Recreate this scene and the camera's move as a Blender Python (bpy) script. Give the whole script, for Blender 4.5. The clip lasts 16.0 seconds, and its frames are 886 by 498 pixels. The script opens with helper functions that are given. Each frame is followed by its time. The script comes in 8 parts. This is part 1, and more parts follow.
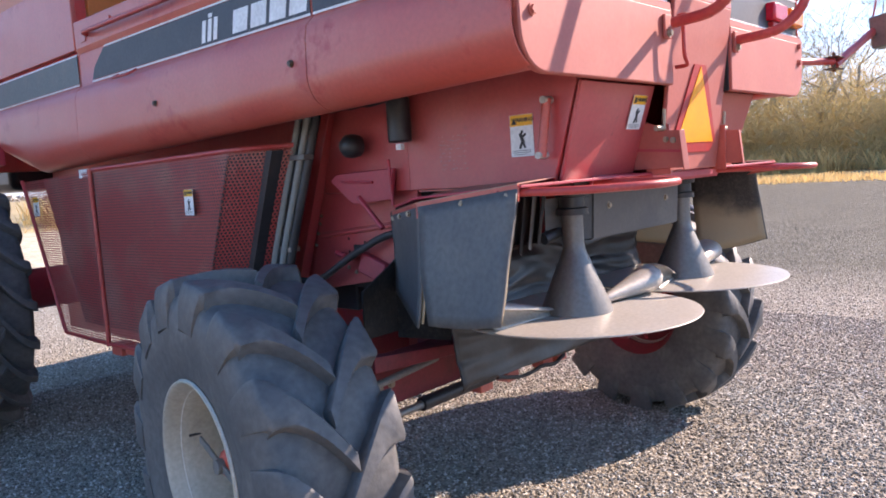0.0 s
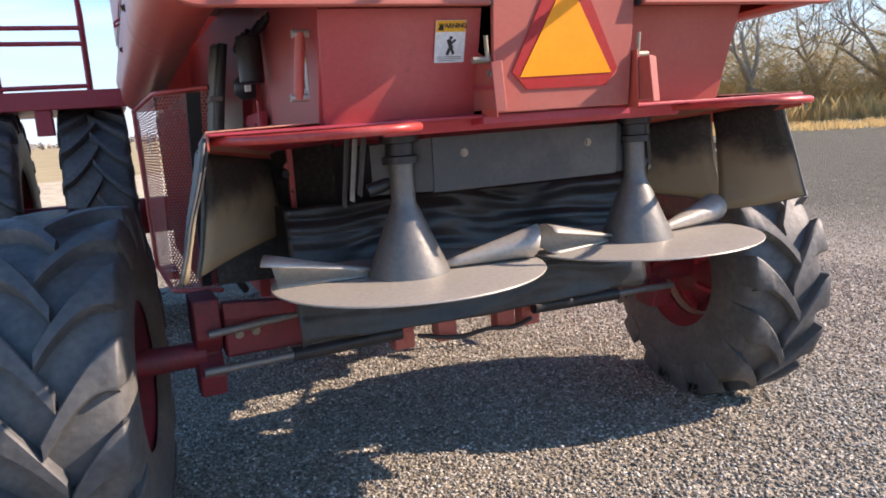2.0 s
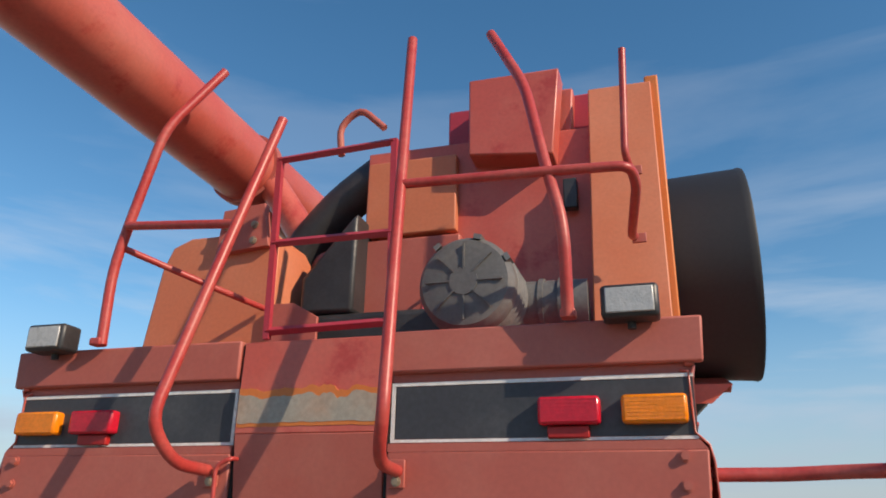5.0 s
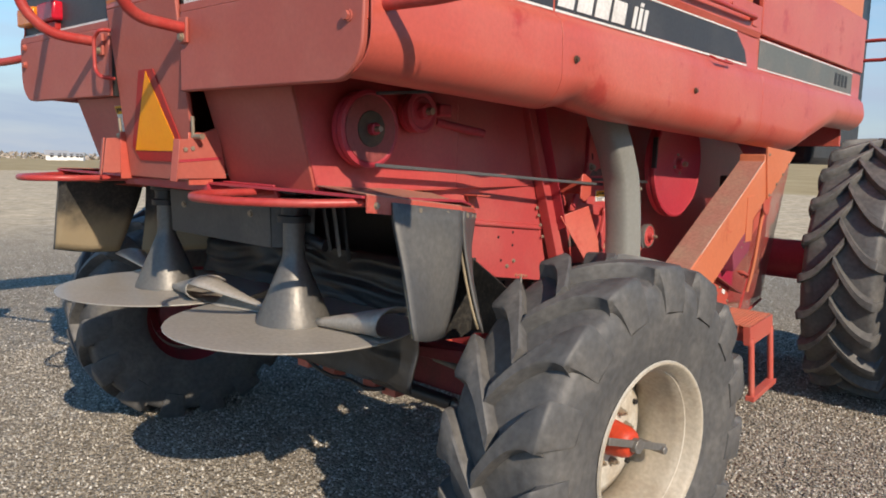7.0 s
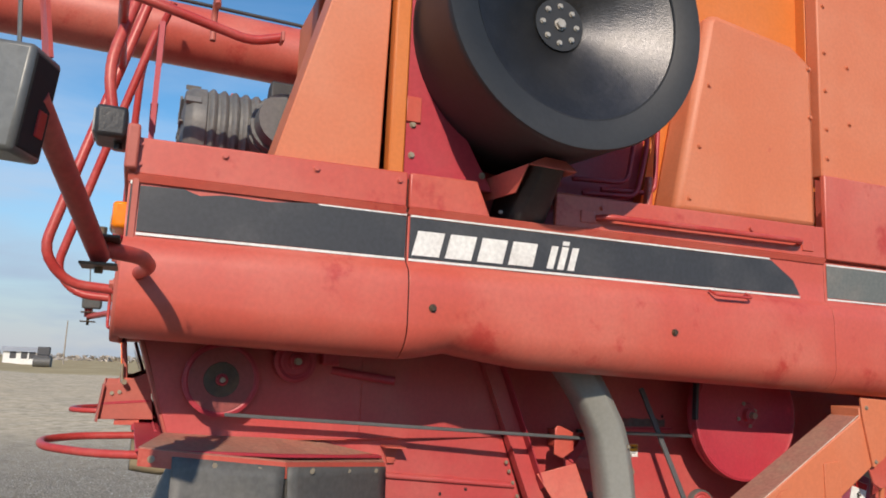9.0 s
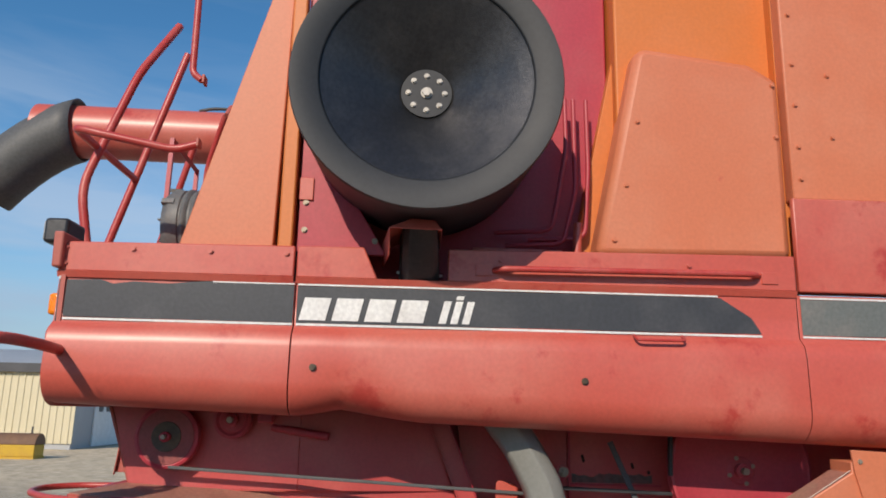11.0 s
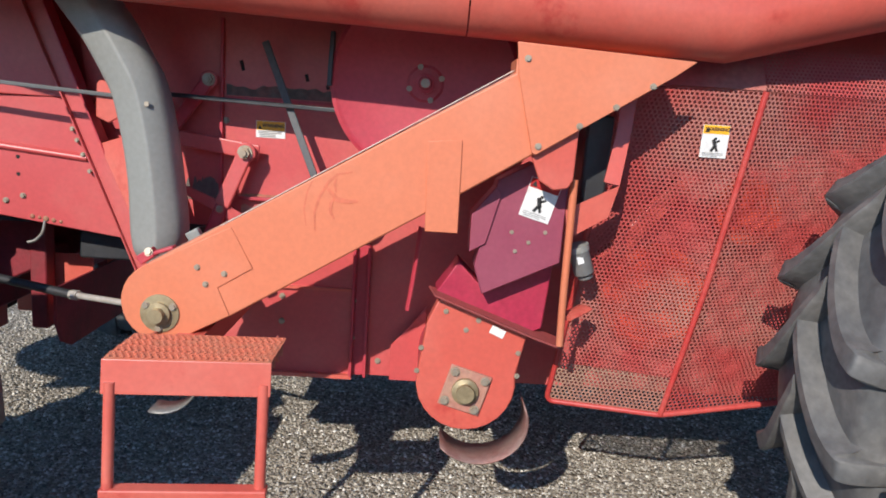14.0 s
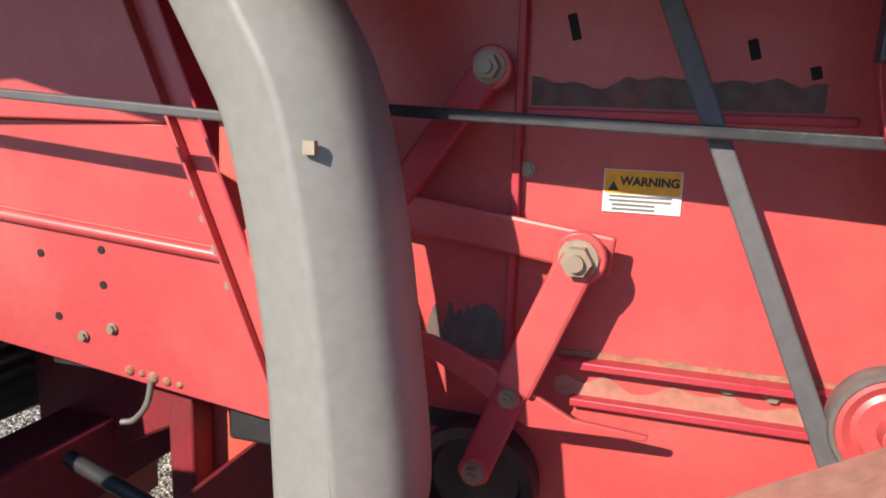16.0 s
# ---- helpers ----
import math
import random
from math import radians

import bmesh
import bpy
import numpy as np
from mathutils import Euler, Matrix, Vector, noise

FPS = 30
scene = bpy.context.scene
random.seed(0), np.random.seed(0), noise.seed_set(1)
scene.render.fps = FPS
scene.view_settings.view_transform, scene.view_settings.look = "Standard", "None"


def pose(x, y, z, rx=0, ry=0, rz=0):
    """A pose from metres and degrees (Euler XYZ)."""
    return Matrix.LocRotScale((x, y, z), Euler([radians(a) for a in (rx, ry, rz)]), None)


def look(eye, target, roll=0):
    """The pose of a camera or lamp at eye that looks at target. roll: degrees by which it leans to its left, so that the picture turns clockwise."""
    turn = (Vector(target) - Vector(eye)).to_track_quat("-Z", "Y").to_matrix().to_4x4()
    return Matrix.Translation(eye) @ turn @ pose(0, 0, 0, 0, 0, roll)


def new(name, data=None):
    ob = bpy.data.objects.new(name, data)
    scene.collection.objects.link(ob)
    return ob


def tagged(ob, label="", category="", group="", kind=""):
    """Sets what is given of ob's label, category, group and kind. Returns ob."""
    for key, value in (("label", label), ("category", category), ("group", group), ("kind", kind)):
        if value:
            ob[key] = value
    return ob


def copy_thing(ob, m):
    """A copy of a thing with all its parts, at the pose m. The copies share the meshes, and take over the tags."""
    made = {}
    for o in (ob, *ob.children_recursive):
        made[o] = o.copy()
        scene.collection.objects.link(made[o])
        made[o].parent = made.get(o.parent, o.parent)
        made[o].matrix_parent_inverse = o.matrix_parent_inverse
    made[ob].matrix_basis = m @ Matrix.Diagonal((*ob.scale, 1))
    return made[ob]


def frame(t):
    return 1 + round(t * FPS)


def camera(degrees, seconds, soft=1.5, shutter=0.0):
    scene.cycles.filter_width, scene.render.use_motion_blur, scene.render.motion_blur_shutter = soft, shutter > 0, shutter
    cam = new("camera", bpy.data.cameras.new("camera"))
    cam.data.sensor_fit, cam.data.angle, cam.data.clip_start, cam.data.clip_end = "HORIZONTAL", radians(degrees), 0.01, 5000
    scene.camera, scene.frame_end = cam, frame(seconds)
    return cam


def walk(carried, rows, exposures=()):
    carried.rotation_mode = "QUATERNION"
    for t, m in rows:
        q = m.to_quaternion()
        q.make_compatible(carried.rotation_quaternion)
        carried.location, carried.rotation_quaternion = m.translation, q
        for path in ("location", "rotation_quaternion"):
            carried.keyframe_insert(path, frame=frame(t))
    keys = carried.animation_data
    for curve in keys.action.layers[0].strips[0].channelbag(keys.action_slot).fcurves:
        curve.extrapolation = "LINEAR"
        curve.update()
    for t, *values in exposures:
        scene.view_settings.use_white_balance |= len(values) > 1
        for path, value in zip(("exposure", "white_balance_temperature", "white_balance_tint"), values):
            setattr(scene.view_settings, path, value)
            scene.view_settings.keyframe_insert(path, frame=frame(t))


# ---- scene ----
cam = camera(61.5, 16.0, soft=1.8)
PATH = [
    (0, (-3.123, -1.314, 1.666), (-1.655, 0.029, 1.463), -3.8),
    (0.5, (-2.737, -1.538, 1.607), (-1.420, -0.067, 1.290), -4.2),
    (1, (-2.325, -1.774, 1.612), (-1.164, -0.184, 1.262), -4.7),
    (1.5, (-1.906, -2.060, 1.628), (-0.927, -0.351, 1.278), -4.8),
    (2, (-1.449, -2.171, 1.591), (-0.673, -0.357, 1.260), -4.2),
    (2.5, (-1.003, -2.355, 1.605), (-0.449, -0.460, 1.287), -3.4),
    (3, (-0.556, -2.454, 1.626), (-0.229, -0.498, 1.373), -3.1),
    (3.5, (-0.113, -2.395, 1.658), (-0.004, -0.400, 1.567), -2.3),
    (4, (0.345, -2.544, 1.828), (0.243, -0.569, 2.124), -0.1),
    (4.2, (0.516, -2.558, 1.896), (0.321, -0.616, 2.334), 0.3),
    (4.6, (0.863, -2.528, 1.988), (0.488, -0.670, 2.627), 0.5),
    (5, (1.216, -2.405, 2.005), (0.664, -0.615, 2.704), 1.1),
    (5.4, (1.570, -2.224, 1.971), (0.838, -0.478, 2.614), 1.8),
    (5.8, (1.919, -2.019, 1.906), (1.008, -0.307, 2.396), 2.4),
    (6.3, (2.340, -1.781, 1.818), (1.234, -0.125, 2.004), 2.8),
    (6.5, (2.504, -1.698, 1.786), (1.334, -0.076, 1.830), 2.5),
    (7, (2.920, -1.443, 1.748), (1.593, 0.032, 1.494), 1.7),
    (7.5, (3.199, -1.062, 1.658), (1.722, 0.220, 1.240), 0.4),
    (8, (3.476, -0.711, 1.706), (1.838, 0.389, 1.383), 0.1),
    (8.5, (3.702, -0.348, 1.852), (1.939, 0.596, 1.830), 1.5),
    (9, (3.839, 0.055, 1.938), (2.008, 0.804, 2.231), 2.5),
    (9.2, (3.922, 0.189, 1.957), (2.081, 0.860, 2.360), 2.4),
    (9.6, (4.071, 0.461, 1.990), (2.225, 0.976, 2.564), 2.3),
    (10, (4.187, 0.739, 2.010), (2.332, 1.109, 2.660), 2.0),
    (10.4, (4.269, 1.017, 2.009), (2.387, 1.259, 2.643), 1.7),
    (10.8, (4.319, 1.291, 1.982), (2.393, 1.423, 2.505), 1.4),
    (11.3, (4.336, 1.619, 1.902), (2.351, 1.643, 2.143), 1.2),
    (11.5, (4.333, 1.746, 1.858), (2.335, 1.735, 1.953), 1.4),
    (12, (4.396, 2.074, 1.769), (2.401, 2.063, 1.620), 1.4),
    (12.5, (4.568, 2.426, 1.688), (2.593, 2.527, 1.391), 1.2),
    (13, (4.309, 2.702, 1.656), (2.357, 2.903, 1.273), 1.4),
    (13.5, (3.948, 2.842, 1.638), (1.992, 3.025, 1.264), 2.5),
    (14, (3.508, 2.968, 1.625), (1.540, 3.024, 1.273), 3.8),
    (14.5, (2.986, 2.852, 1.574), (1.016, 2.754, 1.242), 5.0),
    (15, (2.480, 2.715, 1.570), (0.527, 2.485, 1.208), 4.6),
    (15.5, (2.013, 2.574, 1.603), (0.094, 2.148, 1.231), 3.0),
    (15.8, (1.847, 2.483, 1.631), (-0.035, 1.916, 1.262), 2.1),
    (16, (1.780, 2.436, 1.649), (-0.088, 1.835, 1.261), 1.7),
]
EXPOSURES = [(0, 1.80, 7400, 27), (0.5, 1.78, 7400, 26), (1.0, 1.68, 7450, 25), (1.5, 1.54, 7550, 23), (2.5, 1.30, 7750, 20), (3.0, 1.14, 8000, 17), (3.5, 1.03, 8300, 16), (4.2, 0.68, 8700, 15),
             (5.2, 0.49, 7900, 13), (6.5, 0.60, 7700, 13), (7.5, 0.51, 7400, 12), (8.5, 0.49, 7300, 12), (9.2, 0.39, 7300, 12), (11.3, 0.26, 7100, 11), (12.0, 0.43, 6900, 10), (13.0, 0.80, 6500, 8),
             (14.5, 0.79, 6400, 12), (15.2, 0.84, 6600, 13), (16.0, 1.20, 7100, 15)]
walk(cam, [(t, look(eye, target, roll)) for t, eye, target, roll in PATH], EXPOSURES)

# ---- light ----
SUN_FROM = Vector((0.937, -0.364, 0.61)).normalized()
sun_data = bpy.data.lights.new("sun", "SUN")
sun_data.energy, sun_data.angle, sun_data.color = 3.1, radians(0.6), (1.0, 0.92, 0.82)
sun = new("sun", sun_data)
sun.rotation_euler = SUN_FROM.to_track_quat("Z", "Y").to_euler()
sun.location = (20, -8, 20)

world = bpy.data.worlds.new("sky")
scene.world = world
world.use_nodes = True
wn, wl = world.node_tree.nodes, world.node_tree.links
wn.clear()
w_out, w_bg = wn.new("ShaderNodeOutputWorld"), wn.new("ShaderNodeBackground")
w_sky = wn.new("ShaderNodeTexSky")
w_sky.sky_type, w_sky.sun_disc = "NISHITA", False
w_sky.sun_elevation = math.asin(SUN_FROM.z)
w_sky.sun_rotation = math.atan2(SUN_FROM.x, SUN_FROM.y)
w_sky.air_density, w_sky.dust_density, w_sky.ozone_density = 1.0, 0.15, 3.5
w_co, w_map, w_noise, w_ramp = (wn.new("ShaderNodeTexCoord"), wn.new("ShaderNodeMapping"),
                                wn.new("ShaderNodeTexNoise"), wn.new("ShaderNodeValToRGB"))
w_map.inputs["Scale"].default_value = (1.3, 1.3, 7.0)
w_noise.inputs["Scale"].default_value, w_noise.inputs["Detail"].default_value = 1.5, 7.0
w_noise.inputs["Roughness"].default_value, w_noise.inputs["Distortion"].default_value = 0.55, 0.3
w_ramp.color_ramp.elements[0].position, w_ramp.color_ramp.elements[1].position = 0.47, 0.66
w_mix = wn.new("ShaderNodeMix")
w_mix.data_type = "RGBA"
w_mix.inputs["B"].default_value = (3.9, 4.5, 5.6, 1)
wl.new(w_co.outputs["Generated"], w_map.inputs["Vector"])
wl.new(w_map.outputs["Vector"], w_noise.inputs["Vector"])
wl.new(w_noise.outputs["Fac"], w_ramp.inputs["Fac"])
# clouds gather low, above the horizon, and thin out upwards
w_sep, w_low, w_mul = wn.new("ShaderNodeSeparateXYZ"), wn.new("ShaderNodeMapRange"), wn.new("ShaderNodeMath")
w_low.inputs["From Min"].default_value, w_low.inputs["From Max"].default_value = 0.02, 0.42
w_low.inputs["To Min"].default_value, w_low.inputs["To Max"].default_value = 1.0, 0.12
w_mul.operation = "MULTIPLY"
wl.new(w_co.outputs["Generated"], w_sep.inputs["Vector"])
wl.new(w_sep.outputs["Z"], w_low.inputs["Value"])
wl.new(w_ramp.outputs["Color"], w_mul.inputs[0])
wl.new(w_low.outputs["Result"], w_mul.inputs[1])
wl.new(w_mul.outputs[0], w_mix.inputs["Factor"])
wl.new(w_sky.outputs["Color"], w_mix.inputs["A"])
# pale haze along the horizon
w_haze, w_pale = wn.new("ShaderNodeMapRange"), wn.new("ShaderNodeMix")
w_haze.interpolation_type = "SMOOTHSTEP"
w_haze.inputs["From Min"].default_value, w_haze.inputs["From Max"].default_value = 0.0, 0.27
w_haze.inputs["To Min"].default_value, w_haze.inputs["To Max"].default_value = 0.80, 0.0
w_pale.data_type = "RGBA"
w_pale.inputs["B"].default_value = (2.15, 2.75, 3.9, 1)
wl.new(w_sep.outputs["Z"], w_haze.inputs["Value"])
wl.new(w_haze.outputs["Result"], w_pale.inputs["Factor"])
wl.new(w_mix.outputs["Result"], w_pale.inputs["A"])
w_sat = wn.new("ShaderNodeHueSaturation")
w_sat.inputs["Hue"].default_value, w_sat.inputs["Saturation"].default_value, w_sat.inputs["Value"].default_value = 0.497, 1.26, 0.80
wl.new(w_pale.outputs["Result"], w_sat.inputs["Color"])
wl.new(w_sat.outputs["Color"], w_bg.inputs["Color"])
w_bg.inputs["Strength"].default_value = 0.15
wl.new(w_bg.outputs["Background"], w_out.inputs["Surface"])


# ---- materials ----
def material(name, base, rough=0.5, metal=0.0, dirt=None, dirt_amount=0.4, dirt_scale=3.0, grain=60.0, vary=0.12,
             bump=0.02, bump_scale=None, coat=0.0, island=0.0, spec=0.5, per_object=0.0, patch=None):
    """A worn painted or bare surface: base colour varied at two scales, patches of dirt or fading, fine relief."""
    m = bpy.data.materials.new(name)
    m.use_nodes = True
    n, l = m.node_tree.nodes, m.node_tree.links
    b = n["Principled BSDF"]
    co = n.new("ShaderNodeTexCoord")
    big, fine = n.new("ShaderNodeTexNoise"), n.new("ShaderNodeTexNoise")
    big.inputs["Scale"].default_value, big.inputs["Detail"].default_value = dirt_scale, 8.0
    big.inputs["Roughness"].default_value = 0.62
    fine.inputs["Scale"].default_value, fine.inputs["Detail"].default_value = grain, 5.0
    l.new(co.outputs["Object"], big.inputs["Vector"])
    l.new(co.outputs["Object"], fine.inputs["Vector"])
    ramp = n.new("ShaderNodeValToRGB")
    ramp.color_ramp.elements[0].position, ramp.color_ramp.elements[1].position = 0.45, 0.75
    l.new(big.outputs["Fac"], ramp.inputs["Fac"])
    mul = n.new("ShaderNodeMath")
    mul.operation = "MULTIPLY"
    mul.inputs[1].default_value = dirt_amount
    l.new(ramp.outputs["Color"], mul.inputs[0])
    mix = n.new("ShaderNodeMix")
    mix.data_type = "RGBA"
    mix.inputs["A"].default_value = (*base, 1)
    mix.inputs["B"].default_value = (*(dirt or [min(1, c * 1.5 + 0.02) for c in base]), 1)
    l.new(mul.outputs[0], mix.inputs["Factor"])
    colour = mix.outputs["Result"]
    if patch:
        pn, pr, pm = n.new("ShaderNodeTexNoise"), n.new("ShaderNodeValToRGB"), n.new("ShaderNodeMix")
        pn.inputs["Scale"].default_value, pn.inputs["Detail"].default_value, pn.inputs["Roughness"].default_value = patch[1], 9.0, 0.7
        pr.color_ramp.elements[0].position, pr.color_ramp.elements[1].position = patch[2], patch[2] + 0.09
        pm.data_type = "RGBA"
        pm.inputs["B"].default_value = (*patch[0], 1)
        l.new(co.outputs["Object"], pn.inputs["Vector"])
        l.new(pn.outputs["Fac"], pr.inputs["Fac"])
        l.new(pr.outputs["Color"], pm.inputs["Factor"])
        l.new(colour, pm.inputs["A"])
        colour = pm.outputs["Result"]
    hsv = n.new("ShaderNodeHueSaturation")
    span = n.new("ShaderNodeMapRange")
    span.inputs["From Min"].default_value, span.inputs["From Max"].default_value = 0.3, 0.7
    span.inputs["To Min"].default_value, span.inputs["To Max"].default_value = 1 - vary, 1 + vary
    l.new(fine.outputs["Fac"], span.inputs["Value"])
    value = span.outputs["Result"]
    for amount, source in ((island, "ShaderNodeNewGeometry"), (per_object, "ShaderNodeObjectInfo")):
        if amount:
            src, rng, m2 = n.new(source), n.new("ShaderNodeMapRange"), n.new("ShaderNodeMath")
            rng.inputs["To Min"].default_value, rng.inputs["To Max"].default_value = 1 - amount, 1 + amount
            l.new(src.outputs["Random Per Island" if island and source == "ShaderNodeNewGeometry" else "Random"], rng.inputs["Value"])
            m2.operation = "MULTIPLY"
            l.new(value, m2.inputs[0])
            l.new(rng.outputs["Result"], m2.inputs[1])
            value = m2.outputs[0]
    l.new(value, hsv.inputs["Value"])
    l.new(colour, hsv.inputs["Color"])
    l.new(hsv.outputs["Color"], b.inputs["Base Color"])
    rr = n.new("ShaderNodeMapRange")
    rr.inputs["To Min"].default_value, rr.inputs["To Max"].default_value = max(0.03, rough - 0.1), min(1, rough + 0.14)
    l.new(big.outputs["Fac"], rr.inputs["Value"])
    l.new(rr.outputs["Result"], b.inputs["Roughness"])
    b.inputs["Metallic"].default_value = metal
    b.inputs["Coat Weight"].default_value = coat
    b.inputs["Coat Roughness"].default_value = 0.3
    b.inputs["Specular IOR Level"].default_value = spec
    if bump:
        bn, bt = n.new("ShaderNodeBump"), n.new("ShaderNodeTexNoise")
        bt.inputs["Scale"].default_value, bt.inputs["Detail"].default_value = bump_scale or grain, 4.0
        l.new(co.outputs["Object"], bt.inputs["Vector"])
        bn.inputs["Strength"].default_value, bn.inputs["Distance"].default_value = 0.5, bump
        l.new(bt.outputs["Fac"], bn.inputs["Height"])
        l.new(bn.outputs["Normal"], b.inputs["Normal"])
    return m


RED = material("red_paint", (0.54, 0.094, 0.066), 0.42, dirt=(0.60, 0.20, 0.145), dirt_amount=0.6, dirt_scale=1.6, bump=0.004, bump_scale=5, vary=0.06, patch=((0.45, 0.05, 0.038), 3.4, 0.575), coat=0.3)
REAR_RED = material("rear_red_paint", (0.44, 0.105, 0.08), 0.55, dirt=(0.5, 0.18, 0.14), dirt_amount=0.6, dirt_scale=2.2, bump=0.003, bump_scale=5, vary=0.05)
# less faded red; its darker magenta also carries the shade of recessed parts
DEEP = material("shaded_deep_red_paint", (0.43, 0.036, 0.056), 0.45, dirt=(0.44, 0.10, 0.10), dirt_amount=0.4, dirt_scale=3.0, bump=0.003, bump_scale=8, vary=0.08, patch=((0.20, 0.075, 0.07), 4.0, 0.66), coat=0.05)
ORANGE = material("sun_bleached_paint", (0.60, 0.175, 0.085), 0.5, dirt=(0.64, 0.25, 0.15), dirt_amount=0.6, dirt_scale=1.8, bump=0.003, bump_scale=5, vary=0.05, patch=((0.50, 0.10, 0.06), 3.2, 0.66))
AMBER_PAINT = material("orange_bleached_paint", (0.62, 0.17, 0.035), 0.5, dirt=(0.64, 0.22, 0.09), dirt_amount=0.5, dirt_scale=2.0, bump=0.002, bump_scale=6, vary=0.05)
PURPLE = material("plum_faded_paint", (0.26, 0.05, 0.085), 0.45, dirt=(0.33, 0.09, 0.12), dirt_amount=0.5, bump=0.002, vary=0.06)
TUBE_RED = material("rail_red_paint", (0.45, 0.045, 0.04), 0.38, dirt=(0.55, 0.15, 0.12), dirt_amount=0.6, dirt_scale=5, bump=0.001)
RUBBER = material("tyre_rubber", (0.088, 0.088, 0.088), 0.54, dirt=(0.20, 0.187, 0.168), dirt_amount=0.6, dirt_scale=5, grain=35, vary=0.2, bump=0.006, bump_scale=22)
FLAP = material("rubber_flap", (0.090, 0.091, 0.090), 0.55, dirt=(0.22, 0.20, 0.165), dirt_amount=0.5, dirt_scale=1.6, grain=50, vary=0.15, bump=0.004, bump_scale=12)
BLACK_RUBBER = material("black_rubber", (0.026, 0.026, 0.027), 0.34, dirt=(0.09, 0.085, 0.08), dirt_amount=0.5, dirt_scale=5, bump=0.008, bump_scale=4)
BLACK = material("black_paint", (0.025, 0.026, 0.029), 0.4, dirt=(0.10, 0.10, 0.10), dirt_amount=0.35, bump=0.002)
DRUM = material("black_plastic", (0.020, 0.022, 0.025), 0.56, dirt=(0.045, 0.045, 0.05), dirt_amount=0.4, dirt_scale=1.5, bump=0.0)
SCREEN = material("screen_mesh_metal", (0.06, 0.06, 0.064), 0.34, metal=0.75, dirt=(0.12, 0.115, 0.11), dirt_amount=0.4, dirt_scale=8, bump=0.002, bump_scale=180)
STRIPE = material("charcoal_decal", (0.040, 0.044, 0.052), 0.5, dirt=(0.085, 0.088, 0.095), dirt_amount=0.7, dirt_scale=4, bump=0.001)
GREY_STRIPE = material("faded_grey_decal", (0.13, 0.145, 0.14), 0.6, dirt=(0.22, 0.2, 0.18), dirt_amount=0.7, dirt_scale=5, bump=0.001)
WHITE = material("white_decal", (0.74, 0.74, 0.72), 0.5, dirt=(0.5, 0.47, 0.45), dirt_amount=0.5, dirt_scale=9, bump=0.0)
YELLOW = material("amber_decal", (0.85, 0.42, 0.02), 0.5, dirt_amount=0.2, bump=0.0)
INK = material("black_ink", (0.02, 0.02, 0.02), 0.5, bump=0.0)
SMV_O = material("fluorescent_orange", (1.0, 0.33, 0.002), 0.45, dirt=(1.0, 0.40, 0.004), dirt_amount=0.7, dirt_scale=3, bump=0.0, vary=0.04)
SMV_R = material("reflector_red", (0.42, 0.012, 0.012), 0.5, dirt=(0.32, 0.03, 0.03), dirt_amount=0.7, dirt_scale=30, bump=0.0)
STEEL = material("worn_steel", (0.24, 0.235, 0.225), 0.42, metal=0.55, dirt=(0.28, 0.24, 0.19), dirt_amount=0.5, dirt_scale=6, bump=0.002)
BRIGHT = material("scoured_steel", (0.43, 0.40, 0.355), 0.42, metal=0.25, dirt=(0.40, 0.36, 0.30), dirt_amount=0.6, dirt_scale=5, bump=0.002)
CONE_STEEL = material("dark_scoured_steel", (0.16, 0.156, 0.147), 0.42, metal=0.4, dirt=(0.19, 0.175, 0.15), dirt_amount=0.5, dirt_scale=5, bump=0.002)
BOLT = material("zinc_bolt", (0.36, 0.31, 0.24), 0.5, metal=0.5, dirt=(0.27, 0.17, 0.10), dirt_amount=0.6, dirt_scale=30, bump=0.0)
BRASS = material("greasy_brass", (0.36, 0.29, 0.17), 0.45, metal=0.5, dirt=(0.16, 0.11, 0.06), dirt_amount=0.7, dirt_scale=14, bump=0.002)
# oily red, darkened in colour to carry the shade under the machine
SHADED_CASTING = material("oily_shaded_red_casting", (0.24, 0.026, 0.036), 0.5, dirt=(0.10, 0.035, 0.035), dirt_amount=0.7, dirt_scale=7, bump=0.003)
GREASE = material("greasy_iron", (0.085, 0.065, 0.05), 0.5, metal=0.5, dirt=(0.22, 0.15, 0.08), dirt_amount=0.6, dirt_scale=12, bump=0.003)
CREAM = material("cream_rim_paint", (0.60, 0.57, 0.50), 0.48, dirt=(0.33, 0.23, 0.13), dirt_amount=0.7, dirt_scale=6, bump=0.002)
BARREL = material("dusty_rim_barrel", (0.44, 0.39, 0.31), 0.5, dirt=(0.28, 0.21, 0.14), dirt_amount=0.6, dirt_scale=4, bump=0.002)
RIM_RED = material("red_hub_paint", (0.60, 0.055, 0.022), 0.45, dirt=(0.4, 0.09, 0.05), dirt_amount=0.4, bump=0.001)
PIPE = material("grey_plastic", (0.24, 0.243, 0.222), 0.5, vary=0.06, dirt=(0.17, 0.16, 0.14), dirt_amount=0.55, dirt_scale=2.6, bump=0.004, bump_scale=9, patch=((0.34, 0.325, 0.29), 5.0, 0.62))
CLEANER = material("dark_ribbed_plastic", (0.115, 0.116, 0.117), 0.5, dirt=(0.21, 0.20, 0.18), dirt_amount=0.6, dirt_scale=5, bump=0.002)
GREASE_FACE = material("greasy_brown_iron", (0.30, 0.062, 0.058), 0.5, metal=0.0, dirt=(0.15, 0.055, 0.048), dirt_amount=0.6, dirt_scale=9, bump=0.003)
LAMP_STEEL = material("grey_galvanised_sheet", (0.15, 0.155, 0.152), 0.40, metal=0.3, dirt=(0.11, 0.11, 0.10), dirt_amount=0.5, dirt_scale=7, bump=0.001)
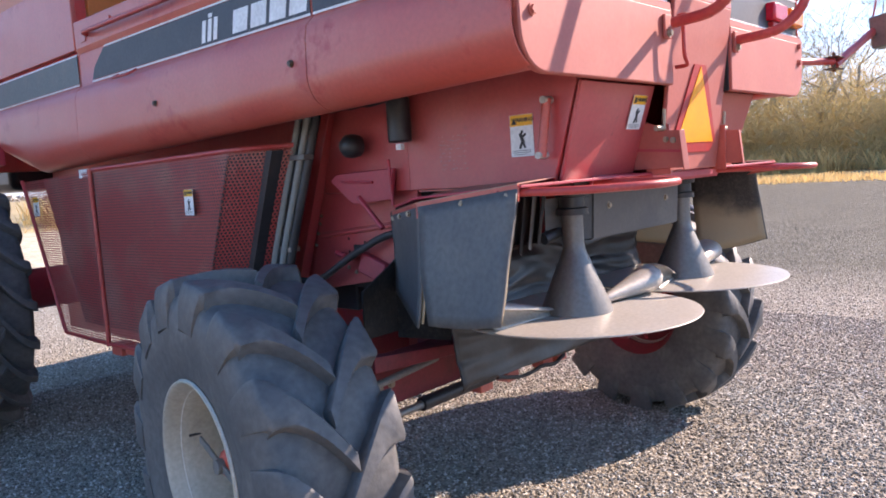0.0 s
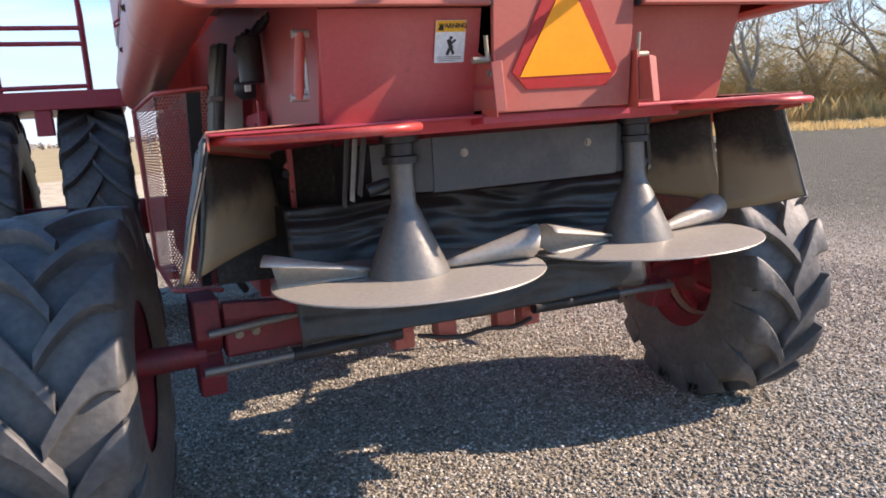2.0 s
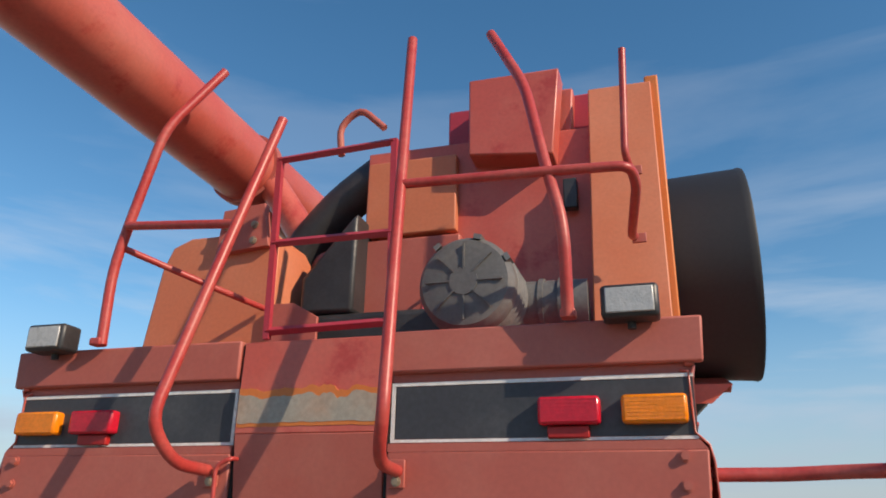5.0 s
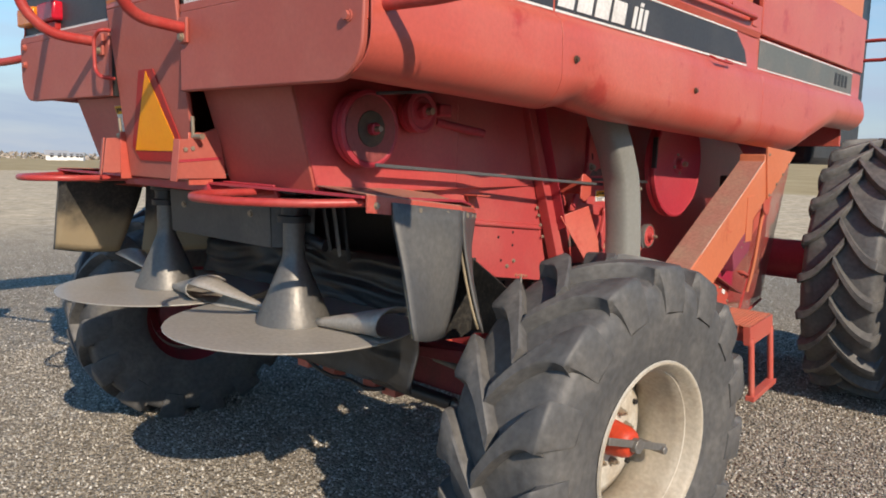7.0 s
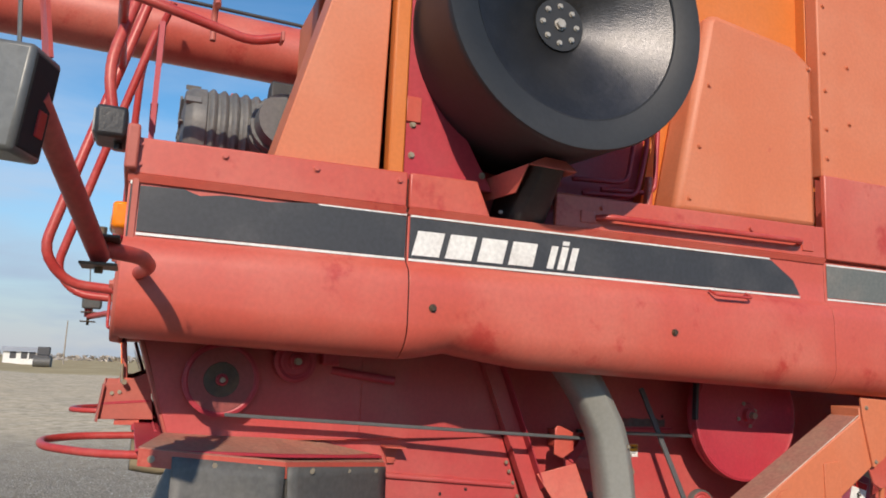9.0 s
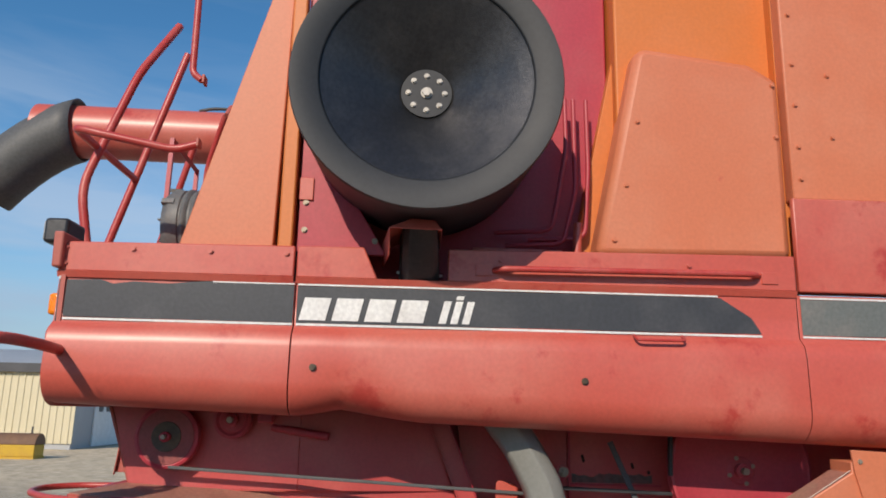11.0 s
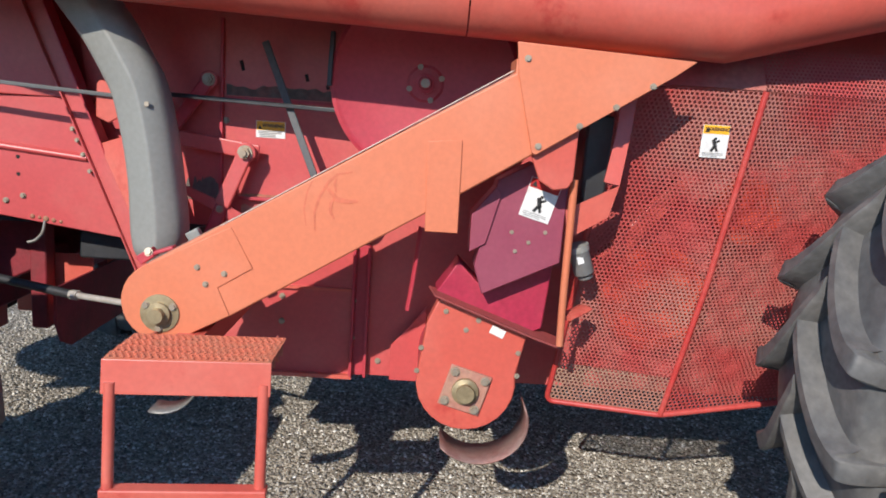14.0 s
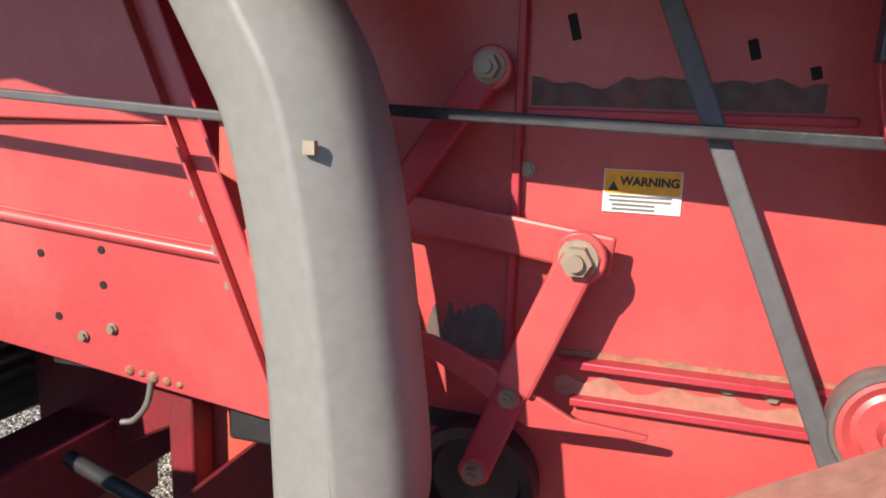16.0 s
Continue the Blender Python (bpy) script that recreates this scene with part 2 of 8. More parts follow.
HOSE = material("black_hose", (0.03, 0.03, 0.032), 0.5, dirt=(0.12, 0.11, 0.1), dirt_amount=0.5, bump=0.001)
BELT = material("rubber_belt", (0.085, 0.087, 0.09), 0.6, dirt_amount=0.5, bump=0.001)
LENS_RED = material("red_lens", (0.55, 0.01, 0.03), 0.18, dirt_amount=0.3, bump=0.002, bump_scale=150)
LENS_AMBER = material("amber_lens", (0.85, 0.22, 0.01), 0.18, dirt_amount=0.3, bump=0.002, bump_scale=150)
LENS_CLEAR = material("clear_lens", (0.42, 0.42, 0.41), 0.25, metal=0.1, dirt_amount=0.4, bump=0.003, bump_scale=120)
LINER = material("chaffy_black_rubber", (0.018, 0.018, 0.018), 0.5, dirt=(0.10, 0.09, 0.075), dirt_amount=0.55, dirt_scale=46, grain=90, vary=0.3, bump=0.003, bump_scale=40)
FLANK = material("lower_flank_paint", (0.50, 0.071, 0.071), 0.42, dirt=(0.54, 0.165, 0.135), dirt_amount=0.55, dirt_scale=2.4, bump=0.003, bump_scale=6, vary=0.06, patch=((0.24, 0.07, 0.06), 5.0, 0.67), coat=0.3)
GRIME = material("grey_grime", (0.12, 0.10, 0.09), 0.8, dirt=(0.30, 0.07, 0.06), dirt_amount=0.8, dirt_scale=9, grain=40, vary=0.25, bump=0.003)
DUSTY_RED = material("dusty_brown_red_paint", (0.40, 0.17, 0.125), 0.7, dirt=(0.36, 0.25, 0.17), dirt_amount=0.7, dirt_scale=6, vary=0.15, bump=0.003)
TAN_DIRT = material("tan_dust", (0.30, 0.17, 0.105), 0.95, dirt=(0.44, 0.09, 0.07), dirt_amount=0.95, dirt_scale=22, grain=120, vary=0.25, bump=0.003)
GUARD = material("dusty_guard_paint", (0.38, 0.055, 0.050), 0.5, dirt=(0.37, 0.20, 0.155), dirt_amount=0.85, dirt_scale=2.4, patch=((0.36, 0.25, 0.18), 3.0, 0.68), vary=0.15, bump=0)
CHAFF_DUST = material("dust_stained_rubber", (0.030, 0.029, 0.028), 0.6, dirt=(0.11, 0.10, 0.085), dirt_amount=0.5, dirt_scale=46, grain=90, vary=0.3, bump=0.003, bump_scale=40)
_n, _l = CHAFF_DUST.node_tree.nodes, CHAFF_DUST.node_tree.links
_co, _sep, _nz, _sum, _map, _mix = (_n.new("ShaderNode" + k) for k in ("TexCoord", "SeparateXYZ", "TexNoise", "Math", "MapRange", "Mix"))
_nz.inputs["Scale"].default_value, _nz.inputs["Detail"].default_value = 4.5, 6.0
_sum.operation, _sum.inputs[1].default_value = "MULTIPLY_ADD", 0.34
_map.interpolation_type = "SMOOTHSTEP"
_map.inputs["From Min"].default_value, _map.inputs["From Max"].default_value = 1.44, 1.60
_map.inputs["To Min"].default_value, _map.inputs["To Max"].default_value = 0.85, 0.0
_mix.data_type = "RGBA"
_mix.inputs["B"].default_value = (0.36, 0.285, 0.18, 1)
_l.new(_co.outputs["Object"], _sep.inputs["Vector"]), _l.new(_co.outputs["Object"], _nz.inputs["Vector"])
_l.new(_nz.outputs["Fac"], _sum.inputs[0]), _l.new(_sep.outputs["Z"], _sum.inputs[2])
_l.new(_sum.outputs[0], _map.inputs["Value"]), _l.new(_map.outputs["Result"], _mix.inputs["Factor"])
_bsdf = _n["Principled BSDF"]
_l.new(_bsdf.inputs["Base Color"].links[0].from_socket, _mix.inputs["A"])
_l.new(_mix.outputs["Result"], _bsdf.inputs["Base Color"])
SEAL = material("dark_gap", (0.012, 0.010, 0.010), 0.8, bump=0.0)


# ---- building helpers ----
def obj(name, bm, mat, parent=None, label="", smooth=None, bevel=0.0, flip=True):
    """Links a bmesh as one mesh object."""
    if flip:
        bmesh.ops.recalc_face_normals(bm, faces=bm.faces)
    me = bpy.data.meshes.new(name)
    bm.to_mesh(me)
    bm.free()
    me.materials.append(mat)
    ob = new(name, me)
    if smooth is not None:
        me.shade_smooth()
        if smooth < 180:
            me.set_sharp_from_angle(angle=radians(smooth))
    if bevel:
        mod = ob.modifiers.new("edge", "BEVEL")
        mod.width, mod.segments, mod.limit_method, mod.angle_limit = bevel, 2, "ANGLE", radians(40)
    if parent:
        ob.parent = parent
    if label:
        tagged(ob, label)
    return ob


def part(name, bm, mat, parent, label="", smooth=40, bevel=0.0):
    return obj(name, bm, mat, parent, label, smooth, bevel)


def BM():
    return bmesh.new()


def box(bm, a, b):
    """A box between two corners."""
    a, b = Vector(a), Vector(b)
    c, s = (a + b) / 2, b - a
    bmesh.ops.create_cube(bm, size=1, matrix=Matrix.Translation(c) @ Matrix.Diagonal((*[abs(v) for v in s], 1)))
    return bm


def obox(bm, c, size, m=None):
    """A box of a size round c, turned by the matrix m."""
    bmesh.ops.create_cube(bm, size=1, matrix=Matrix.Translation(c) @ (m.to_4x4() if m else Matrix()) @ Matrix.Diagonal((*size, 1)))
    return bm


def prism(bm, pts, axis, a, b):
    """A polygon pushed along an axis from a to b. Along x its points are (y, z), along y (x, z), along z (x, y)."""
    def at(p, d):
        return {"x": (d, p[0], p[1]), "y": (p[0], d, p[1]), "z": (p[0], p[1], d)}[axis]
    lo, hi = [bm.verts.new(at(p, a)) for p in pts], [bm.verts.new(at(p, b)) for p in pts]
    bm.faces.new(lo), bm.faces.new(hi[::-1])
    for i in range(len(pts)):
        j = (i + 1) % len(pts)
        bm.faces.new((lo[i], lo[j], hi[j], hi[i]))
    return bm


def plate(bm, pts, thick):
    """A flat polygon of 3D points with a thickness behind it."""
    pts = [Vector(p) for p in pts]
    nrm = Vector()
    for i in range(len(pts)):
        nrm += (pts[i] - pts[0]).cross(pts[(i + 1) % len(pts)] - pts[0])
    nrm.normalize()
    lo, hi = [bm.verts.new(p) for p in pts], [bm.verts.new(p - nrm * thick) for p in pts]
    bm.faces.new(lo), bm.faces.new(hi[::-1])
    for i in range(len(pts)):
        j = (i + 1) % len(pts)
        bm.faces.new((lo[i], lo[j], hi[j], hi[i]))
    return bm


def ring_frame(d):
    d = d.normalized()
    u = d.orthogonal().normalized() if abs(d.z) > 0.98 else d.cross(Vector((0, 0, 1))).normalized()
    return u, d.cross(u).normalized()


def fillet(pts, r, n=4):
    """A polyline with its corners rounded."""
    pts = [Vector(p) for p in pts]
    out = [pts[0]]
    for a, b, c in zip(pts, pts[1:], pts[2:]):
        k = min(r, (a - b).length * 0.45, (c - b).length * 0.45)
        p, q = b + (a - b).normalized() * k, b + (c - b).normalized() * k
        for i in range(n + 1):
            s = i / n
            out.append(p * (1 - s) ** 2 + b * 2 * s * (1 - s) + q * s * s)
    return out + [pts[-1]]


def tube(bm, pts, r, n=10, bend=0.08, caps=True, flat=1.0):
    """A round bar along a polyline with rounded bends. r may be a list of radii."""
    path = fillet(pts, bend) if len(pts) > 2 and bend else [Vector(p) for p in pts]
    rings, last = [], None
    for i, p in enumerate(path):
        d = path[min(i + 1, len(path) - 1)] - path[max(i - 1, 0)]
        if last is None:
            u, v = ring_frame(d)
        else:
            d = d.normalized()
            u = (last - d * last.dot(d)).normalized()
            v = d.cross(u)
        last = u
        rad = r if not isinstance(r, (list, tuple)) else r[0] + (r[-1] - r[0]) * i / (len(path) - 1)
        rings.append([bm.verts.new(p + (u * math.cos(2 * math.pi * k / n) + v * flat * math.sin(2 * math.pi * k / n)) * rad) for k in range(n)])
    for a, b in zip(rings, rings[1:]):
        for k in range(n):
            bm.faces.new((a[k], a[(k + 1) % n], b[(k + 1) % n], b[k]))
    if caps:
        bm.faces.new(rings[0]), bm.faces.new(rings[-1][::-1])
    return bm


def cyl(bm, a, b, r, r2=None, n=20):
    return tube(bm, [a, b], [r, r if r2 is None else r2], n, 0)


def lathe(bm, prof, c, axis=(1, 0, 0), n=32, close=False):
    """A profile of (radius, height) turned round an axis through c."""
    c, d = Vector(c), Vector(axis).normalized()
    u, v = ring_frame(d)
    rings = []
    for r, h in prof:
        if r < 1e-5:
            rings.append([bm.verts.new(c + d * h)] * n)
        else:
            rings.append([bm.verts.new(c + d * h + (u * math.cos(2 * math.pi * k / n) + v * math.sin(2 * math.pi * k / n)) * r) for k in range(n)])
    pairs = list(zip(rings, rings[1:])) + ([(rings[-1], rings[0])] if close else [])
    for a, b in pairs:
        for k in range(n):
            vs = []
            for w in (a[k], a[(k + 1) % n], b[(k + 1) % n], b[k]):
                if w not in vs:
                    vs.append(w)
            if len(vs) > 2:
                bm.faces.new(vs)
    return bm


def bolt(bm, p, nrm, r=0.011):
    """A hexagon bolt head with its washer."""
    p, nrm = Vector(p), Vector(nrm).normalized()
    cyl(bm, p - nrm * 0.002, p + nrm * r * 0.3, r * 1.35, n=12)
    cyl(bm, p + nrm * r * 0.25, p + nrm * r * 1.0, r, n=6)
    return bm


def bolts(parent, pts, nrm, r=0.011, mat=BOLT, name="bolt"):
    """Bolts as parts that share one mesh."""
    first = None
    for p in pts:
        if first is None:
            bm = bolt(BM(), (0, 0, 0), nrm, r)
            first = part(name, bm, mat, parent)
            first.location = p
        else:
            ob = first.copy()
            scene.collection.objects.link(ob)
            ob.location = p


def text_mesh(name, words, size, mat, parent, m, depth=0.0008):
    """Words as a thin mesh, laid at the pose m."""
    cu = bpy.data.curves.new(name, "FONT")
    cu.body, cu.size, cu.extrude, cu.align_x, cu.align_y = words, size, depth, "CENTER", "CENTER"
    cu.offset = size * 0.042
    tmp = new("tmp_words", cu)
    bpy.context.view_layer.update()
    me = bpy.data.meshes.new_from_object(tmp.evaluated_get(bpy.context.evaluated_depsgraph_get()))
    bpy.data.objects.remove(tmp)
    me.materials.clear()
    me.materials.append(mat)
    ob = new(name, me)
    ob.parent = parent
    ob.matrix_basis = m
    return ob


def empty(name, label, category, group="", kind="", at=(0, 0, 0)):
    ob = new(name)
    ob.empty_display_size = 0.2
    ob.location = at
    return tagged(ob, label, category, group, kind)


# ---- ground ----
def ground_material():
    m = bpy.data.materials.new("gravel_yard")
    m.use_nodes = True
    n, l = m.node_tree.nodes, m.node_tree.links
    b = n["Principled BSDF"]
    co = n.new("ShaderNodeTexCoord")

    def noise_node(scale, detail=6.0, rough=0.6):
        t = n.new("ShaderNodeTexNoise")
        t.inputs["Scale"].default_value, t.inputs["Detail"].default_value, t.inputs["Roughness"].default_value = scale, detail, rough
        l.new(co.outputs["Object"], t.inputs["Vector"])
        return t.outputs["Fac"]

    def math_node(op, a, c):
        t = n.new("ShaderNodeMath")
        t.operation = op
        for i, v in enumerate((a, c)):
            if isinstance(v, (int, float)):
                t.inputs[i].default_value = v
            else:
                l.new(v, t.inputs[i])
        return t.outputs[0]

    def ramp(fac, stops):
        t = n.new("ShaderNodeValToRGB")
        while len(t.color_ramp.elements) < len(stops):
            t.color_ramp.elements.new(0.5)
        for e, (p, c) in zip(t.color_ramp.elements, stops):
            e.position, e.color = p, (*c, 1)
        l.new(fac, t.inputs["Fac"])
        return t.outputs["Color"]

    def mix(fac, a, c):
        t = n.new("ShaderNodeMix")
        t.data_type = "RGBA"
        l.new(fac, t.inputs["Factor"])
        l.new(a, t.inputs["A"]), l.new(c, t.inputs["B"])
        return t.outputs["Result"]

    def band(value, lo, hi):
        t = n.new("ShaderNodeMapRange")
        t.interpolation_type = "SMOOTHSTEP"
        t.inputs["From Min"].default_value, t.inputs["From Max"].default_value = lo, hi
        l.new(value, t.inputs["Value"])
        return t.outputs["Result"]

    xyz = n.new("ShaderNodeSeparateXYZ")
    l.new(co.outputs["Object"], xyz.inputs["Vector"])
    x, y = xyz.outputs["X"], xyz.outputs["Y"]
    wob = math_node("MULTIPLY", math_node("SUBTRACT", noise_node(0.12, 8), 0.5), 6.0)
    cell = n.new("ShaderNodeTexVoronoi")
    cell.inputs["Scale"].default_value = 62.0
    l.new(co.outputs["Object"], cell.inputs["Vector"])
    cell2 = n.new("ShaderNodeTexVoronoi")
    cell2.inputs["Scale"].default_value = 34.0
    l.new(co.outputs["Object"], cell2.inputs["Vector"])
    sep = n.new("ShaderNodeSeparateColor")
    l.new(cell.outputs["Color"], sep.inputs["Color"])
    stones = ramp(sep.outputs["Red"], [(0.0, (0.12, 0.104, 0.083)), (0.25, (0.21, 0.184, 0.147)), (0.65, (0.335, 0.30, 0.245)), (0.88, (0.48, 0.435, 0.36)), (1.0, (0.84, 0.80, 0.72))])
    dust = ramp(noise_node(0.9), [(0.3, (0.30, 0.258, 0.20)), (0.7, (0.45, 0.395, 0.32))])
    gravel = mix(ramp(noise_node(2.3), [(0.35, (0.12, 0.12, 0.12)), (0.75, (0.60, 0.60, 0.60))]), stones, dust)
    dark_part = math_node("MULTIPLY", band(math_node("ADD", x, math_node("MULTIPLY", wob, 0.4)), 4.5, 9.0), 0.72)
    worn = n.new("ShaderNodeMix")
    worn.data_type, worn.blend_type = "RGBA", "MULTIPLY"
    worn.inputs["B"].default_value = (0.30, 0.32, 0.29, 1)
    l.new(dark_part, worn.inputs["Factor"])
    l.new(gravel, worn.inputs["A"])
    gravel = worn.outputs["Result"]
    pale_dust = ramp(noise_node(2.6, 12, 0.78), [(0.36, (0.36, 0.285, 0.19)), (0.52, (0.66, 0.54, 0.375)), (0.68, (0.88, 0.76, 0.57))])
    pale = mix(ramp(noise_node(0.8, 5), [(0.35, (0.05, 0.05, 0.05)), (0.7, (0.42, 0.42, 0.42))]), pale_dust, stones)
    grass = ramp(noise_node(0.22, 10), [(0.25, (0.32, 0.245, 0.135)), (0.5, (0.43, 0.335, 0.19)), (0.8, (0.52, 0.43, 0.265))])
    # pale track ahead of the machine, and a pale yard far to the left and behind
    ahead = math_node("ADD", math_node("SUBTRACT", y, math_node("MULTIPLY", x, 0.58)), wob)
    left = math_node("ADD", math_node("MULTIPLY", x, -1.0), wob)
    near_x = math_node("SUBTRACT", 1.0, band(x, 25.0, 40.0))
    pale_mask = math_node("MAXIMUM", math_node("MULTIPLY", band(ahead, 11.5, 15.0), near_x), band(left, 7.0, 18.0))
    col = mix(pale_mask, gravel, pale)
    far = math_node("MAXIMUM", math_node("SUBTRACT", math_node("ADD", y, math_node("MULTIPLY", x, 0.1)), 37.0), math_node("SUBTRACT", x, 48.0))
    far = math_node("MAXIMUM", far, math_node("SUBTRACT", math_node("MULTIPLY", x, -1.0), 75.0))
    far = math_node("MAXIMUM", far, math_node("SUBTRACT", math_node("MULTIPLY", y, -1.0), 90.0))
    col = mix(band(math_node("ADD", far, math_node("MULTIPLY", wob, 0.25)), -1.0, 1.5), col, grass)
    l.new(col, b.inputs["Base Color"])
    b.inputs["Roughness"].default_value = 0.92
    b.inputs["Specular IOR Level"].default_value = 0.06
    bump1, bump2 = n.new("ShaderNodeBump"), n.new("ShaderNodeBump")
    bump1.inputs["Strength"].default_value, bump1.inputs["Distance"].default_value = 1.0, 0.010
    bump2.inputs["Strength"].default_value, bump2.inputs["Distance"].default_value = 0.8, 0.023
    rough_part = math_node("SUBTRACT", 1.0, math_node("MULTIPLY", pale_mask, 0.93))
    l.new(rough_part, bump1.inputs["Strength"])
    l.new(math_node("MULTIPLY", rough_part, 0.8), bump2.inputs["Strength"])
    l.new(math_node("SUBTRACT", 1.0, cell.outputs["Distance"]), bump1.inputs["Height"])
    l.new(math_node("SUBTRACT", 1.0, cell2.outputs["Distance"]), bump2.inputs["Height"])
    l.new(bump2.outputs["Normal"], bump1.inputs["Normal"])
    l.new(bump1.outputs["Normal"], b.inputs["Normal"])
    return m


GROUND = ground_material()
bm = BM()
def fall(x, y):
    """The land falls away gently to one side and rises a little ahead."""
    r, az = math.hypot(x, y), math.degrees(math.atan2(-x, y))
    w = min(1.0, max(0.0, (az - 42) / 12)) * min(1.0, max(0.0, (108 - az) / 10))
    rise = min(1.0, max(0.0, (az + 25) / 15)) * min(1.0, max(0.0, (42 - az) / 12))
    return (0.009 * rise - 0.0157 * w) * max(0.0, r - 14)


R = [0, 3, 7, 12, 16, 22, 40, 120, 400, 1500]
rings = [[bm.verts.new((0, 2, 0))]]
for r in R[1:]:
    rings.append([bm.verts.new((r * math.cos(a * math.pi / 24), 2 + r * math.sin(a * math.pi / 24), fall(r * math.cos(a * math.pi / 24), 2 + r * math.sin(a * math.pi / 24)))) for a in range(48)])
for k in range(48):
    bm.faces.new((rings[0][0], rings[1][k], rings[1][(k + 1) % 48]))
    for a, b in zip(rings[1:], rings[2:]):
        bm.faces.new((a[k], a[(k + 1) % 48], b[(k + 1) % 48], b[k]))
ground = tagged(obj("ground", bm, GROUND), "grey gravel yard with pale dirt and dry grass beyond", "ground", kind="structure")


# ---- the combine harvester ----
combine = empty("combine_harvester", "large weathered red combine harvester with faded paint standing on gravel", "combine harvester")


def hood_bottom(y):
    return 1.962 - 0.033 * y


def side_panel(name, side, y0, y1, dent=None, arch=None):
    """One bulging sheet panel of the hood's flank."""
    bm = BM()
    ny = max(6, int((y1 - y0) / (0.025 if dent else 0.07)))
    rows = []
    for y in [y0, y0 + 0.002] + [y0 + (y1 - y0) * i / ny for i in range(1, ny)] + [y1 - 0.002, y1]:
        zb = hood_bottom(y)
        if arch:
            zb += arch(y)
        prof = [(1.25, 2.478), (1.277, 2.472), (1.279, 2.38), (1.281, 2.287), (1.296, 2.272), (1.318, 2.25), (1.328, 2.20)]
        top, n = 2.16, 10
        for k in range(n + 1):
            a = k / n * math.pi / 2 * 1.12
            prof.append((1.205 + 0.127 * math.cos(a), (zb + 0.13 if zb + 0.13 < top else top) - 0.13 * math.sin(a) if a <= math.pi / 2 else zb + (a - math.pi / 2) * 0.03))
        prof.append((1.12, zb + 0.02))
        row = []
        for k, (x, z) in enumerate(prof):
            if dent and z < 2.15:
                u_ = (y - dent[0]) / (dent[1] if y < dent[0] else dent[1] * 1.8)
                w = max(0.0, 1 - abs(u_)) ** 1.3 * (1 - min(1, (z - zb) / 0.16))
                z += dent[2] * w
                x -= 0.03 * w
            x += 0.0035 * noise.noise((y * 2.3, z * 3.1, side * 4.0)) + 0.003 * noise.noise((y * 7, z * 6, side * 2.0))
            row.append(bm.verts.new((side * x, y, z)))
        rows.append(row)
    for a, b in zip(rows, rows[1:]):
        for k in range(len(a) - 1):
            bm.faces.new((a[k], a[k + 1], b[k + 1], b[k]))
    bmesh.ops.recalc_face_normals(bm, faces=bm.faces)
    if sum(f.normal.x * side for f in bm.faces) < 0:
        bmesh.ops.reverse_faces(bm, faces=bm.faces)
    ob = obj(name, bm, RED, combine, "bulging faded red sheet panel", 60, flip=False)
    mod = ob.modifiers.new("sheet", "SOLIDIFY")
    mod.thickness, mod.offset = 0.006, -1
    return ob


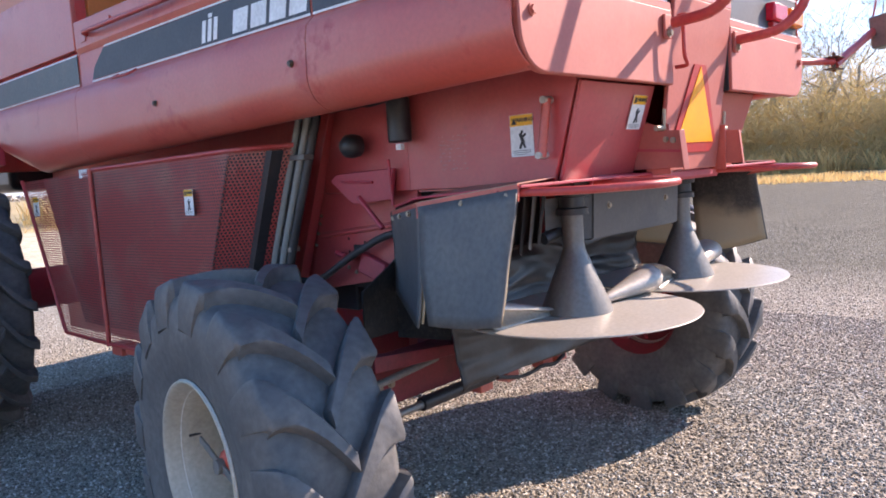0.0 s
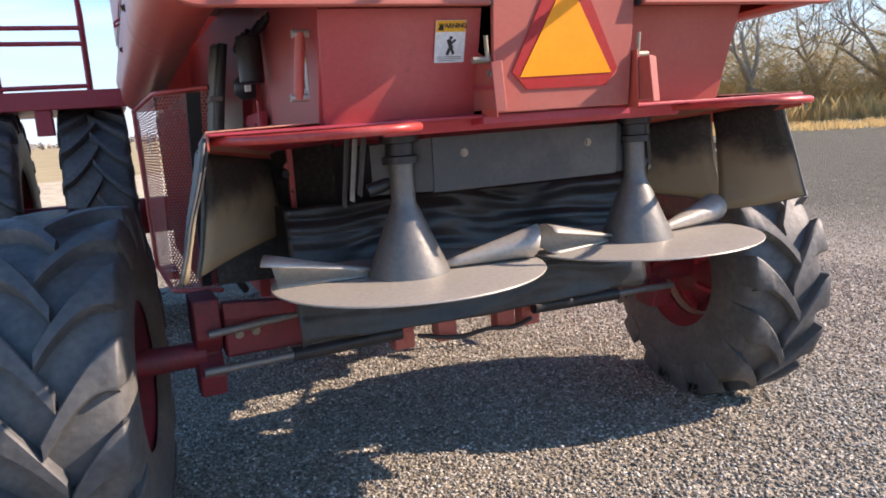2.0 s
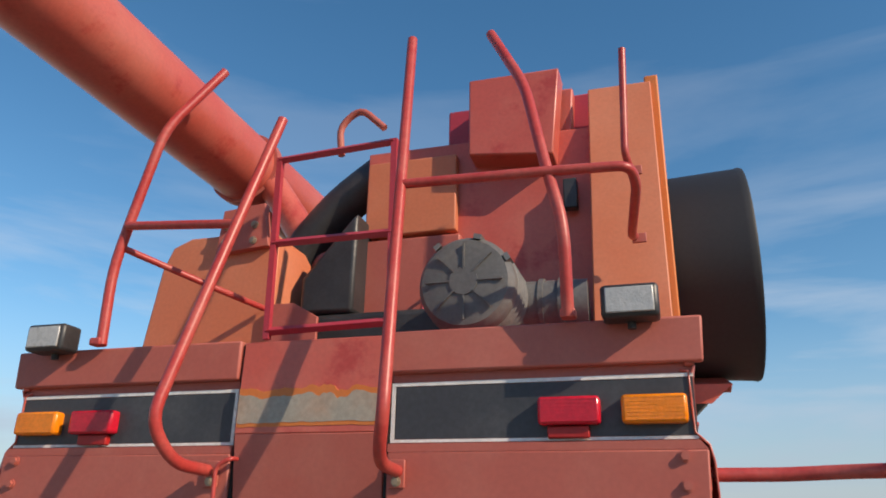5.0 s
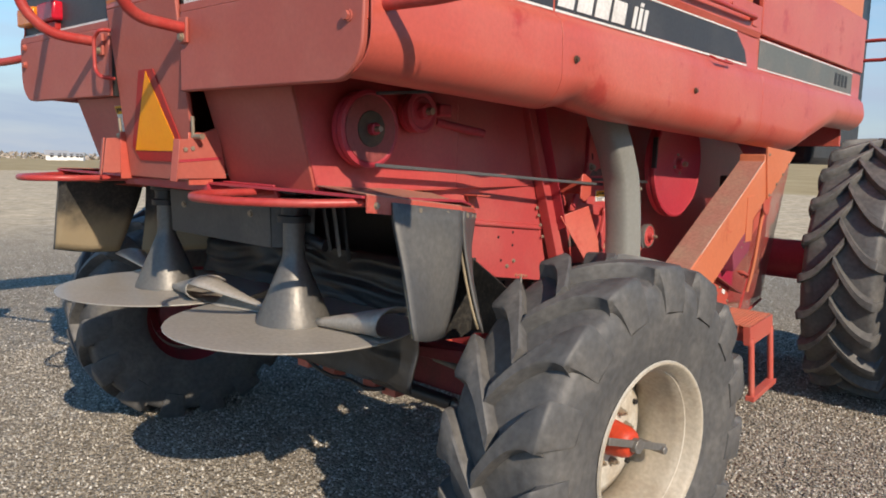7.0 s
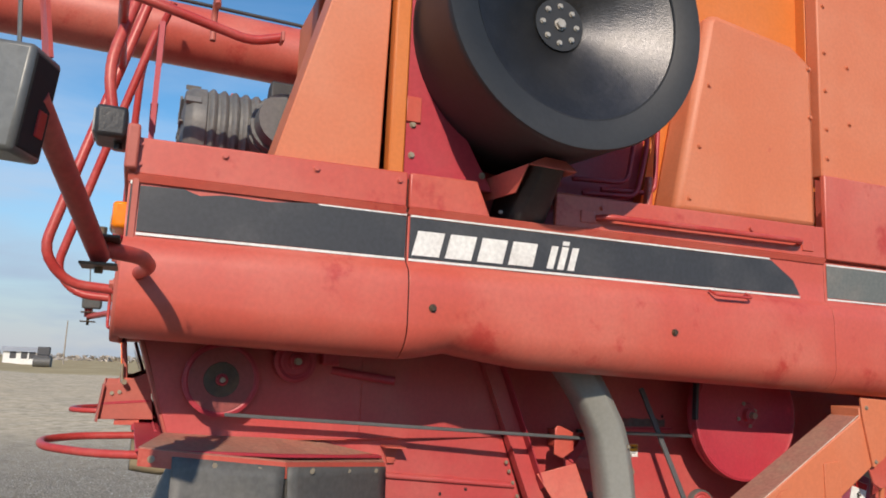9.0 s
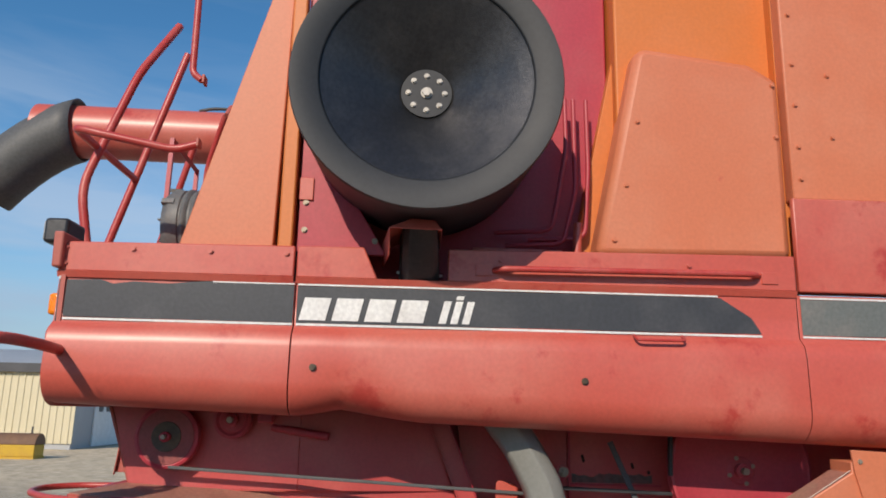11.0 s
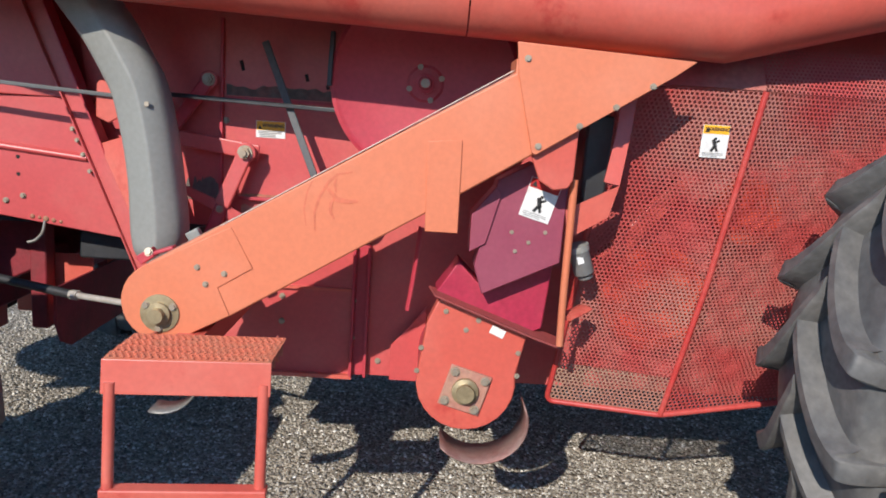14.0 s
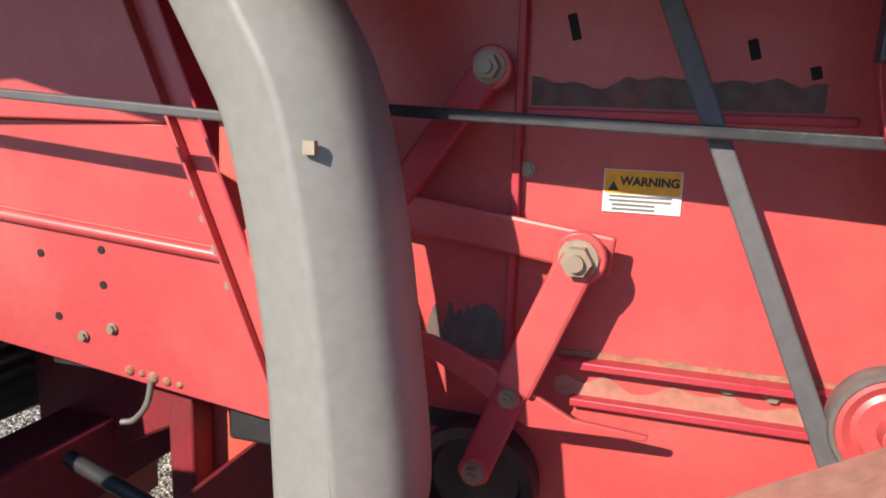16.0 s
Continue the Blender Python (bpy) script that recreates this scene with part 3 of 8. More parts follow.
for side in (1, -1):
    side_panel("side_panel", side, 0.0, 0.9532)
    side_panel("side_panel", side, 0.9585, 3.0585, dent=(1.155, 0.19, 0.036) if side > 0 else None)
    side_panel("side_panel", side, 3.063, 5.35, arch=lambda y: max(0.0, y - 3.85) * 0.30)
    # upper band of the flank
    if side > 0:
        for y0, y1, cut0, cut1 in ((-0.005, 0.945, 0, 0), (0.955, 1.23, 0, 0.06), (1.58, 3.06, 0.0, 0)):
            bm = BM()
            pts = [(y0, 2.487), (y1 + cut1, 2.487), (y1, 2.61 + 0.01 * y1), (y0, 2.61 + 0.01 * y0)]
            prism(bm, pts, "x", 1.265, 1.292)
            part("upper_band", bm, RED, combine, bevel=0.006)
    else:
        for y0, y1 in ((-0.005, 0.945), (0.955, 3.06)):
            bm = BM()
            prism(bm, [(y0, 2.487), (y1, 2.487), (y1, 2.61 + 0.01 * y1), (y0, 2.61 + 0.01 * y0)], "x", -1.292, -1.265)
            part("upper_band", bm, RED, combine, bevel=0.006)
    bm = BM()
    prism(bm, [(3.072, 2.487), (5.35, 2.487), (5.35, 2.90), (3.072, 2.90)], "x", side * 1.262, side * 1.292)
    part("upper_band", bm, RED, combine, bevel=0.006)
    for y0, y1 in ((-0.005, 0.945), (0.955, 3.06)):
        bm = BM()
        plate(bm, [(side * 1.2925, y0, 2.489), (side * 1.2925, y1, 2.489), (side * 1.2815, y1, 2.464), (side * 1.2815, y0, 2.464)], 0.004)
        part("band_fold", bm, RED, combine, smooth=None)
    # black seams behind the joints
    for ys in (0.956, 3.061):
        bm = BM()
        prism(bm, [(1.20 * side, 1.95), (1.31 * side, 2.05), (1.318 * side, 2.2), (1.27 * side, 2.29), (1.265 * side, 2.6), (1.18 * side, 2.6)], "y", ys - 0.02, ys + 0.02)
        part("seam_backing", bm, SEAL, combine)
    # charcoal stripe with white edge lines
    xs = side * 1.2835
    bm = BM()
    plate(bm, [(xs, 0.035, 2.303), (xs, 0.95, 2.300), (xs, 0.95, 2.453), (xs, 0.035, 2.445)] if side < 0 else
          [(xs, 0.035, 2.303), (xs, 0.95, 2.300), (xs, 0.95, 2.453), (xs, 0.60, 2.462), (xs, 0.44, 2.447), (xs, 0.30, 2.452), (xs, 0.22, 2.440), (xs, 0.17, 2.456), (xs, 0.035, 2.452)], 0.002)
    part("stripe", bm, STRIPE, combine, "dark charcoal decal stripe with peeling edge", None)
    bm = BM()
    plate(bm, [(xs, 0.965, 2.300), (xs, 2.90, 2.304), (xs, 2.86, 2.37), (xs, 2.73, 2.452), (xs, 0.965, 2.452)], 0.002)
    part("stripe", bm, STRIPE, combine, "dark charcoal decal stripe", None)
    bm = BM()
    plate(bm, [(xs, 3.075, 2.304), (xs, 5.1, 2.304), (xs, 5.1, 2.455), (xs, 3.075, 2.455)], 0.002)
    part("stripe", bm, GREY_STRIPE, combine, "faded grey decal stripe", None)
    for a, b, z0, z1 in ((0.035, 0.95, 2.290, 2.299), (0.62, 0.95, 2.457, 2.463), (0.965, 2.90, 2.290, 2.299), (0.965, 2.72, 2.455, 2.463), (3.075, 5.1, 2.292, 2.300), (3.075, 5.1, 2.457, 2.465)):
        bm = BM()
        plate(bm, [(xs * 1.0008, a, z0), (xs * 1.0008, b, z0), (xs * 1.0008, b, z1), (xs * 1.0008, a, z1)], 0.002)
        part("edge_line", bm, WHITE, combine, "thin white line", None)
    # maker's mark as plain white shapes
    xm = side * 1.2875
    for i in range(4):
        s0 = 0.975 + i * 0.133
        w, sl = 0.108, 0.022
        ys = [s0, s0 + w, s0 + w + sl, s0 + sl] if side > 0 else [0.975 + 1.494 - v for v in (s0, s0 + w, s0 + w + sl, s0 + sl)]
        zs = (2.312, 2.312, 2.405, 2.405)
        bm = BM()
        plate(bm, [(xm, y, z) for y, z in zip(ys, zs)], 0.002)
        part("mark_block", bm, WHITE, combine, "plain white block", None)
    for i in range(3):
        s0 = 1.545 + i * 0.048
        w, sl = 0.030, 0.024
        ys = [s0, s0 + w, s0 + w + sl, s0 + sl] if side > 0 else [1.55 + 1.74 - v for v in (s0, s0 + w, s0 + w + sl, s0 + sl)]
        for z0, z1, e in ((2.312, 2.405, 0.0),) + (((2.411, 2.428, 0.024),) if i == 1 else ()):
            bm = BM()
            k = 1 if side > 0 else -1
            plate(bm, [(xm, ys[0] + e * k, z0), (xm, ys[1] + e * k, z0), (xm, (ys[2] if not e else ys[1] + 0.005 * k + e * k), z1), (xm, (ys[3] if not e else ys[0] + 0.005 * k + e * k), z1)], 0.002)
            part("mark_bar", bm, WHITE, combine, "plain white bar", None)
    for i in range(4):
        y0 = 4.62 + i * 0.09
        bm = BM()
        plate(bm, [(xs * 1.001, y0, 2.335), (xs * 1.001, y0 + 0.065, 2.335), (xs * 1.001, y0 + 0.075, 2.425), (xs * 1.001, y0 + 0.01, 2.425)], 0.002)
        part("number_bar", bm, INK, combine, "dark bar on the stripe", None)
    bolts(combine, [(side * 1.292, y, 2.585) for y in (0.02, 0.289, 0.602, 0.912, 1.8, 2.6)] + [(side * 1.292, 0.02, 2.52)], (side, 0, 0), 0.010, RED)
    # grab bar and lift handle
    bm = BM()
    tube(bm, [(side * 1.285, 1.77, 2.54), (side * 1.335, 1.80, 2.54), (side * 1.335, 2.86, 2.548), (side * 1.285, 2.90, 2.548)], 0.013, bend=0.03)
    part("grab_bar", bm, TUBE_RED, combine, smooth=60)
    for yb in (1.73, 2.945):
        bm = BM()
        box(bm, (side * 1.288, yb - 0.035, 2.515), (side * 1.298, yb + 0.035, 2.565))
        part("grab_bar_bracket", bm, RED, combine, bevel=0.002)
    bm = BM()
    tube(bm, [(side * 1.30, 2.352, 2.285), (side * 1.345, 2.352, 2.262), (side * 1.345, 2.553, 2.262), (side * 1.30, 2.553, 2.285)], 0.006, bend=0.02)
    part("lift_handle", bm, TUBE_RED, combine, smooth=60)
    bolts(combine, [(side * 1.333, 2.137, 2.09), (side * 1.333, 1.05, 2.12)], (side, 0, 0), 0.011, GREASE)

# deck on top of the hood
bm = BM()
box(bm, (-1.264, 0.01, 2.575), (1.264, 1.2, 2.605))
part("top_deck", bm, DEEP, combine)
bm = BM()
box(bm, (-1.264, 1.201, 2.40), (1.10, 3.1, 2.44))
part("top_deck", bm, DEEP, combine)

# rear plates of the hood
for side in (1, -1):
    X0, X1 = 0.297, 1.30
    bm = BM()
    prism(bm, [(side * X0, 2.497), (side * 1.322, 2.497), (side * 1.330, 2.643), (side * X0, 2.643)], "y", -0.02, 0.02)
    part("upper_band", bm, REAR_RED, combine, bevel=0.008)
    bm = BM()
    prism(bm, [(side * X0, 2.245), (side * 1.285, 2.245), (side * 1.29, 2.503), (side * X0, 2.503)], "y", 0.012, 0.03)
    part("rear_panel", bm, REAR_RED, combine)
    lower = [(side * X0, 1.949)]
    for k in range(9):
        a = -math.pi / 2 + k / 8 * math.pi / 2
        lower.append((side * (1.175 + 0.13 * math.cos(a)), 2.075 + 0.126 * math.sin(a)))
    lower += [(side * 1.312, 2.235), (side * X0, 2.235)]
    bm = BM()
    prism(bm, lower, "y", -0.012, 0.02)
    part("rear_panel", bm, REAR_RED, combine, bevel=0.006)
    bm = BM()
    prism(bm, [(side * X0, 2.235), (side * 1.312, 2.235), (side * 1.29, 2.262), (side * X0, 2.262)], "y", -0.010, 0.03)
    part("ledge", bm, REAR_RED, combine)
    bm = BM()
    box(bm, (side * 0.315, 0.006, 2.278), (side * 1.285, 0.011, 2.452))
    part("stripe", bm, STRIPE, combine, "dark charcoal decal stripe")
    for a, b in (((0.300, 2.266), (1.288, 2.276)), ((0.300, 2.454), (1.288, 2.466)), ((0.300, 2.276), (0.313, 2.454))):
        bm = BM()
        box(bm, (side * a[0], 0.004, a[1]), (side * b[0], 0.010, b[1]))
        part("edge_line", bm, WHITE, combine, "thin white line")
    bolts(combine, [(side * 1.243, -0.013, 2.13), (side * 1.243, -0.013, 2.215)], (0, -1, 0), 0.014, REAR_RED)
    # tail lamps
    for x, wx, mat, nm in ((0.905, 0.098, LENS_RED, "tail_lamp"), (1.165, 0.098, LENS_AMBER, "turn_lamp")):
        bm = BM()
        obox(bm, (side * x, -0.012, 2.355), (wx * 2, 0.055, 0.088))
        lamp = part(nm, bm, mat, combine, "red ribbed lens" if mat is LENS_RED else "amber ribbed lens", bevel=0.012)
        for k in range(7):
            bm = BM()
            obox(bm, (side * x, -0.0385, 2.322 + k * 0.011), (wx * 1.8, 0.004, 0.004))
            part("lens_rib", bm, mat, lamp, smooth=None)
    bm = BM()
    obox(bm, (side * 0.90, -0.004, 2.290), (0.13, 0.03, 0.036))
    part("lamp_bracket", bm, SMV_R, combine, bevel=0.004)
    # work lamp on the hood
    bm = BM()
    obox(bm, (side * 1.118, -0.075, 2.675), (0.178, 0.10, 0.108))
    lamp = part("work_lamp", bm, BLACK, combine, "black square work lamp", bevel=0.014)
    bm = BM()
    obox(bm, (side * 1.118, -0.128, 2.675), (0.148, 0.008, 0.082))
    part("lens", bm, LENS_CLEAR, lamp, bevel=0.004)
    bm = BM()
    cyl(bm, (side * 1.118, -0.05, 2.60), (side * 1.118, -0.05, 2.63), 0.014)
    part("stalk", bm, BLACK, lamp)

# central rear door with emblem
bm = BM()
door_pts = [(-0.282, -0.024, 2.30), (0.282, -0.024, 2.30), (0.275, 0.062, 1.612), (-0.275, 0.062, 1.612)]
plate(bm, door_pts, -0.018)
part("rear_door", bm, REAR_RED, combine, bevel=0.004)
bm = BM()
plate(bm, [(-0.284, -0.024, 2.301), (0.284, -0.024, 2.301), (0.275, -0.010, 2.635), (-0.285, -0.010, 2.635)], 0.018)
part("rear_door", bm, RED, combine, "faded red door with a worn grey band", bevel=0.004)
for nm, mat_, lo, hi, amp, y0, lab in (("faded_band", AMBER_PAINT, 2.325, 2.458, 0.020, -0.0250, "thin orange fading"),
                                       ("worn_band", material("worn_primer", (0.34, 0.31, 0.26), 0.65, dirt=(0.46, 0.26, 0.17), dirt_amount=0.7, dirt_scale=5, bump=0.001), 2.338, 2.432, 0.022, -0.0262, "worn band of grey primer")):
    n_ = 40
    top = [(0.274 - 0.552 * i / n_, hi + amp * noise.noise((i * 0.23, hi * 9, 1.0)) + amp * 0.5 * noise.noise((i * 0.7, 3.0, hi))) for i in range(n_ + 1)]
    foot = [(-0.278 + 0.552 * i / n_, lo + amp * 0.25 * noise.noise((i * 0.3, lo * 7, 2.0))) for i in range(n_ + 1)]
    bm = BM()
    prism(bm, foot + top, "y", y0, -0.016)
    part(nm, bm, mat_, combine, lab, None)
for s in (-1, 1):
    bm = BM()
    box(bm, (s * 0.284, 0.001, 1.95), (s * 0.296, 0.03, 2.63))
    part("door_gap", bm, SEAL, combine)


def door_y(z):
    return -0.024 + (2.30 - z) * 0.125


bm = BM()
plate(bm, [(x, door_y(z) - 0.006, z) for x, z in ((-0.062, 2.046), (0.052, 2.046), (0.214, 1.742), (0.168, 1.684), (-0.15, 1.684), (-0.208, 1.742))], -0.004)
smv = part("slow_vehicle_emblem", bm, SMV_R, combine, "orange triangle with a dark red border")
bm = BM()
plate(bm, [(x, door_y(z) - 0.0085, z) for x, z in ((-0.003, 2.040), (0.187, 1.727), (-0.180, 1.724))], -0.002)
part("triangle", bm, SMV_O, smv, "fluorescent orange triangle", None)
# door handle loop and latches
bm = BM()
tube(bm, [(-0.262, -0.02, 2.215), (-0.262, -0.06, 2.215), (-0.315, -0.065, 2.19), (-0.312, -0.065, 2.05), (-0.262, -0.06, 2.02), (-0.262, -0.005, 2.02)], 0.008, bend=0.03)
part("door_handle", bm, TUBE_RED, combine, smooth=60)
for s in (-1, 1):
    bm = BM()
    plate(bm, [(s * 0.285, 0.02, 1.80), (s * 0.285, 0.075, 1.80), (s * 0.29, 0.12, 1.70), (s * 0.29, 0.12, 1.60), (s * 0.285, 0.02, 1.60)], 0.006)
    part("hinge_plate", bm, RED, combine, bevel=0.002)
    bm = BM()
    cyl(bm, (s * 0.30, 0.035, 1.78), (s * 0.305, 0.03, 1.86), 0.007)
    cyl(bm, (s * 0.35, 0.045, 1.785), (s * 0.29, 0.04, 1.785), 0.011)
    part("latch", bm, BOLT, combine)
for s in (-1, 1):
    # side plates of the door's box
    bm = BM()
    plate(bm, [(s * 0.294, -0.055, 1.625), (s * 0.294, -0.036, 1.772), (s * 0.294, 0.02, 1.775), (s * 0.294, 0.143, 1.827), (s * 0.294, 0.175, 1.625)], 0.008)
    cheek = part("door_cheek", bm, REAR_RED, combine, bevel=0.002)
    bm = BM()
    plate(bm, [(s * 0.290, -0.058, 1.615), (s * 0.325, -0.050, 1.615), (s * 0.325, -0.034, 1.770), (s * 0.290, -0.040, 1.775)], 0.006)
    part("cheek_flange", bm, REAR_RED, cheek, bevel=0.002)
    bm = BM()
    plate(bm, [(s * 0.300, -0.04, 1.695), (s * 0.300, 0.15, 1.71), (s * 0.300, 0.155, 1.70), (s * 0.300, -0.04, 1.685)], 0.004)
    part("cheek_fold", bm, DEEP, cheek, smooth=None)
    for y, z in ((0.0, 1.735), (0.03, 1.74)):
        part("cheek_bolt", bolt(BM(), (s * 0.299, y, z), (s, 0, 0), 0.009), BOLT, cheek)

# lower rear box
for side in (1, -1):
    bm = BM()
    plate(bm, [(side * 0.29, 0.085, 1.96), (side * 0.84, 0.085, 1.96), (side * 0.818, 0.205, 1.60), (side * 0.285, 0.205, 1.60)], -0.015)
    part("lower_rear_panel", bm, REAR_RED if side > 0 else FLANK, combine, bevel=0.004)
bm = BM()
box(bm, (-0.3, 0.09, 1.58), (0.3, 0.5, 1.605))
part("box_floor", bm, DEEP, combine)


def decal(parent, m, w, h, head=0.26, words="WARNING", head_mat=None, blob=True, size=None):
    """A white warning sticker with a coloured head, laid at the pose m (its face along local z)."""
    bm = BM()
    obox(bm, (0, 0, 0), (w, h, 0.002))
    base = part("warning_sticker", bm, WHITE, parent, "white warning sticker with a coloured head", None)
    base.matrix_basis = m
    bm = BM()
    obox(bm, (0, h * (0.5 - head / 2) - 0.001, 0.0012), (w * 0.97, h * head, 0.001))
    part("sticker_head", bm, head_mat or YELLOW, base, "coloured head", None)
    text_mesh("sticker_words", words, size or w * 0.19, INK, base, pose(w * (0.06 if blob else 0.09), h * (0.5 - head / 2), 0.002, 0, 0, 0), 0.0004)
    bm = BM()
    s = h * head * (0.6 if blob else 0.42)
    prism(bm, [(-w * 0.44, h * (0.5 - head) + s * 0.2), (-w * 0.44 + s * 1.1, h * (0.5 - head) + s * 0.2), (-w * 0.44 + s * 0.55, h * (0.5 - head) + s * 1.2)], "z", 0.0018, 0.0024)
    part("alert_triangle", bm, INK, base, "small black triangle", None)
    if blob:
        bm = BM()
        for x, y, sx, sy, a in ((0.0, 0.02, 0.14, 0.26, 20), (-0.05, -0.16, 0.10, 0.16, -25), (0.08, -0.14, 0.09, 0.18, 30), (0.10, 0.08, 0.2, 0.06, 35), (0.02, 0.17, 0.1, 0.07, 0)):
            obox(bm, (x * w, y * h - h * 0.08, 0.0015), (sx * w, sy * h, 0.001), Matrix.Rotation(radians(a), 3, "Z"))
        part("pictogram", bm, INK, base, "plain dark pictogram shapes", None)
    bm = BM()
    for k in range(3 if blob else 4):
        y = -h * (0.36 + 0.045 * k) if blob else h * (0.5 - head) - h * (0.08 + 0.10 * k)
        obox(bm, (-w * (0.02 if k < 2 else 0.1), y, 0.0015), (w * (0.8 if k < 2 else 0.55), h * (0.016 if blob else 0.05), 0.0006))
    part("print_lines", bm, GREY_STRIPE, base, "fine grey lines of print", None)
    return base


def face_pose(p, nrm, up=(0, 0, 1)):
    z = Vector(nrm).normalized()
    x = Vector(up).cross(z).normalized()
    y = z.cross(x)
    return Matrix.Translation(p) @ Matrix((x, y, z)).transposed().to_4x4()


decal(combine, face_pose((-0.400, 0.098, 1.852), (0, -1, -0.33)), 0.107, 0.135)

# pale residue of torn labels
RESIDUE = material("label_residue", (0.50, 0.26, 0.235), 0.7, bump=0, island=0.3)


def residue(name, at, u, v, w, h, seed):
    """Scattered flakes of paper and glue in a rough rectangle."""
    r_ = random.Random(seed)
    at, u, v = Vector(at), Vector(u).normalized(), Vector(v).normalized()
    nrm = u.cross(v).normalized()
    bm = BM()
    for k in range(90):
        c = at + u * (r_.random() - 0.5) * w + v * (r_.randrange(9) / 8 - 0.5 + r_.uniform(-0.02, 0.02)) * h
        a, b = u * r_.uniform(0.002, 0.008), v * r_.uniform(0.0008, 0.0026)
        bm.faces.new([bm.verts.new(c + nrm * 0.001 + x) for x in (-a - b, a - b * 0.6, a * 0.8 + b, -a * 0.7 + b * 0.8)])
    part(name, bm, RESIDUE, combine, "pale flakes of a torn label", None)


residue("label_residue", (-0.665, 0.1645, 1.715), (1, 0, 0), (0, -0.33, 1), 0.12, 0.10, 4)
residue("label_residue", (-0.832, 0.69, 1.745), (0, -1, 0), (0, 0, 1), 0.15, 0.13, 9)

# flank of the lower box: right side and left side
for side in (1, -1):
    bm = BM()
    prism(bm, [(0.10, 2.40), (0.10, 1.95), (0.215, 1.60), (0.95, 1.60), (0.95, 2.40)], "x", side * 0.80, side * 0.83)
    front = [(side * 0.83, 0.95, 1.60), (side * 0.738, 1.655, 1.60), (side * 0.757, 1.50, 2.0), (side * 0.757, 1.50, 2.40), (side * 0.83, 0.95, 2.40)]
    plate(bm, front if side > 0 else front[::-1], 0.03)
    part("upper_flank", bm, FLANK, combine, bevel=0.004)
    def skin_x(y, proud=0.0):
        """The lower flank draws in towards the front."""
        return side * (0.800 - 0.075 * (y - 0.8) + proud)

    bm = BM()
    lower = [(0.78, 1.60), (0.80, 1.48), (0.84, 1.255), (1.07, 1.212), (1.836, 1.094), (1.735, 1.40), (1.655, 1.60)]
    plate(bm, [(skin_x(y), y, z) for y, z in (lower if side > 0 else [(max(y, 0.95 + 0.01 * k), z) for k, (y, z) in enumerate(lower)][::-1])], 0.025)
    part("lower_flank", bm, FLANK, combine, bevel=0.003)
    bm = BM()
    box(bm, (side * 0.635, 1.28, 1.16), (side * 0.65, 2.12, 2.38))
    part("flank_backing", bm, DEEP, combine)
    bm = BM()
    plate(bm, [(side * 0.72, 0.3, 1.595), (side * 0.72, 0.90, 1.595), (side * 0.829, 0.90, 1.598), (side * 0.829, 0.22, 1.598)], 0.006)
    part("flank_ledge", bm, RED, combine)
    bm = BM()
    tube(bm, [(skin_x(0.95, 0.004), 0.95, 1.462), (skin_x(1.72, 0.004), 1.72, 1.385)], 0.012)
    tube(bm, [(skin_x(0.95, 0.003), 0.95, 1.476), (skin_x(1.71, 0.003), 1.71, 1.399)], 0.005, n=6)
    part("flank_rib", bm, FLANK, combine, smooth=60)
    bolts(combine, [(skin_x(y, 0.001), y, z) for y, z in ((1.43, 1.215), (1.49, 1.235))], (side, 0, 0), 0.008, BOLT)
    for y, z in ((1.35, 1.362), (1.476, 1.377), (1.476, 1.314), (1.379, 1.248), (0.9, 1.36), (1.0, 1.29)):
        bm = BM()
        cyl(bm, (skin_x(y, -0.004), y, z), (skin_x(y, 0.0012), y, z), 0.0075, n=10)
        part("bolt_hole", bm, SEAL, combine)
    # main separator wall further forward
    bm = BM()
    prism(bm, [(1.60, 2.40), (1.75, 1.35), (1.95, 0.95), (2.05, 0.60), (5.2, 0.60), (5.2, 2.40)], "x", side * 0.66, side * 0.695)
    part("separator_wall", bm, FLANK, combine)
# inner floor and back wall so nothing is hollow; black stands in for shade
bm = BM()
box(bm, (-0.68, 1.9, 0.75), (0.68, 5.2, 0.80))
part("separator_floor", bm, DEEP, combine)
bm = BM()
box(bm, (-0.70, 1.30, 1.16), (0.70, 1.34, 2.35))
part("dark_inner_wall", bm, BLACK, combine)
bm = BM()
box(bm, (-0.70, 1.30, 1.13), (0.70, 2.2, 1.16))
part("dark_inner_floor", bm, BLACK, combine)
# added black box for the shaded void beneath the flank
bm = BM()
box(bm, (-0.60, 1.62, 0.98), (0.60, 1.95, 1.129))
part("void_filler", bm, BLACK, combine, bevel=0.01)
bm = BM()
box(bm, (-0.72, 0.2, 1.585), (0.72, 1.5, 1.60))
part("dark_box_underside", bm, BLACK, combine)

# bent wire hook and lumps of dirt at the foot of the flank
bm = BM()
tube(bm, [(0.745, 1.565, 1.145), (0.752, 1.56, 1.10), (0.756, 1.53, 1.068), (0.756, 1.505, 1.063)], 0.006, n=8, bend=0.02)
part("wire_hook", bm, STEEL, combine, smooth=60)
for y, z, r in ((1.52, 1.160, 0.010), (1.545, 1.157, 0.007), (1.567, 1.152, 0.012), (1.595, 1.148, 0.009), (1.62, 1.144, 0.007)):
    bm = BM()
    lathe(bm, [(r, 0.0), (r * 0.8, r * 0.35), (r * 0.3, r * 0.6), (0.0, r * 0.62)], (0.800 - 0.075 * (y - 0.8), y, z), (1, 0, 0), 9)
    part("dirt_lump", bm, TAN_DIRT, combine, smooth=60)

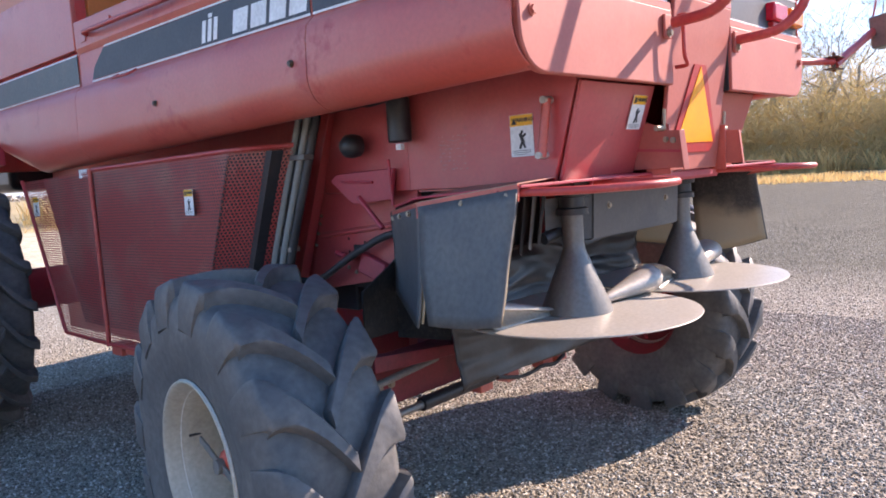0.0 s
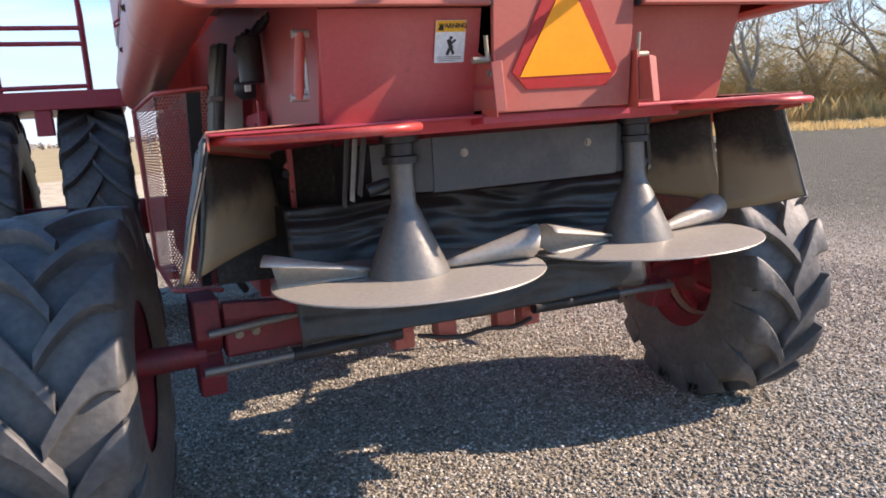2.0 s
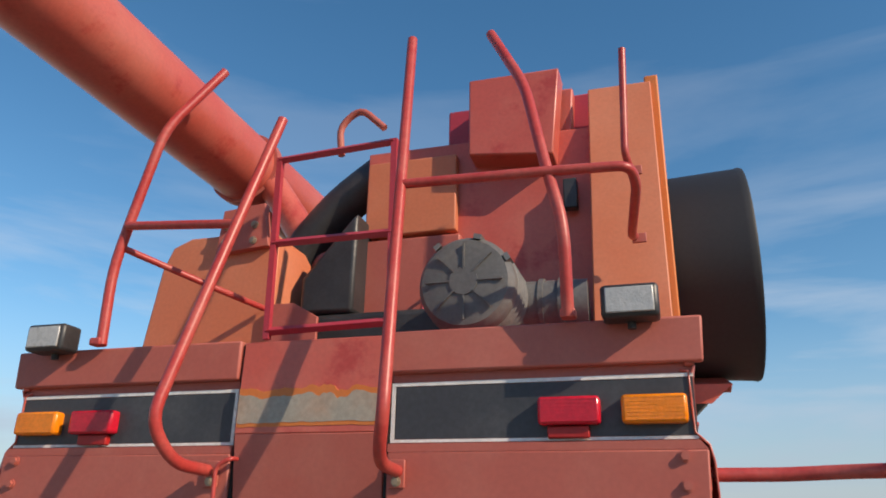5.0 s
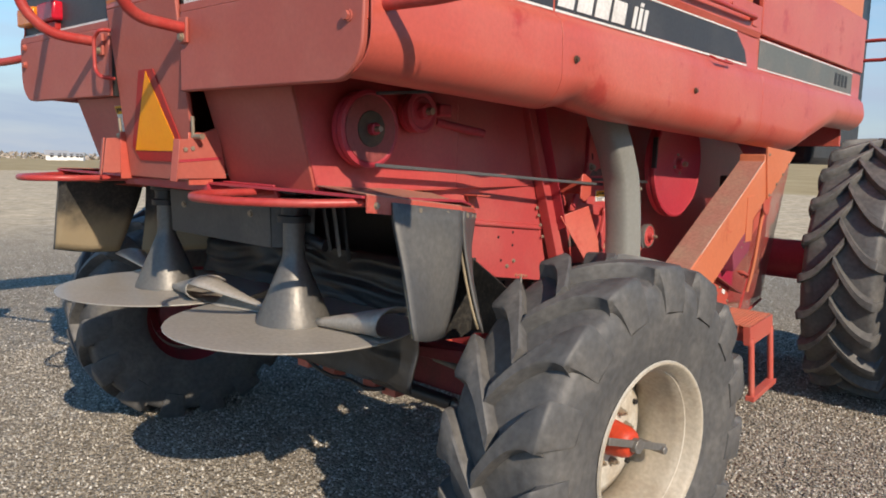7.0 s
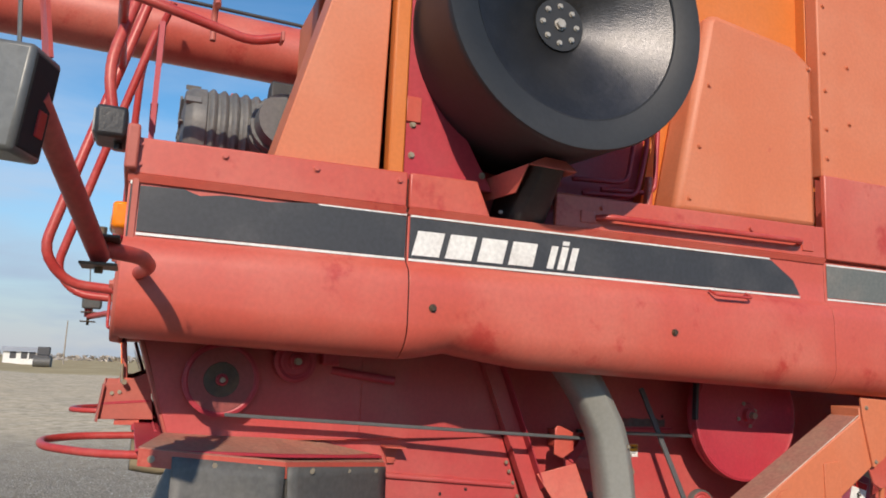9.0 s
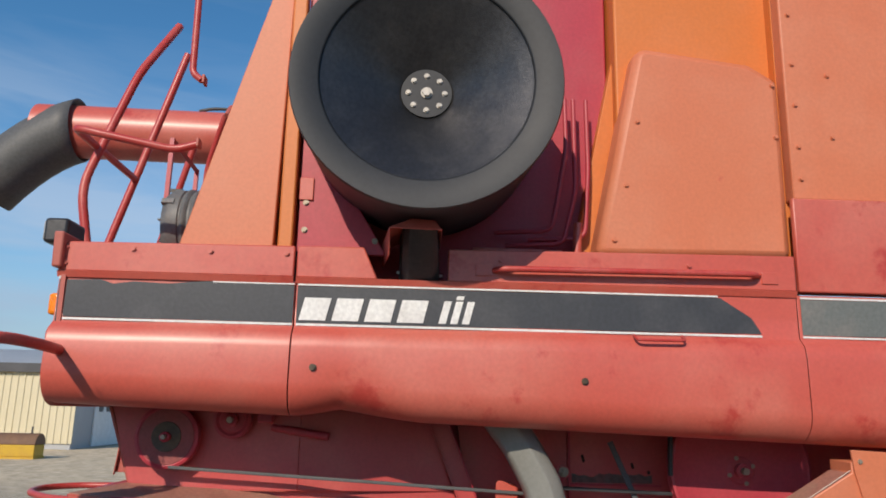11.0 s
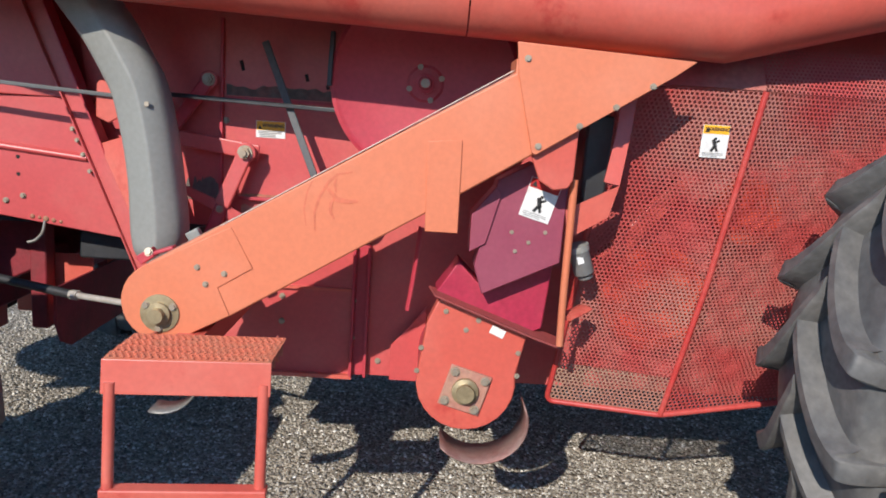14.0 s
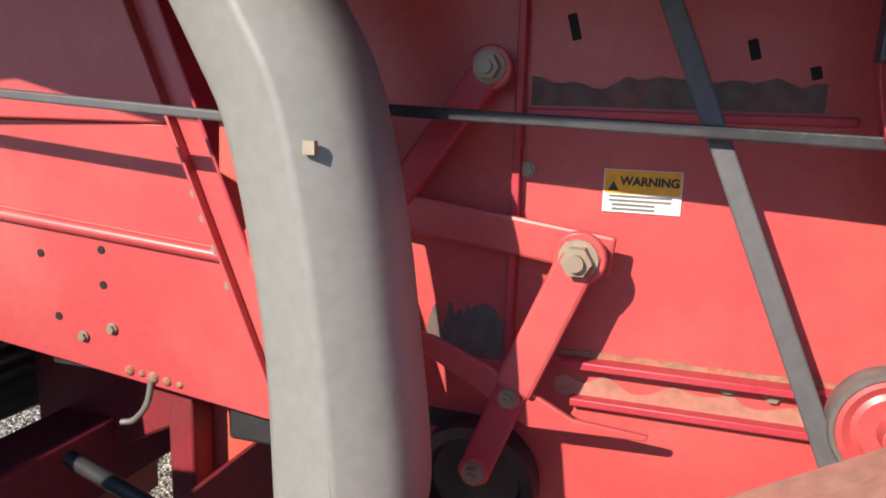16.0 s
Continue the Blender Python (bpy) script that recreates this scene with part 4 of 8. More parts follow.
# slanted angle iron between the flanks, right and left
for side in (1, -1):
    def rail(z):
        return 1.640 + (1.63 - z) * (0.40 if z > 1.0 else 0.42)

    hi, lo = 2.02, 0.70
    for name, quad, m_ in (("channel_web", [(0.762, rail(hi), hi), (0.762, rail(hi) + 0.092, hi), (0.775, rail(lo) + 0.092, lo), (0.775, rail(lo), lo)], FLANK),
                           ("channel_flange", [(0.735, rail(hi), hi), (0.735, rail(lo), lo), (0.792, rail(lo), lo), (0.792, rail(hi), hi)], FLANK),
                           # front flange in deeper red, shading its sun-averted face by colour
                           ("channel_flange", [(0.755, rail(hi) + 0.092, hi), (0.755, rail(1.36) + 0.092, 1.36), (0.826, rail(1.39) + 0.092, 1.39), (0.826, rail(hi) + 0.092, hi)], DEEP)):
        bm = BM()
        quad = [(side * x, y, z) for x, y, z in quad]
        plate(bm, quad if side > 0 else quad[::-1], 0.006)
        part(name, bm, m_, combine, bevel=0.002)
    bolts(combine, [(side * 0.765, rail(z) + dy, z) for z, dy in ((1.50, 0.02), (1.33, 0.022), (1.20, 0.03), (1.165, 0.05), (1.13, 0.02), (1.07, 0.055), (1.02, 0.03), (0.93, 0.025), (0.86, 0.06))], (side, 0, 0), 0.0075)
    bolts(combine, [(side * 0.748, rail(z) - 0.022, z) for z in (1.49, 1.45, 1.40, 1.34)], (side, 0, 0), 0.0065)
    bm = BM()
    quad = [(side * 0.79, 1.93, 0.93), (side * 0.79, 2.02, 0.93), (side * 0.80, 2.04, 0.80), (side * 0.80, 1.965, 0.815)]
    plate(bm, quad if side > 0 else quad[::-1], 0.01)
    part("rod_bracket", bm, FLANK, combine, bevel=0.003)

# ---- rear guard, flaps and bumper loops ----
bm = BM()
plate(bm, [(-0.62, 0.17, 1.612), (0.62, 0.17, 1.612), (0.62, 0.20, 1.56), (-0.62, 0.20, 1.56)], -0.01)
plate(bm, [(-1.19, 0.10, 1.612), (1.19, 0.10, 1.612), (1.17, 0.60, 1.585), (0.84, 1.05, 1.535), (-0.84, 1.05, 1.535), (-1.17, 0.60, 1.585)], 0.01)
part("guard_shelf", bm, DEEP, combine, bevel=0.002)
for side in (1, -1):
    bm = BM()
    tube(bm, [(side * 0.59, 0.19, 1.59), (side * 0.60, -0.10, 1.588), (side * 0.70, -0.215, 1.586), (side * 0.88, -0.20, 1.584), (side * 1.08, -0.02, 1.582), (side * 1.185, 0.20, 1.588)], 0.014, n=12, bend=0.12)
    part("bumper_loop", bm, TUBE_RED, combine, smooth=60)
    band = [(1.195, 0.11), (1.19, 0.36), (1.17, 0.59), (1.02, 0.80), (0.845, 1.06)]
    bm = BM()
    for (xa, ya), (xb, yb) in zip(band, band[1:]):
        za, zb = 1.615 - 0.11 * (ya - 0.1), 1.615 - 0.11 * (yb - 0.1)
        plate(bm, [(side * xa, ya, za), (side * xb, yb, zb), (side * xb, yb, zb - 0.055), (side * xa, ya, za - 0.055)], 0.006)
    part("guard_band", bm, RED, combine)
    bm = BM()
    root_ = [(0.834, 0.20, 1.626), (0.834, 0.38, 1.615), (0.834, 0.60, 1.607), (0.815, 0.82, 1.585), (0.783, 1.06, 1.530)]
    for (p, q), ((xa, ya), (xb, yb)) in zip(zip(root_, root_[1:]), zip(band, band[1:])):
        quad = [(side * p[0], p[1], p[2]), (side * xa, ya, 1.619 - 0.11 * (ya - 0.1)), (side * xb, yb, 1.619 - 0.11 * (yb - 0.1)), (side * q[0], q[1], q[2])]
        for tri_ in ((quad[0], quad[1], quad[2]), (quad[0], quad[2], quad[3])):
            bm.faces.new([bm.verts.new(v) for v in (tri_ if side > 0 else tri_[::-1])])
    bmesh.ops.remove_doubles(bm, verts=bm.verts, dist=0.0005)
    lid_ = part("guard_top", bm, DUSTY_RED, combine, "dusty red sheet over the flaps", None)
    lid_.modifiers.new("sheet", "SOLIDIFY").thickness = 0.004
    bolts(combine, [(side * (x + 0.004), y, 1.585 - 0.11 * (y - 0.1)) for x, y in ((1.195, 0.15), (1.19, 0.35), (1.178, 0.5), (1.10, 0.70), (0.98, 0.87), (0.88, 1.01))], (side, 0.1, 0), 0.009)

    def flap(a, b, bottom_a, bottom_b, za, zb, bow, skin=FLAP):
        """A hanging rubber flap between two points of the band, flaring to its foot."""
        bm = BM()
        nu, nv = 10, 10
        grid = []
        for i in range(nu + 1):
            u = i / nu
            row = []
            for j in range(nv + 1):
                v = j / nv
                p = Vector((a[0] + (b[0] - a[0]) * u, a[1] + (b[1] - a[1]) * u, 0))
                q = Vector((bottom_a[0] + (bottom_b[0] - bottom_a[0]) * u, bottom_a[1] + (bottom_b[1] - bottom_a[1]) * u, 0))
                s = v ** 1.4
                x, y = p.x + (q.x - p.x) * s, p.y + (q.y - p.y) * s
                top = 1.60 - 0.11 * (p.y - 0.1)
                zz = top + ((za + (zb - za) * u) - top) * v + bow * math.sin(u * math.pi) * v * -0.02
                x += bow * 0.03 * math.sin(v * math.pi) + 0.006 * noise.noise((u * 3, v * 3, side * 9 + bow))
                row.append(bm.verts.new((side * x, y, zz)))
            grid.append(row)
        for p, q in zip(grid, grid[1:]):
            for j in range(nv):
                bm.faces.new((p[j], p[j + 1], q[j + 1], q[j]))
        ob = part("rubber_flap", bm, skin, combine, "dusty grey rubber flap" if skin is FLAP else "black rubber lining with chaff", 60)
        mod = ob.modifiers.new("sheet", "SOLIDIFY")
        mod.thickness, mod.offset = 0.009, 0
        return ob

    if side > 0:
        flap((1.203, 0.215), (1.180, 0.588), (1.332, 0.200), (1.160, 0.54), 1.163, 1.092, 0.6)
        flap((1.174, 0.60), (0.85, 1.063), (1.275, 0.615), (0.80, 1.108), 1.108, 1.205, -0.4)
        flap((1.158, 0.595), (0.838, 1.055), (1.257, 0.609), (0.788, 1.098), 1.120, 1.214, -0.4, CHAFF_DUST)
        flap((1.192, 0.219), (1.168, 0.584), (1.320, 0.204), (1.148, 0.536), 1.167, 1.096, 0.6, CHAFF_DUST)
    else:
        flap((1.200, 0.110), (1.183, 0.560), (1.318, 0.115), (1.285, 0.455), 1.174, 1.140, 0.5)
        flap((1.176, 0.57), (0.85, 1.063), (1.238, 0.560), (0.83, 1.09), 1.112, 1.160, -0.4)
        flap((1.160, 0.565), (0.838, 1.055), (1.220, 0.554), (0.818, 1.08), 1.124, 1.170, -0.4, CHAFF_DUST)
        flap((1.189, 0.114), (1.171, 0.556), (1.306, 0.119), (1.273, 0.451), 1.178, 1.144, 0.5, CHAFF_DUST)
    # inner liner sheets; their near-black also carries the shade behind the flaps
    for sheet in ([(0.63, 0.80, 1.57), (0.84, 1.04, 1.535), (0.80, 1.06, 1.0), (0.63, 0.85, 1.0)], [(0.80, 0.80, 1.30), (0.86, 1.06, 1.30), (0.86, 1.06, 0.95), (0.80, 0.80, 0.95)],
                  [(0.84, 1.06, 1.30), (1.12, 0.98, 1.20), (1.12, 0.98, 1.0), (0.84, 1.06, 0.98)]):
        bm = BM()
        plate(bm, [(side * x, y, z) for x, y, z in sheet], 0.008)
        part("shade_dark_liner", bm, LINER, combine)
    for k in range(3):
        xk = side * (0.615 + 0.022 * k)
        bm = BM()
        plate(bm, [(xk, 0.40 + 0.03 * k, 1.56), (xk + side * 0.02, 0.40 + 0.03 * k, 1.56), (xk + side * 0.045, 0.42 + 0.03 * k, 1.36 - 0.02 * k), (xk + side * 0.028, 0.42 + 0.03 * k, 1.35 - 0.02 * k)], 0.004)
        part("rubber_strip", bm, BLACK_RUBBER if k != 1 else STEEL, combine, "frayed strip")
# black valance behind the bumper
bm = BM()
plate(bm, [(-0.40, 0.315, 1.545), (0.40, 0.315, 1.545), (0.40, 0.325, 1.352), (-0.40, 0.325, 1.352)], 0.008)
plate(bm, [(-0.40, 0.325, 1.352), (0.40, 0.325, 1.352), (0.40, 0.36, 1.352), (-0.40, 0.36, 1.352)], 0.006)
plate(bm, [(-0.40, 0.325, 1.352), (-0.40, 0.315, 1.545), (-0.60, 0.42, 1.53), (-0.60, 0.42, 1.352)], 0.006)
plate(bm, [(0.40, 0.325, 1.352), (0.40, 0.315, 1.545), (0.55, 0.42, 1.53), (0.55, 0.42, 1.352)], 0.006)
part("valance", bm, material("dusty_black_steel", (0.055, 0.058, 0.06), 0.45, dirt=(0.15, 0.14, 0.12), dirt_amount=0.6, dirt_scale=5, bump=0.004, bump_scale=7), combine, "dusty black steel valance")
bolts(combine, [(-0.275, 0.313, 1.482), (0.264, 0.313, 1.479)], (0, -1, 0), 0.012)
# black rubber sheet under and ahead of the spreader
bm = BM()
grid = []
for i in range(61):
    x = -0.86 + 1.70 * i / 60
    row = []
    for j in range(41):
        v = j / 40
        z = 1.30 + (0.745 - 1.30) * v
        y = 0.80 - 0.10 * v + 0.018 * noise.noise((x * 4, z * 9, 3)) + 0.024 * noise.noise((x * 1.8, z * 26 + 2.5 * noise.noise((x * 2.2, z * 3, 8)), 5)) * (1 - v) ** 0.7
        row.append(bm.verts.new((x, y, z + (0.02 * abs(x) if j == 40 else 0))))
    grid.append(row)
for p, q in zip(grid, grid[1:]):
    for j in range(40):
        bm.faces.new((p[j], p[j + 1], q[j + 1], q[j]))
ob = part("rubber_skirt", bm, BLACK_RUBBER, combine, "black rippled rubber skirt", 80)
ob.modifiers.new("sheet", "SOLIDIFY").thickness = 0.008

# ---- chaff spreader: two discs with cones and bats ----
for side, turn in ((-1, -14), (1, 4)):
    c = Vector((side * 0.513, 0.345, 1.062))
    bm = BM()
    lathe(bm, [(0.0, 0.0), (0.16, 0.0), (0.47, 0.004), (0.498, 0.001), (0.5, -0.002), (0.498, -0.005), (0.1, -0.005), (0, -0.005)], c, (0, 0, 1), 64)
    disc = part("spreader_disc", bm, BRIGHT, combine, "scoured steel spinner disc", 40)
    bm = BM()
    lathe(bm, [(0.15, 0.0), (0.148, 0.012), (0.055, 0.235), (0.045, 0.26), (0.043, 0.30), (0.043, 0.46), (0.0, 0.46)], c, (0, 0, 1), 40)
    part("cone", bm, CONE_STEEL, disc, "dark dull steel cone", 30)
    bm = BM()
    lathe(bm, [(0.0, 0.40), (0.066, 0.40), (0.066, 0.425), (0.052, 0.43), (0.052, 0.47), (0.07, 0.475), (0.07, 0.50), (0, 0.50)], c, (0, 0, 1), 24)
    part("collar", bm, BLACK, disc, "black bearing collar", 30)
    for k in range(2):
        a = radians(turn + 182 * k)
        d, e = Vector((math.cos(a), math.sin(a), 0)), Vector((-math.sin(a), math.cos(a), 0))
        bm = BM()
        rows = []
        for i in range(9):
            s = i / 8
            r, hgt = 0.14 + 0.33 * s, 0.030 + 0.095 * s
            row = []
            for j in range(10):
                b = radians(-90 + 235 * j / 9)
                row.append(bm.verts.new(c + d * (r + 0.05 * s * j / 9) + e * (0.05 * s - hgt * 0.5 * math.cos(b) * (1.0 + 0.5 * s)) + Vector((0, 0, 0.004 + hgt * 0.5 * (1 + math.sin(b))))))
            rows.append(row)
        for p, q in zip(rows, rows[1:]):
            for j in range(9):
                bm.faces.new((p[j], p[j + 1], q[j + 1], q[j]))
        ob = part("bat", bm, BRIGHT, disc, "curved steel bat", 60)
        ob.modifiers.new("sheet", "SOLIDIFY").thickness = 0.004
bm = BM()
tube(bm, [(-0.62, 0.42, 1.37), (-0.513, 0.40, 1.40), (0.513, 0.40, 1.40), (0.62, 0.42, 1.37)], 0.025)
part("spreader_beam", bm, BLACK, combine)


# ---- wheels ----
def tyre_mesh(R, W, rim, lugs, lug_h, lug_w, sweep, hand):
    """A tractor tyre round the local x axis, with slanted lugs in two rows. hand: which way the lugs lean."""
    bm = BM()
    h = W / 2
    rb = R - lug_h
    half = [(rim + 0.004, h * 0.84), (rim + 0.025, h * 0.88), (rim + 0.05, h * 0.93), (rim + (rb - rim) * 0.30, h * 0.94), (rim + (rb - rim) * 0.45, h * 0.99), (rim + (rb - rim) * 0.62, h * 1.0),
            (rim + (rb - rim) * 0.76, h * 0.975), (rim + (rb - rim) * 0.88, h * 0.935), (rb - 0.016, h * 0.86), (rb - 0.006, h * 0.76), (rb, h * 0.5), (rb + 0.004, 0.0)]
    prof = half + [(r, -x) for r, x in half[-2::-1]]
    lathe(bm, prof, (0, 0, 0), (1, 0, 0), 72)
    return bm



def lug_mesh(side, R, h, lug_h, lug_w, sweep, hand, flare=1.5):
    """One slanted tread lug from the tyre's middle, over its rounded shoulder and down the sidewall."""
    bm = BM()
    rows = []
    turn, foot = 0.5, 0.60 if flare > 2 else 0.72
    for i in range(17):
        u = i / 16
        if u <= turn:
            v = u / turn
            lat, top = -0.025 + v * (h * 0.88 + 0.025), R - 0.012 * v * v
            la, base = lat, R - lug_h - 0.02
            ang = hand * sweep * (1 - (1 - v) ** 1.55) / R
            wd = lug_w * (0.85 + flare * 0.5 * v ** 2)
        else:
            g = (u - turn) / (1 - turn)
            f = g * math.radians(90)
            lat, top = h * 0.88 + h * 0.138 * math.sin(f), R - 0.012 - 0.165 * (1 - math.cos(f))
            la, base = lat - 0.05 * math.sin(f) - 0.010, top - 0.07 * math.cos(f) - 0.012
            ang = hand * (sweep + 0.030 * g) / R
            wd = lug_w * (0.85 + flare * 0.5) * (1 - 0.10 * g * g)
        row = []
        for k, (r, l_, w) in enumerate(((base, la, wd * foot), (base + (top - base) * 0.35, la + (lat - la) * 0.35, wd * 0.55), (top - 0.007, lat - 0.003, wd * 0.52), (top, lat, wd * 0.43), (top, lat, -wd * 0.43), (top - 0.007, lat - 0.003, -wd * 0.52), (base + (top - base) * 0.35, la + (lat - la) * 0.35, -wd * 0.55), (base, la, -wd * foot))):
            row.append(bm.verts.new((side * l_, r * math.cos(ang + w / R), r * math.sin(ang + w / R))))
        rows.append(row)
    for p, q in zip(rows, rows[1:]):
        for j in range(7):
            bm.faces.new((p[j], p[j + 1], q[j + 1], q[j]))
    bm.faces.new(rows[0]), bm.faces.new(rows[-1][::-1])
    return bm


def wheel(name, R, W, rim, lugs, lug_h, lug_w, sweep, hand, m, paint, hub=True, label=""):
    """A wheel with its tyre; local x points outwards."""
    h = W / 2
    bm = BM()
    lathe(bm, [(rim + 0.028, h * 0.93), (rim + 0.022, h * 0.90), (rim + 0.006, h * 0.84), (rim, h * 0.72), (rim - 0.018, h * 0.66), (rim - 0.020, h * 0.52), (rim - 0.035, h * 0.30), (rim - 0.04, -h * 0.40)], (0, 0, 0), (1, 0, 0), 64)
    w = part(name, bm, BARREL if hub else paint, combine, label, 50)
    w.modifiers.new("sheet", "SOLIDIFY").thickness = 0.008
    w.matrix_basis = m
    bm = BM()
    lathe(bm, [(rim + 0.030, h * 0.94), (rim + 0.032, h * 0.91), (rim + 0.020, h * 0.885), (rim + 0.018, h * 0.91)], (0, 0, 0), (1, 0, 0), 64, close=True)
    part("flange_lip", bm, paint, w, smooth=50)
    bm = BM()
    lathe(bm, [(rim + 0.003, h * 0.73), (rim - 0.014, h * 0.715), (rim - 0.024, h * 0.67), (rim - 0.020, h * 0.60), (rim - 0.006, h * 0.66)], (0, 0, 0), (1, 0, 0), 64, close=True)
    part("bead_ring", bm, paint, w, smooth=50)
    bm = BM()
    lathe(bm, [(rim - 0.04, -h * 0.40), (rim - 0.04, -h * 0.45), (rim - 0.02, -h * 0.5), (rim, -h * 0.70), (rim + 0.02, -h * 0.76), (rim + 0.03, -h * 0.80)], (0, 0, 0), (1, 0, 0), 64)
    inner_rim = part("inner_rim", bm, SHADED_CASTING, w, "dark red inner rim", 50)
    inner_rim.modifiers.new("sheet", "SOLIDIFY").thickness = 0.008
    part("tyre", tyre_mesh(R, W, rim, lugs, lug_h, lug_w, sweep, hand), RUBBER, w, "black tractor tyre with deep lugs", 40)
    for side in (1, -1):
        first = None
        for k in range(lugs):
            if first is None:
                first = ob = part("tread_lug", lug_mesh(side, R, h, lug_h, lug_w, sweep, hand, 3.0 if hub else 0.5), RUBBER, w, smooth=44)
            else:
                ob = first.copy()
                scene.collection.objects.link(ob)
            ob.rotation_euler = ((k + (0.5 if side > 0 else 0.0)) * 2 * math.pi / lugs, 0, 0)
    bm = BM()
    dx = -0.012 if hub else h * 0.18
    lathe(bm, [(rim - 0.036, dx - 0.02), (rim - 0.10, dx + 0.012), (0.15, dx + 0.02), (0.12, dx + 0.03), (0.0, dx + 0.03)], (0, 0, 0), (1, 0, 0), 48)
    d = part("wheel_disc", bm, paint, w, smooth=50)
    d.modifiers.new("sheet", "SOLIDIFY").thickness = 0.012
    bm = BM()
    lathe(bm, [(rim - 0.062, dx - 0.05), (0.2, dx - 0.03), (0.19, -h * 0.35), (0.12, -h * 0.5), (0.0, -h * 0.5)], (0, 0, 0), (1, 0, 0), 40)
    part("hub_casting", bm, SHADED_CASTING, w, "dark red hub casting", 40)
    if hub:
        first = None
        for k in range(6):
            if first is None:
                first = ob = part("hub_gusset", prism(BM(), [(dx - 0.05, 0.12), (dx - 0.05, 0.24), (-h * 0.62, 0.15), (-h * 0.62, 0.12)], "y", -0.012, 0.012), DEEP, w, bevel=0.003)
            else:
                ob = first.copy()
                scene.collection.objects.link(ob)
            ob.rotation_euler = (k * math.pi / 3, 0, 0)
    if hub:
        bm = BM()
        lathe(bm, [(0.070, dx + 0.02), (0.066, dx + 0.06), (0.061, dx + 0.105), (0.05, dx + 0.13), (0.036, dx + 0.14), (0.0, dx + 0.14)], (0, 0, 0), (1, 0, 0), 28)
        part("hub_cap", bm, RIM_RED, w, "orange red hub cap", 40)
        bm = BM()
        obox(bm, (dx + 0.148, 0.015, 0.0), (0.010, 0.40, 0.028), Matrix.Rotation(radians(-17), 3, "X"))
        cyl(bm, (dx + 0.13, 0, 0), (dx + 0.168, 0, 0), 0.028)
        cyl(bm, (dx + 0.03, 0.18, -0.06), (dx + 0.170, 0.18, -0.06), 0.016)
        part("hub_bar", bm, STEEL, w, "flat steel bar bolted across the hub", bevel=0.002)
        first = None
        for k in range(8):
            a = k * math.pi / 4 + 0.2
            bm = bolt(BM(), (0, 0, 0), (1, 0, 0), 0.014) if first is None else None
            if first is None:
                cyl(bm, (0, 0, 0), (0.024, 0, 0), 0.0135, n=6)
                cyl(bm, (0.02, 0, 0), (0.036, 0, 0), 0.007, n=10)
            ob = part("wheel_bolt", bm, BOLT, w) if first is None else first.copy()
            if first is None:
                first = ob
            else:
                scene.collection.objects.link(ob)
            ob.location = (dx + 0.03, 0.105 * math.cos(a), 0.105 * math.sin(a))
        for k in range(5):
            a = k * 2 * math.pi / 5 + 0.5
            bm = BM()
            cyl(bm, (dx + 0.012, 0.205 * math.cos(a), 0.205 * math.sin(a)), (dx + 0.026, 0.205 * math.cos(a), 0.205 * math.sin(a)), 0.011, n=10)
            part("vent_hole", bm, SEAL, w)
        bm = BM()
        cyl(bm, (h * 0.4, -0.27, 0.05), (h * 0.6, -0.275, 0.05), 0.006)
        part("valve_stem", bm, BLACK, w)
    return w


STEER = -6
wheel("rear_wheel", 0.705, 0.47, 0.31, 15, 0.058, 0.070, 0.25, -1, pose(1.545, 1.06, 0.684, 0, 0, STEER), CREAM, label="cream steel rear wheel steered slightly")
wheel("rear_wheel", 0.705, 0.48, 0.305, 15, 0.058, 0.070, 0.25, 1, pose(-1.645, 1.05, 0.668, 0, 0, 180 + STEER * 1.4), CREAM, label="cream steel rear wheel steered slightly")
for side in (1, -1):
    for x in (1.57, 2.38):
        wheel("front_wheel", 0.985, 0.52, 0.50, 22, 0.068, 0.058, 0.29, side, pose(side * x, 4.98, 0.975, 0, 0, 0 if side > 0 else 180), RED, hub=False, label="red front dual wheel")
for s in (1, -1):
    bm = BM()
    cyl(bm, (s * 0.6, 4.98, 0.975), (s * 2.5, 4.98, 0.975), 0.16)
    part("front_axle", bm, DEEP, combine)


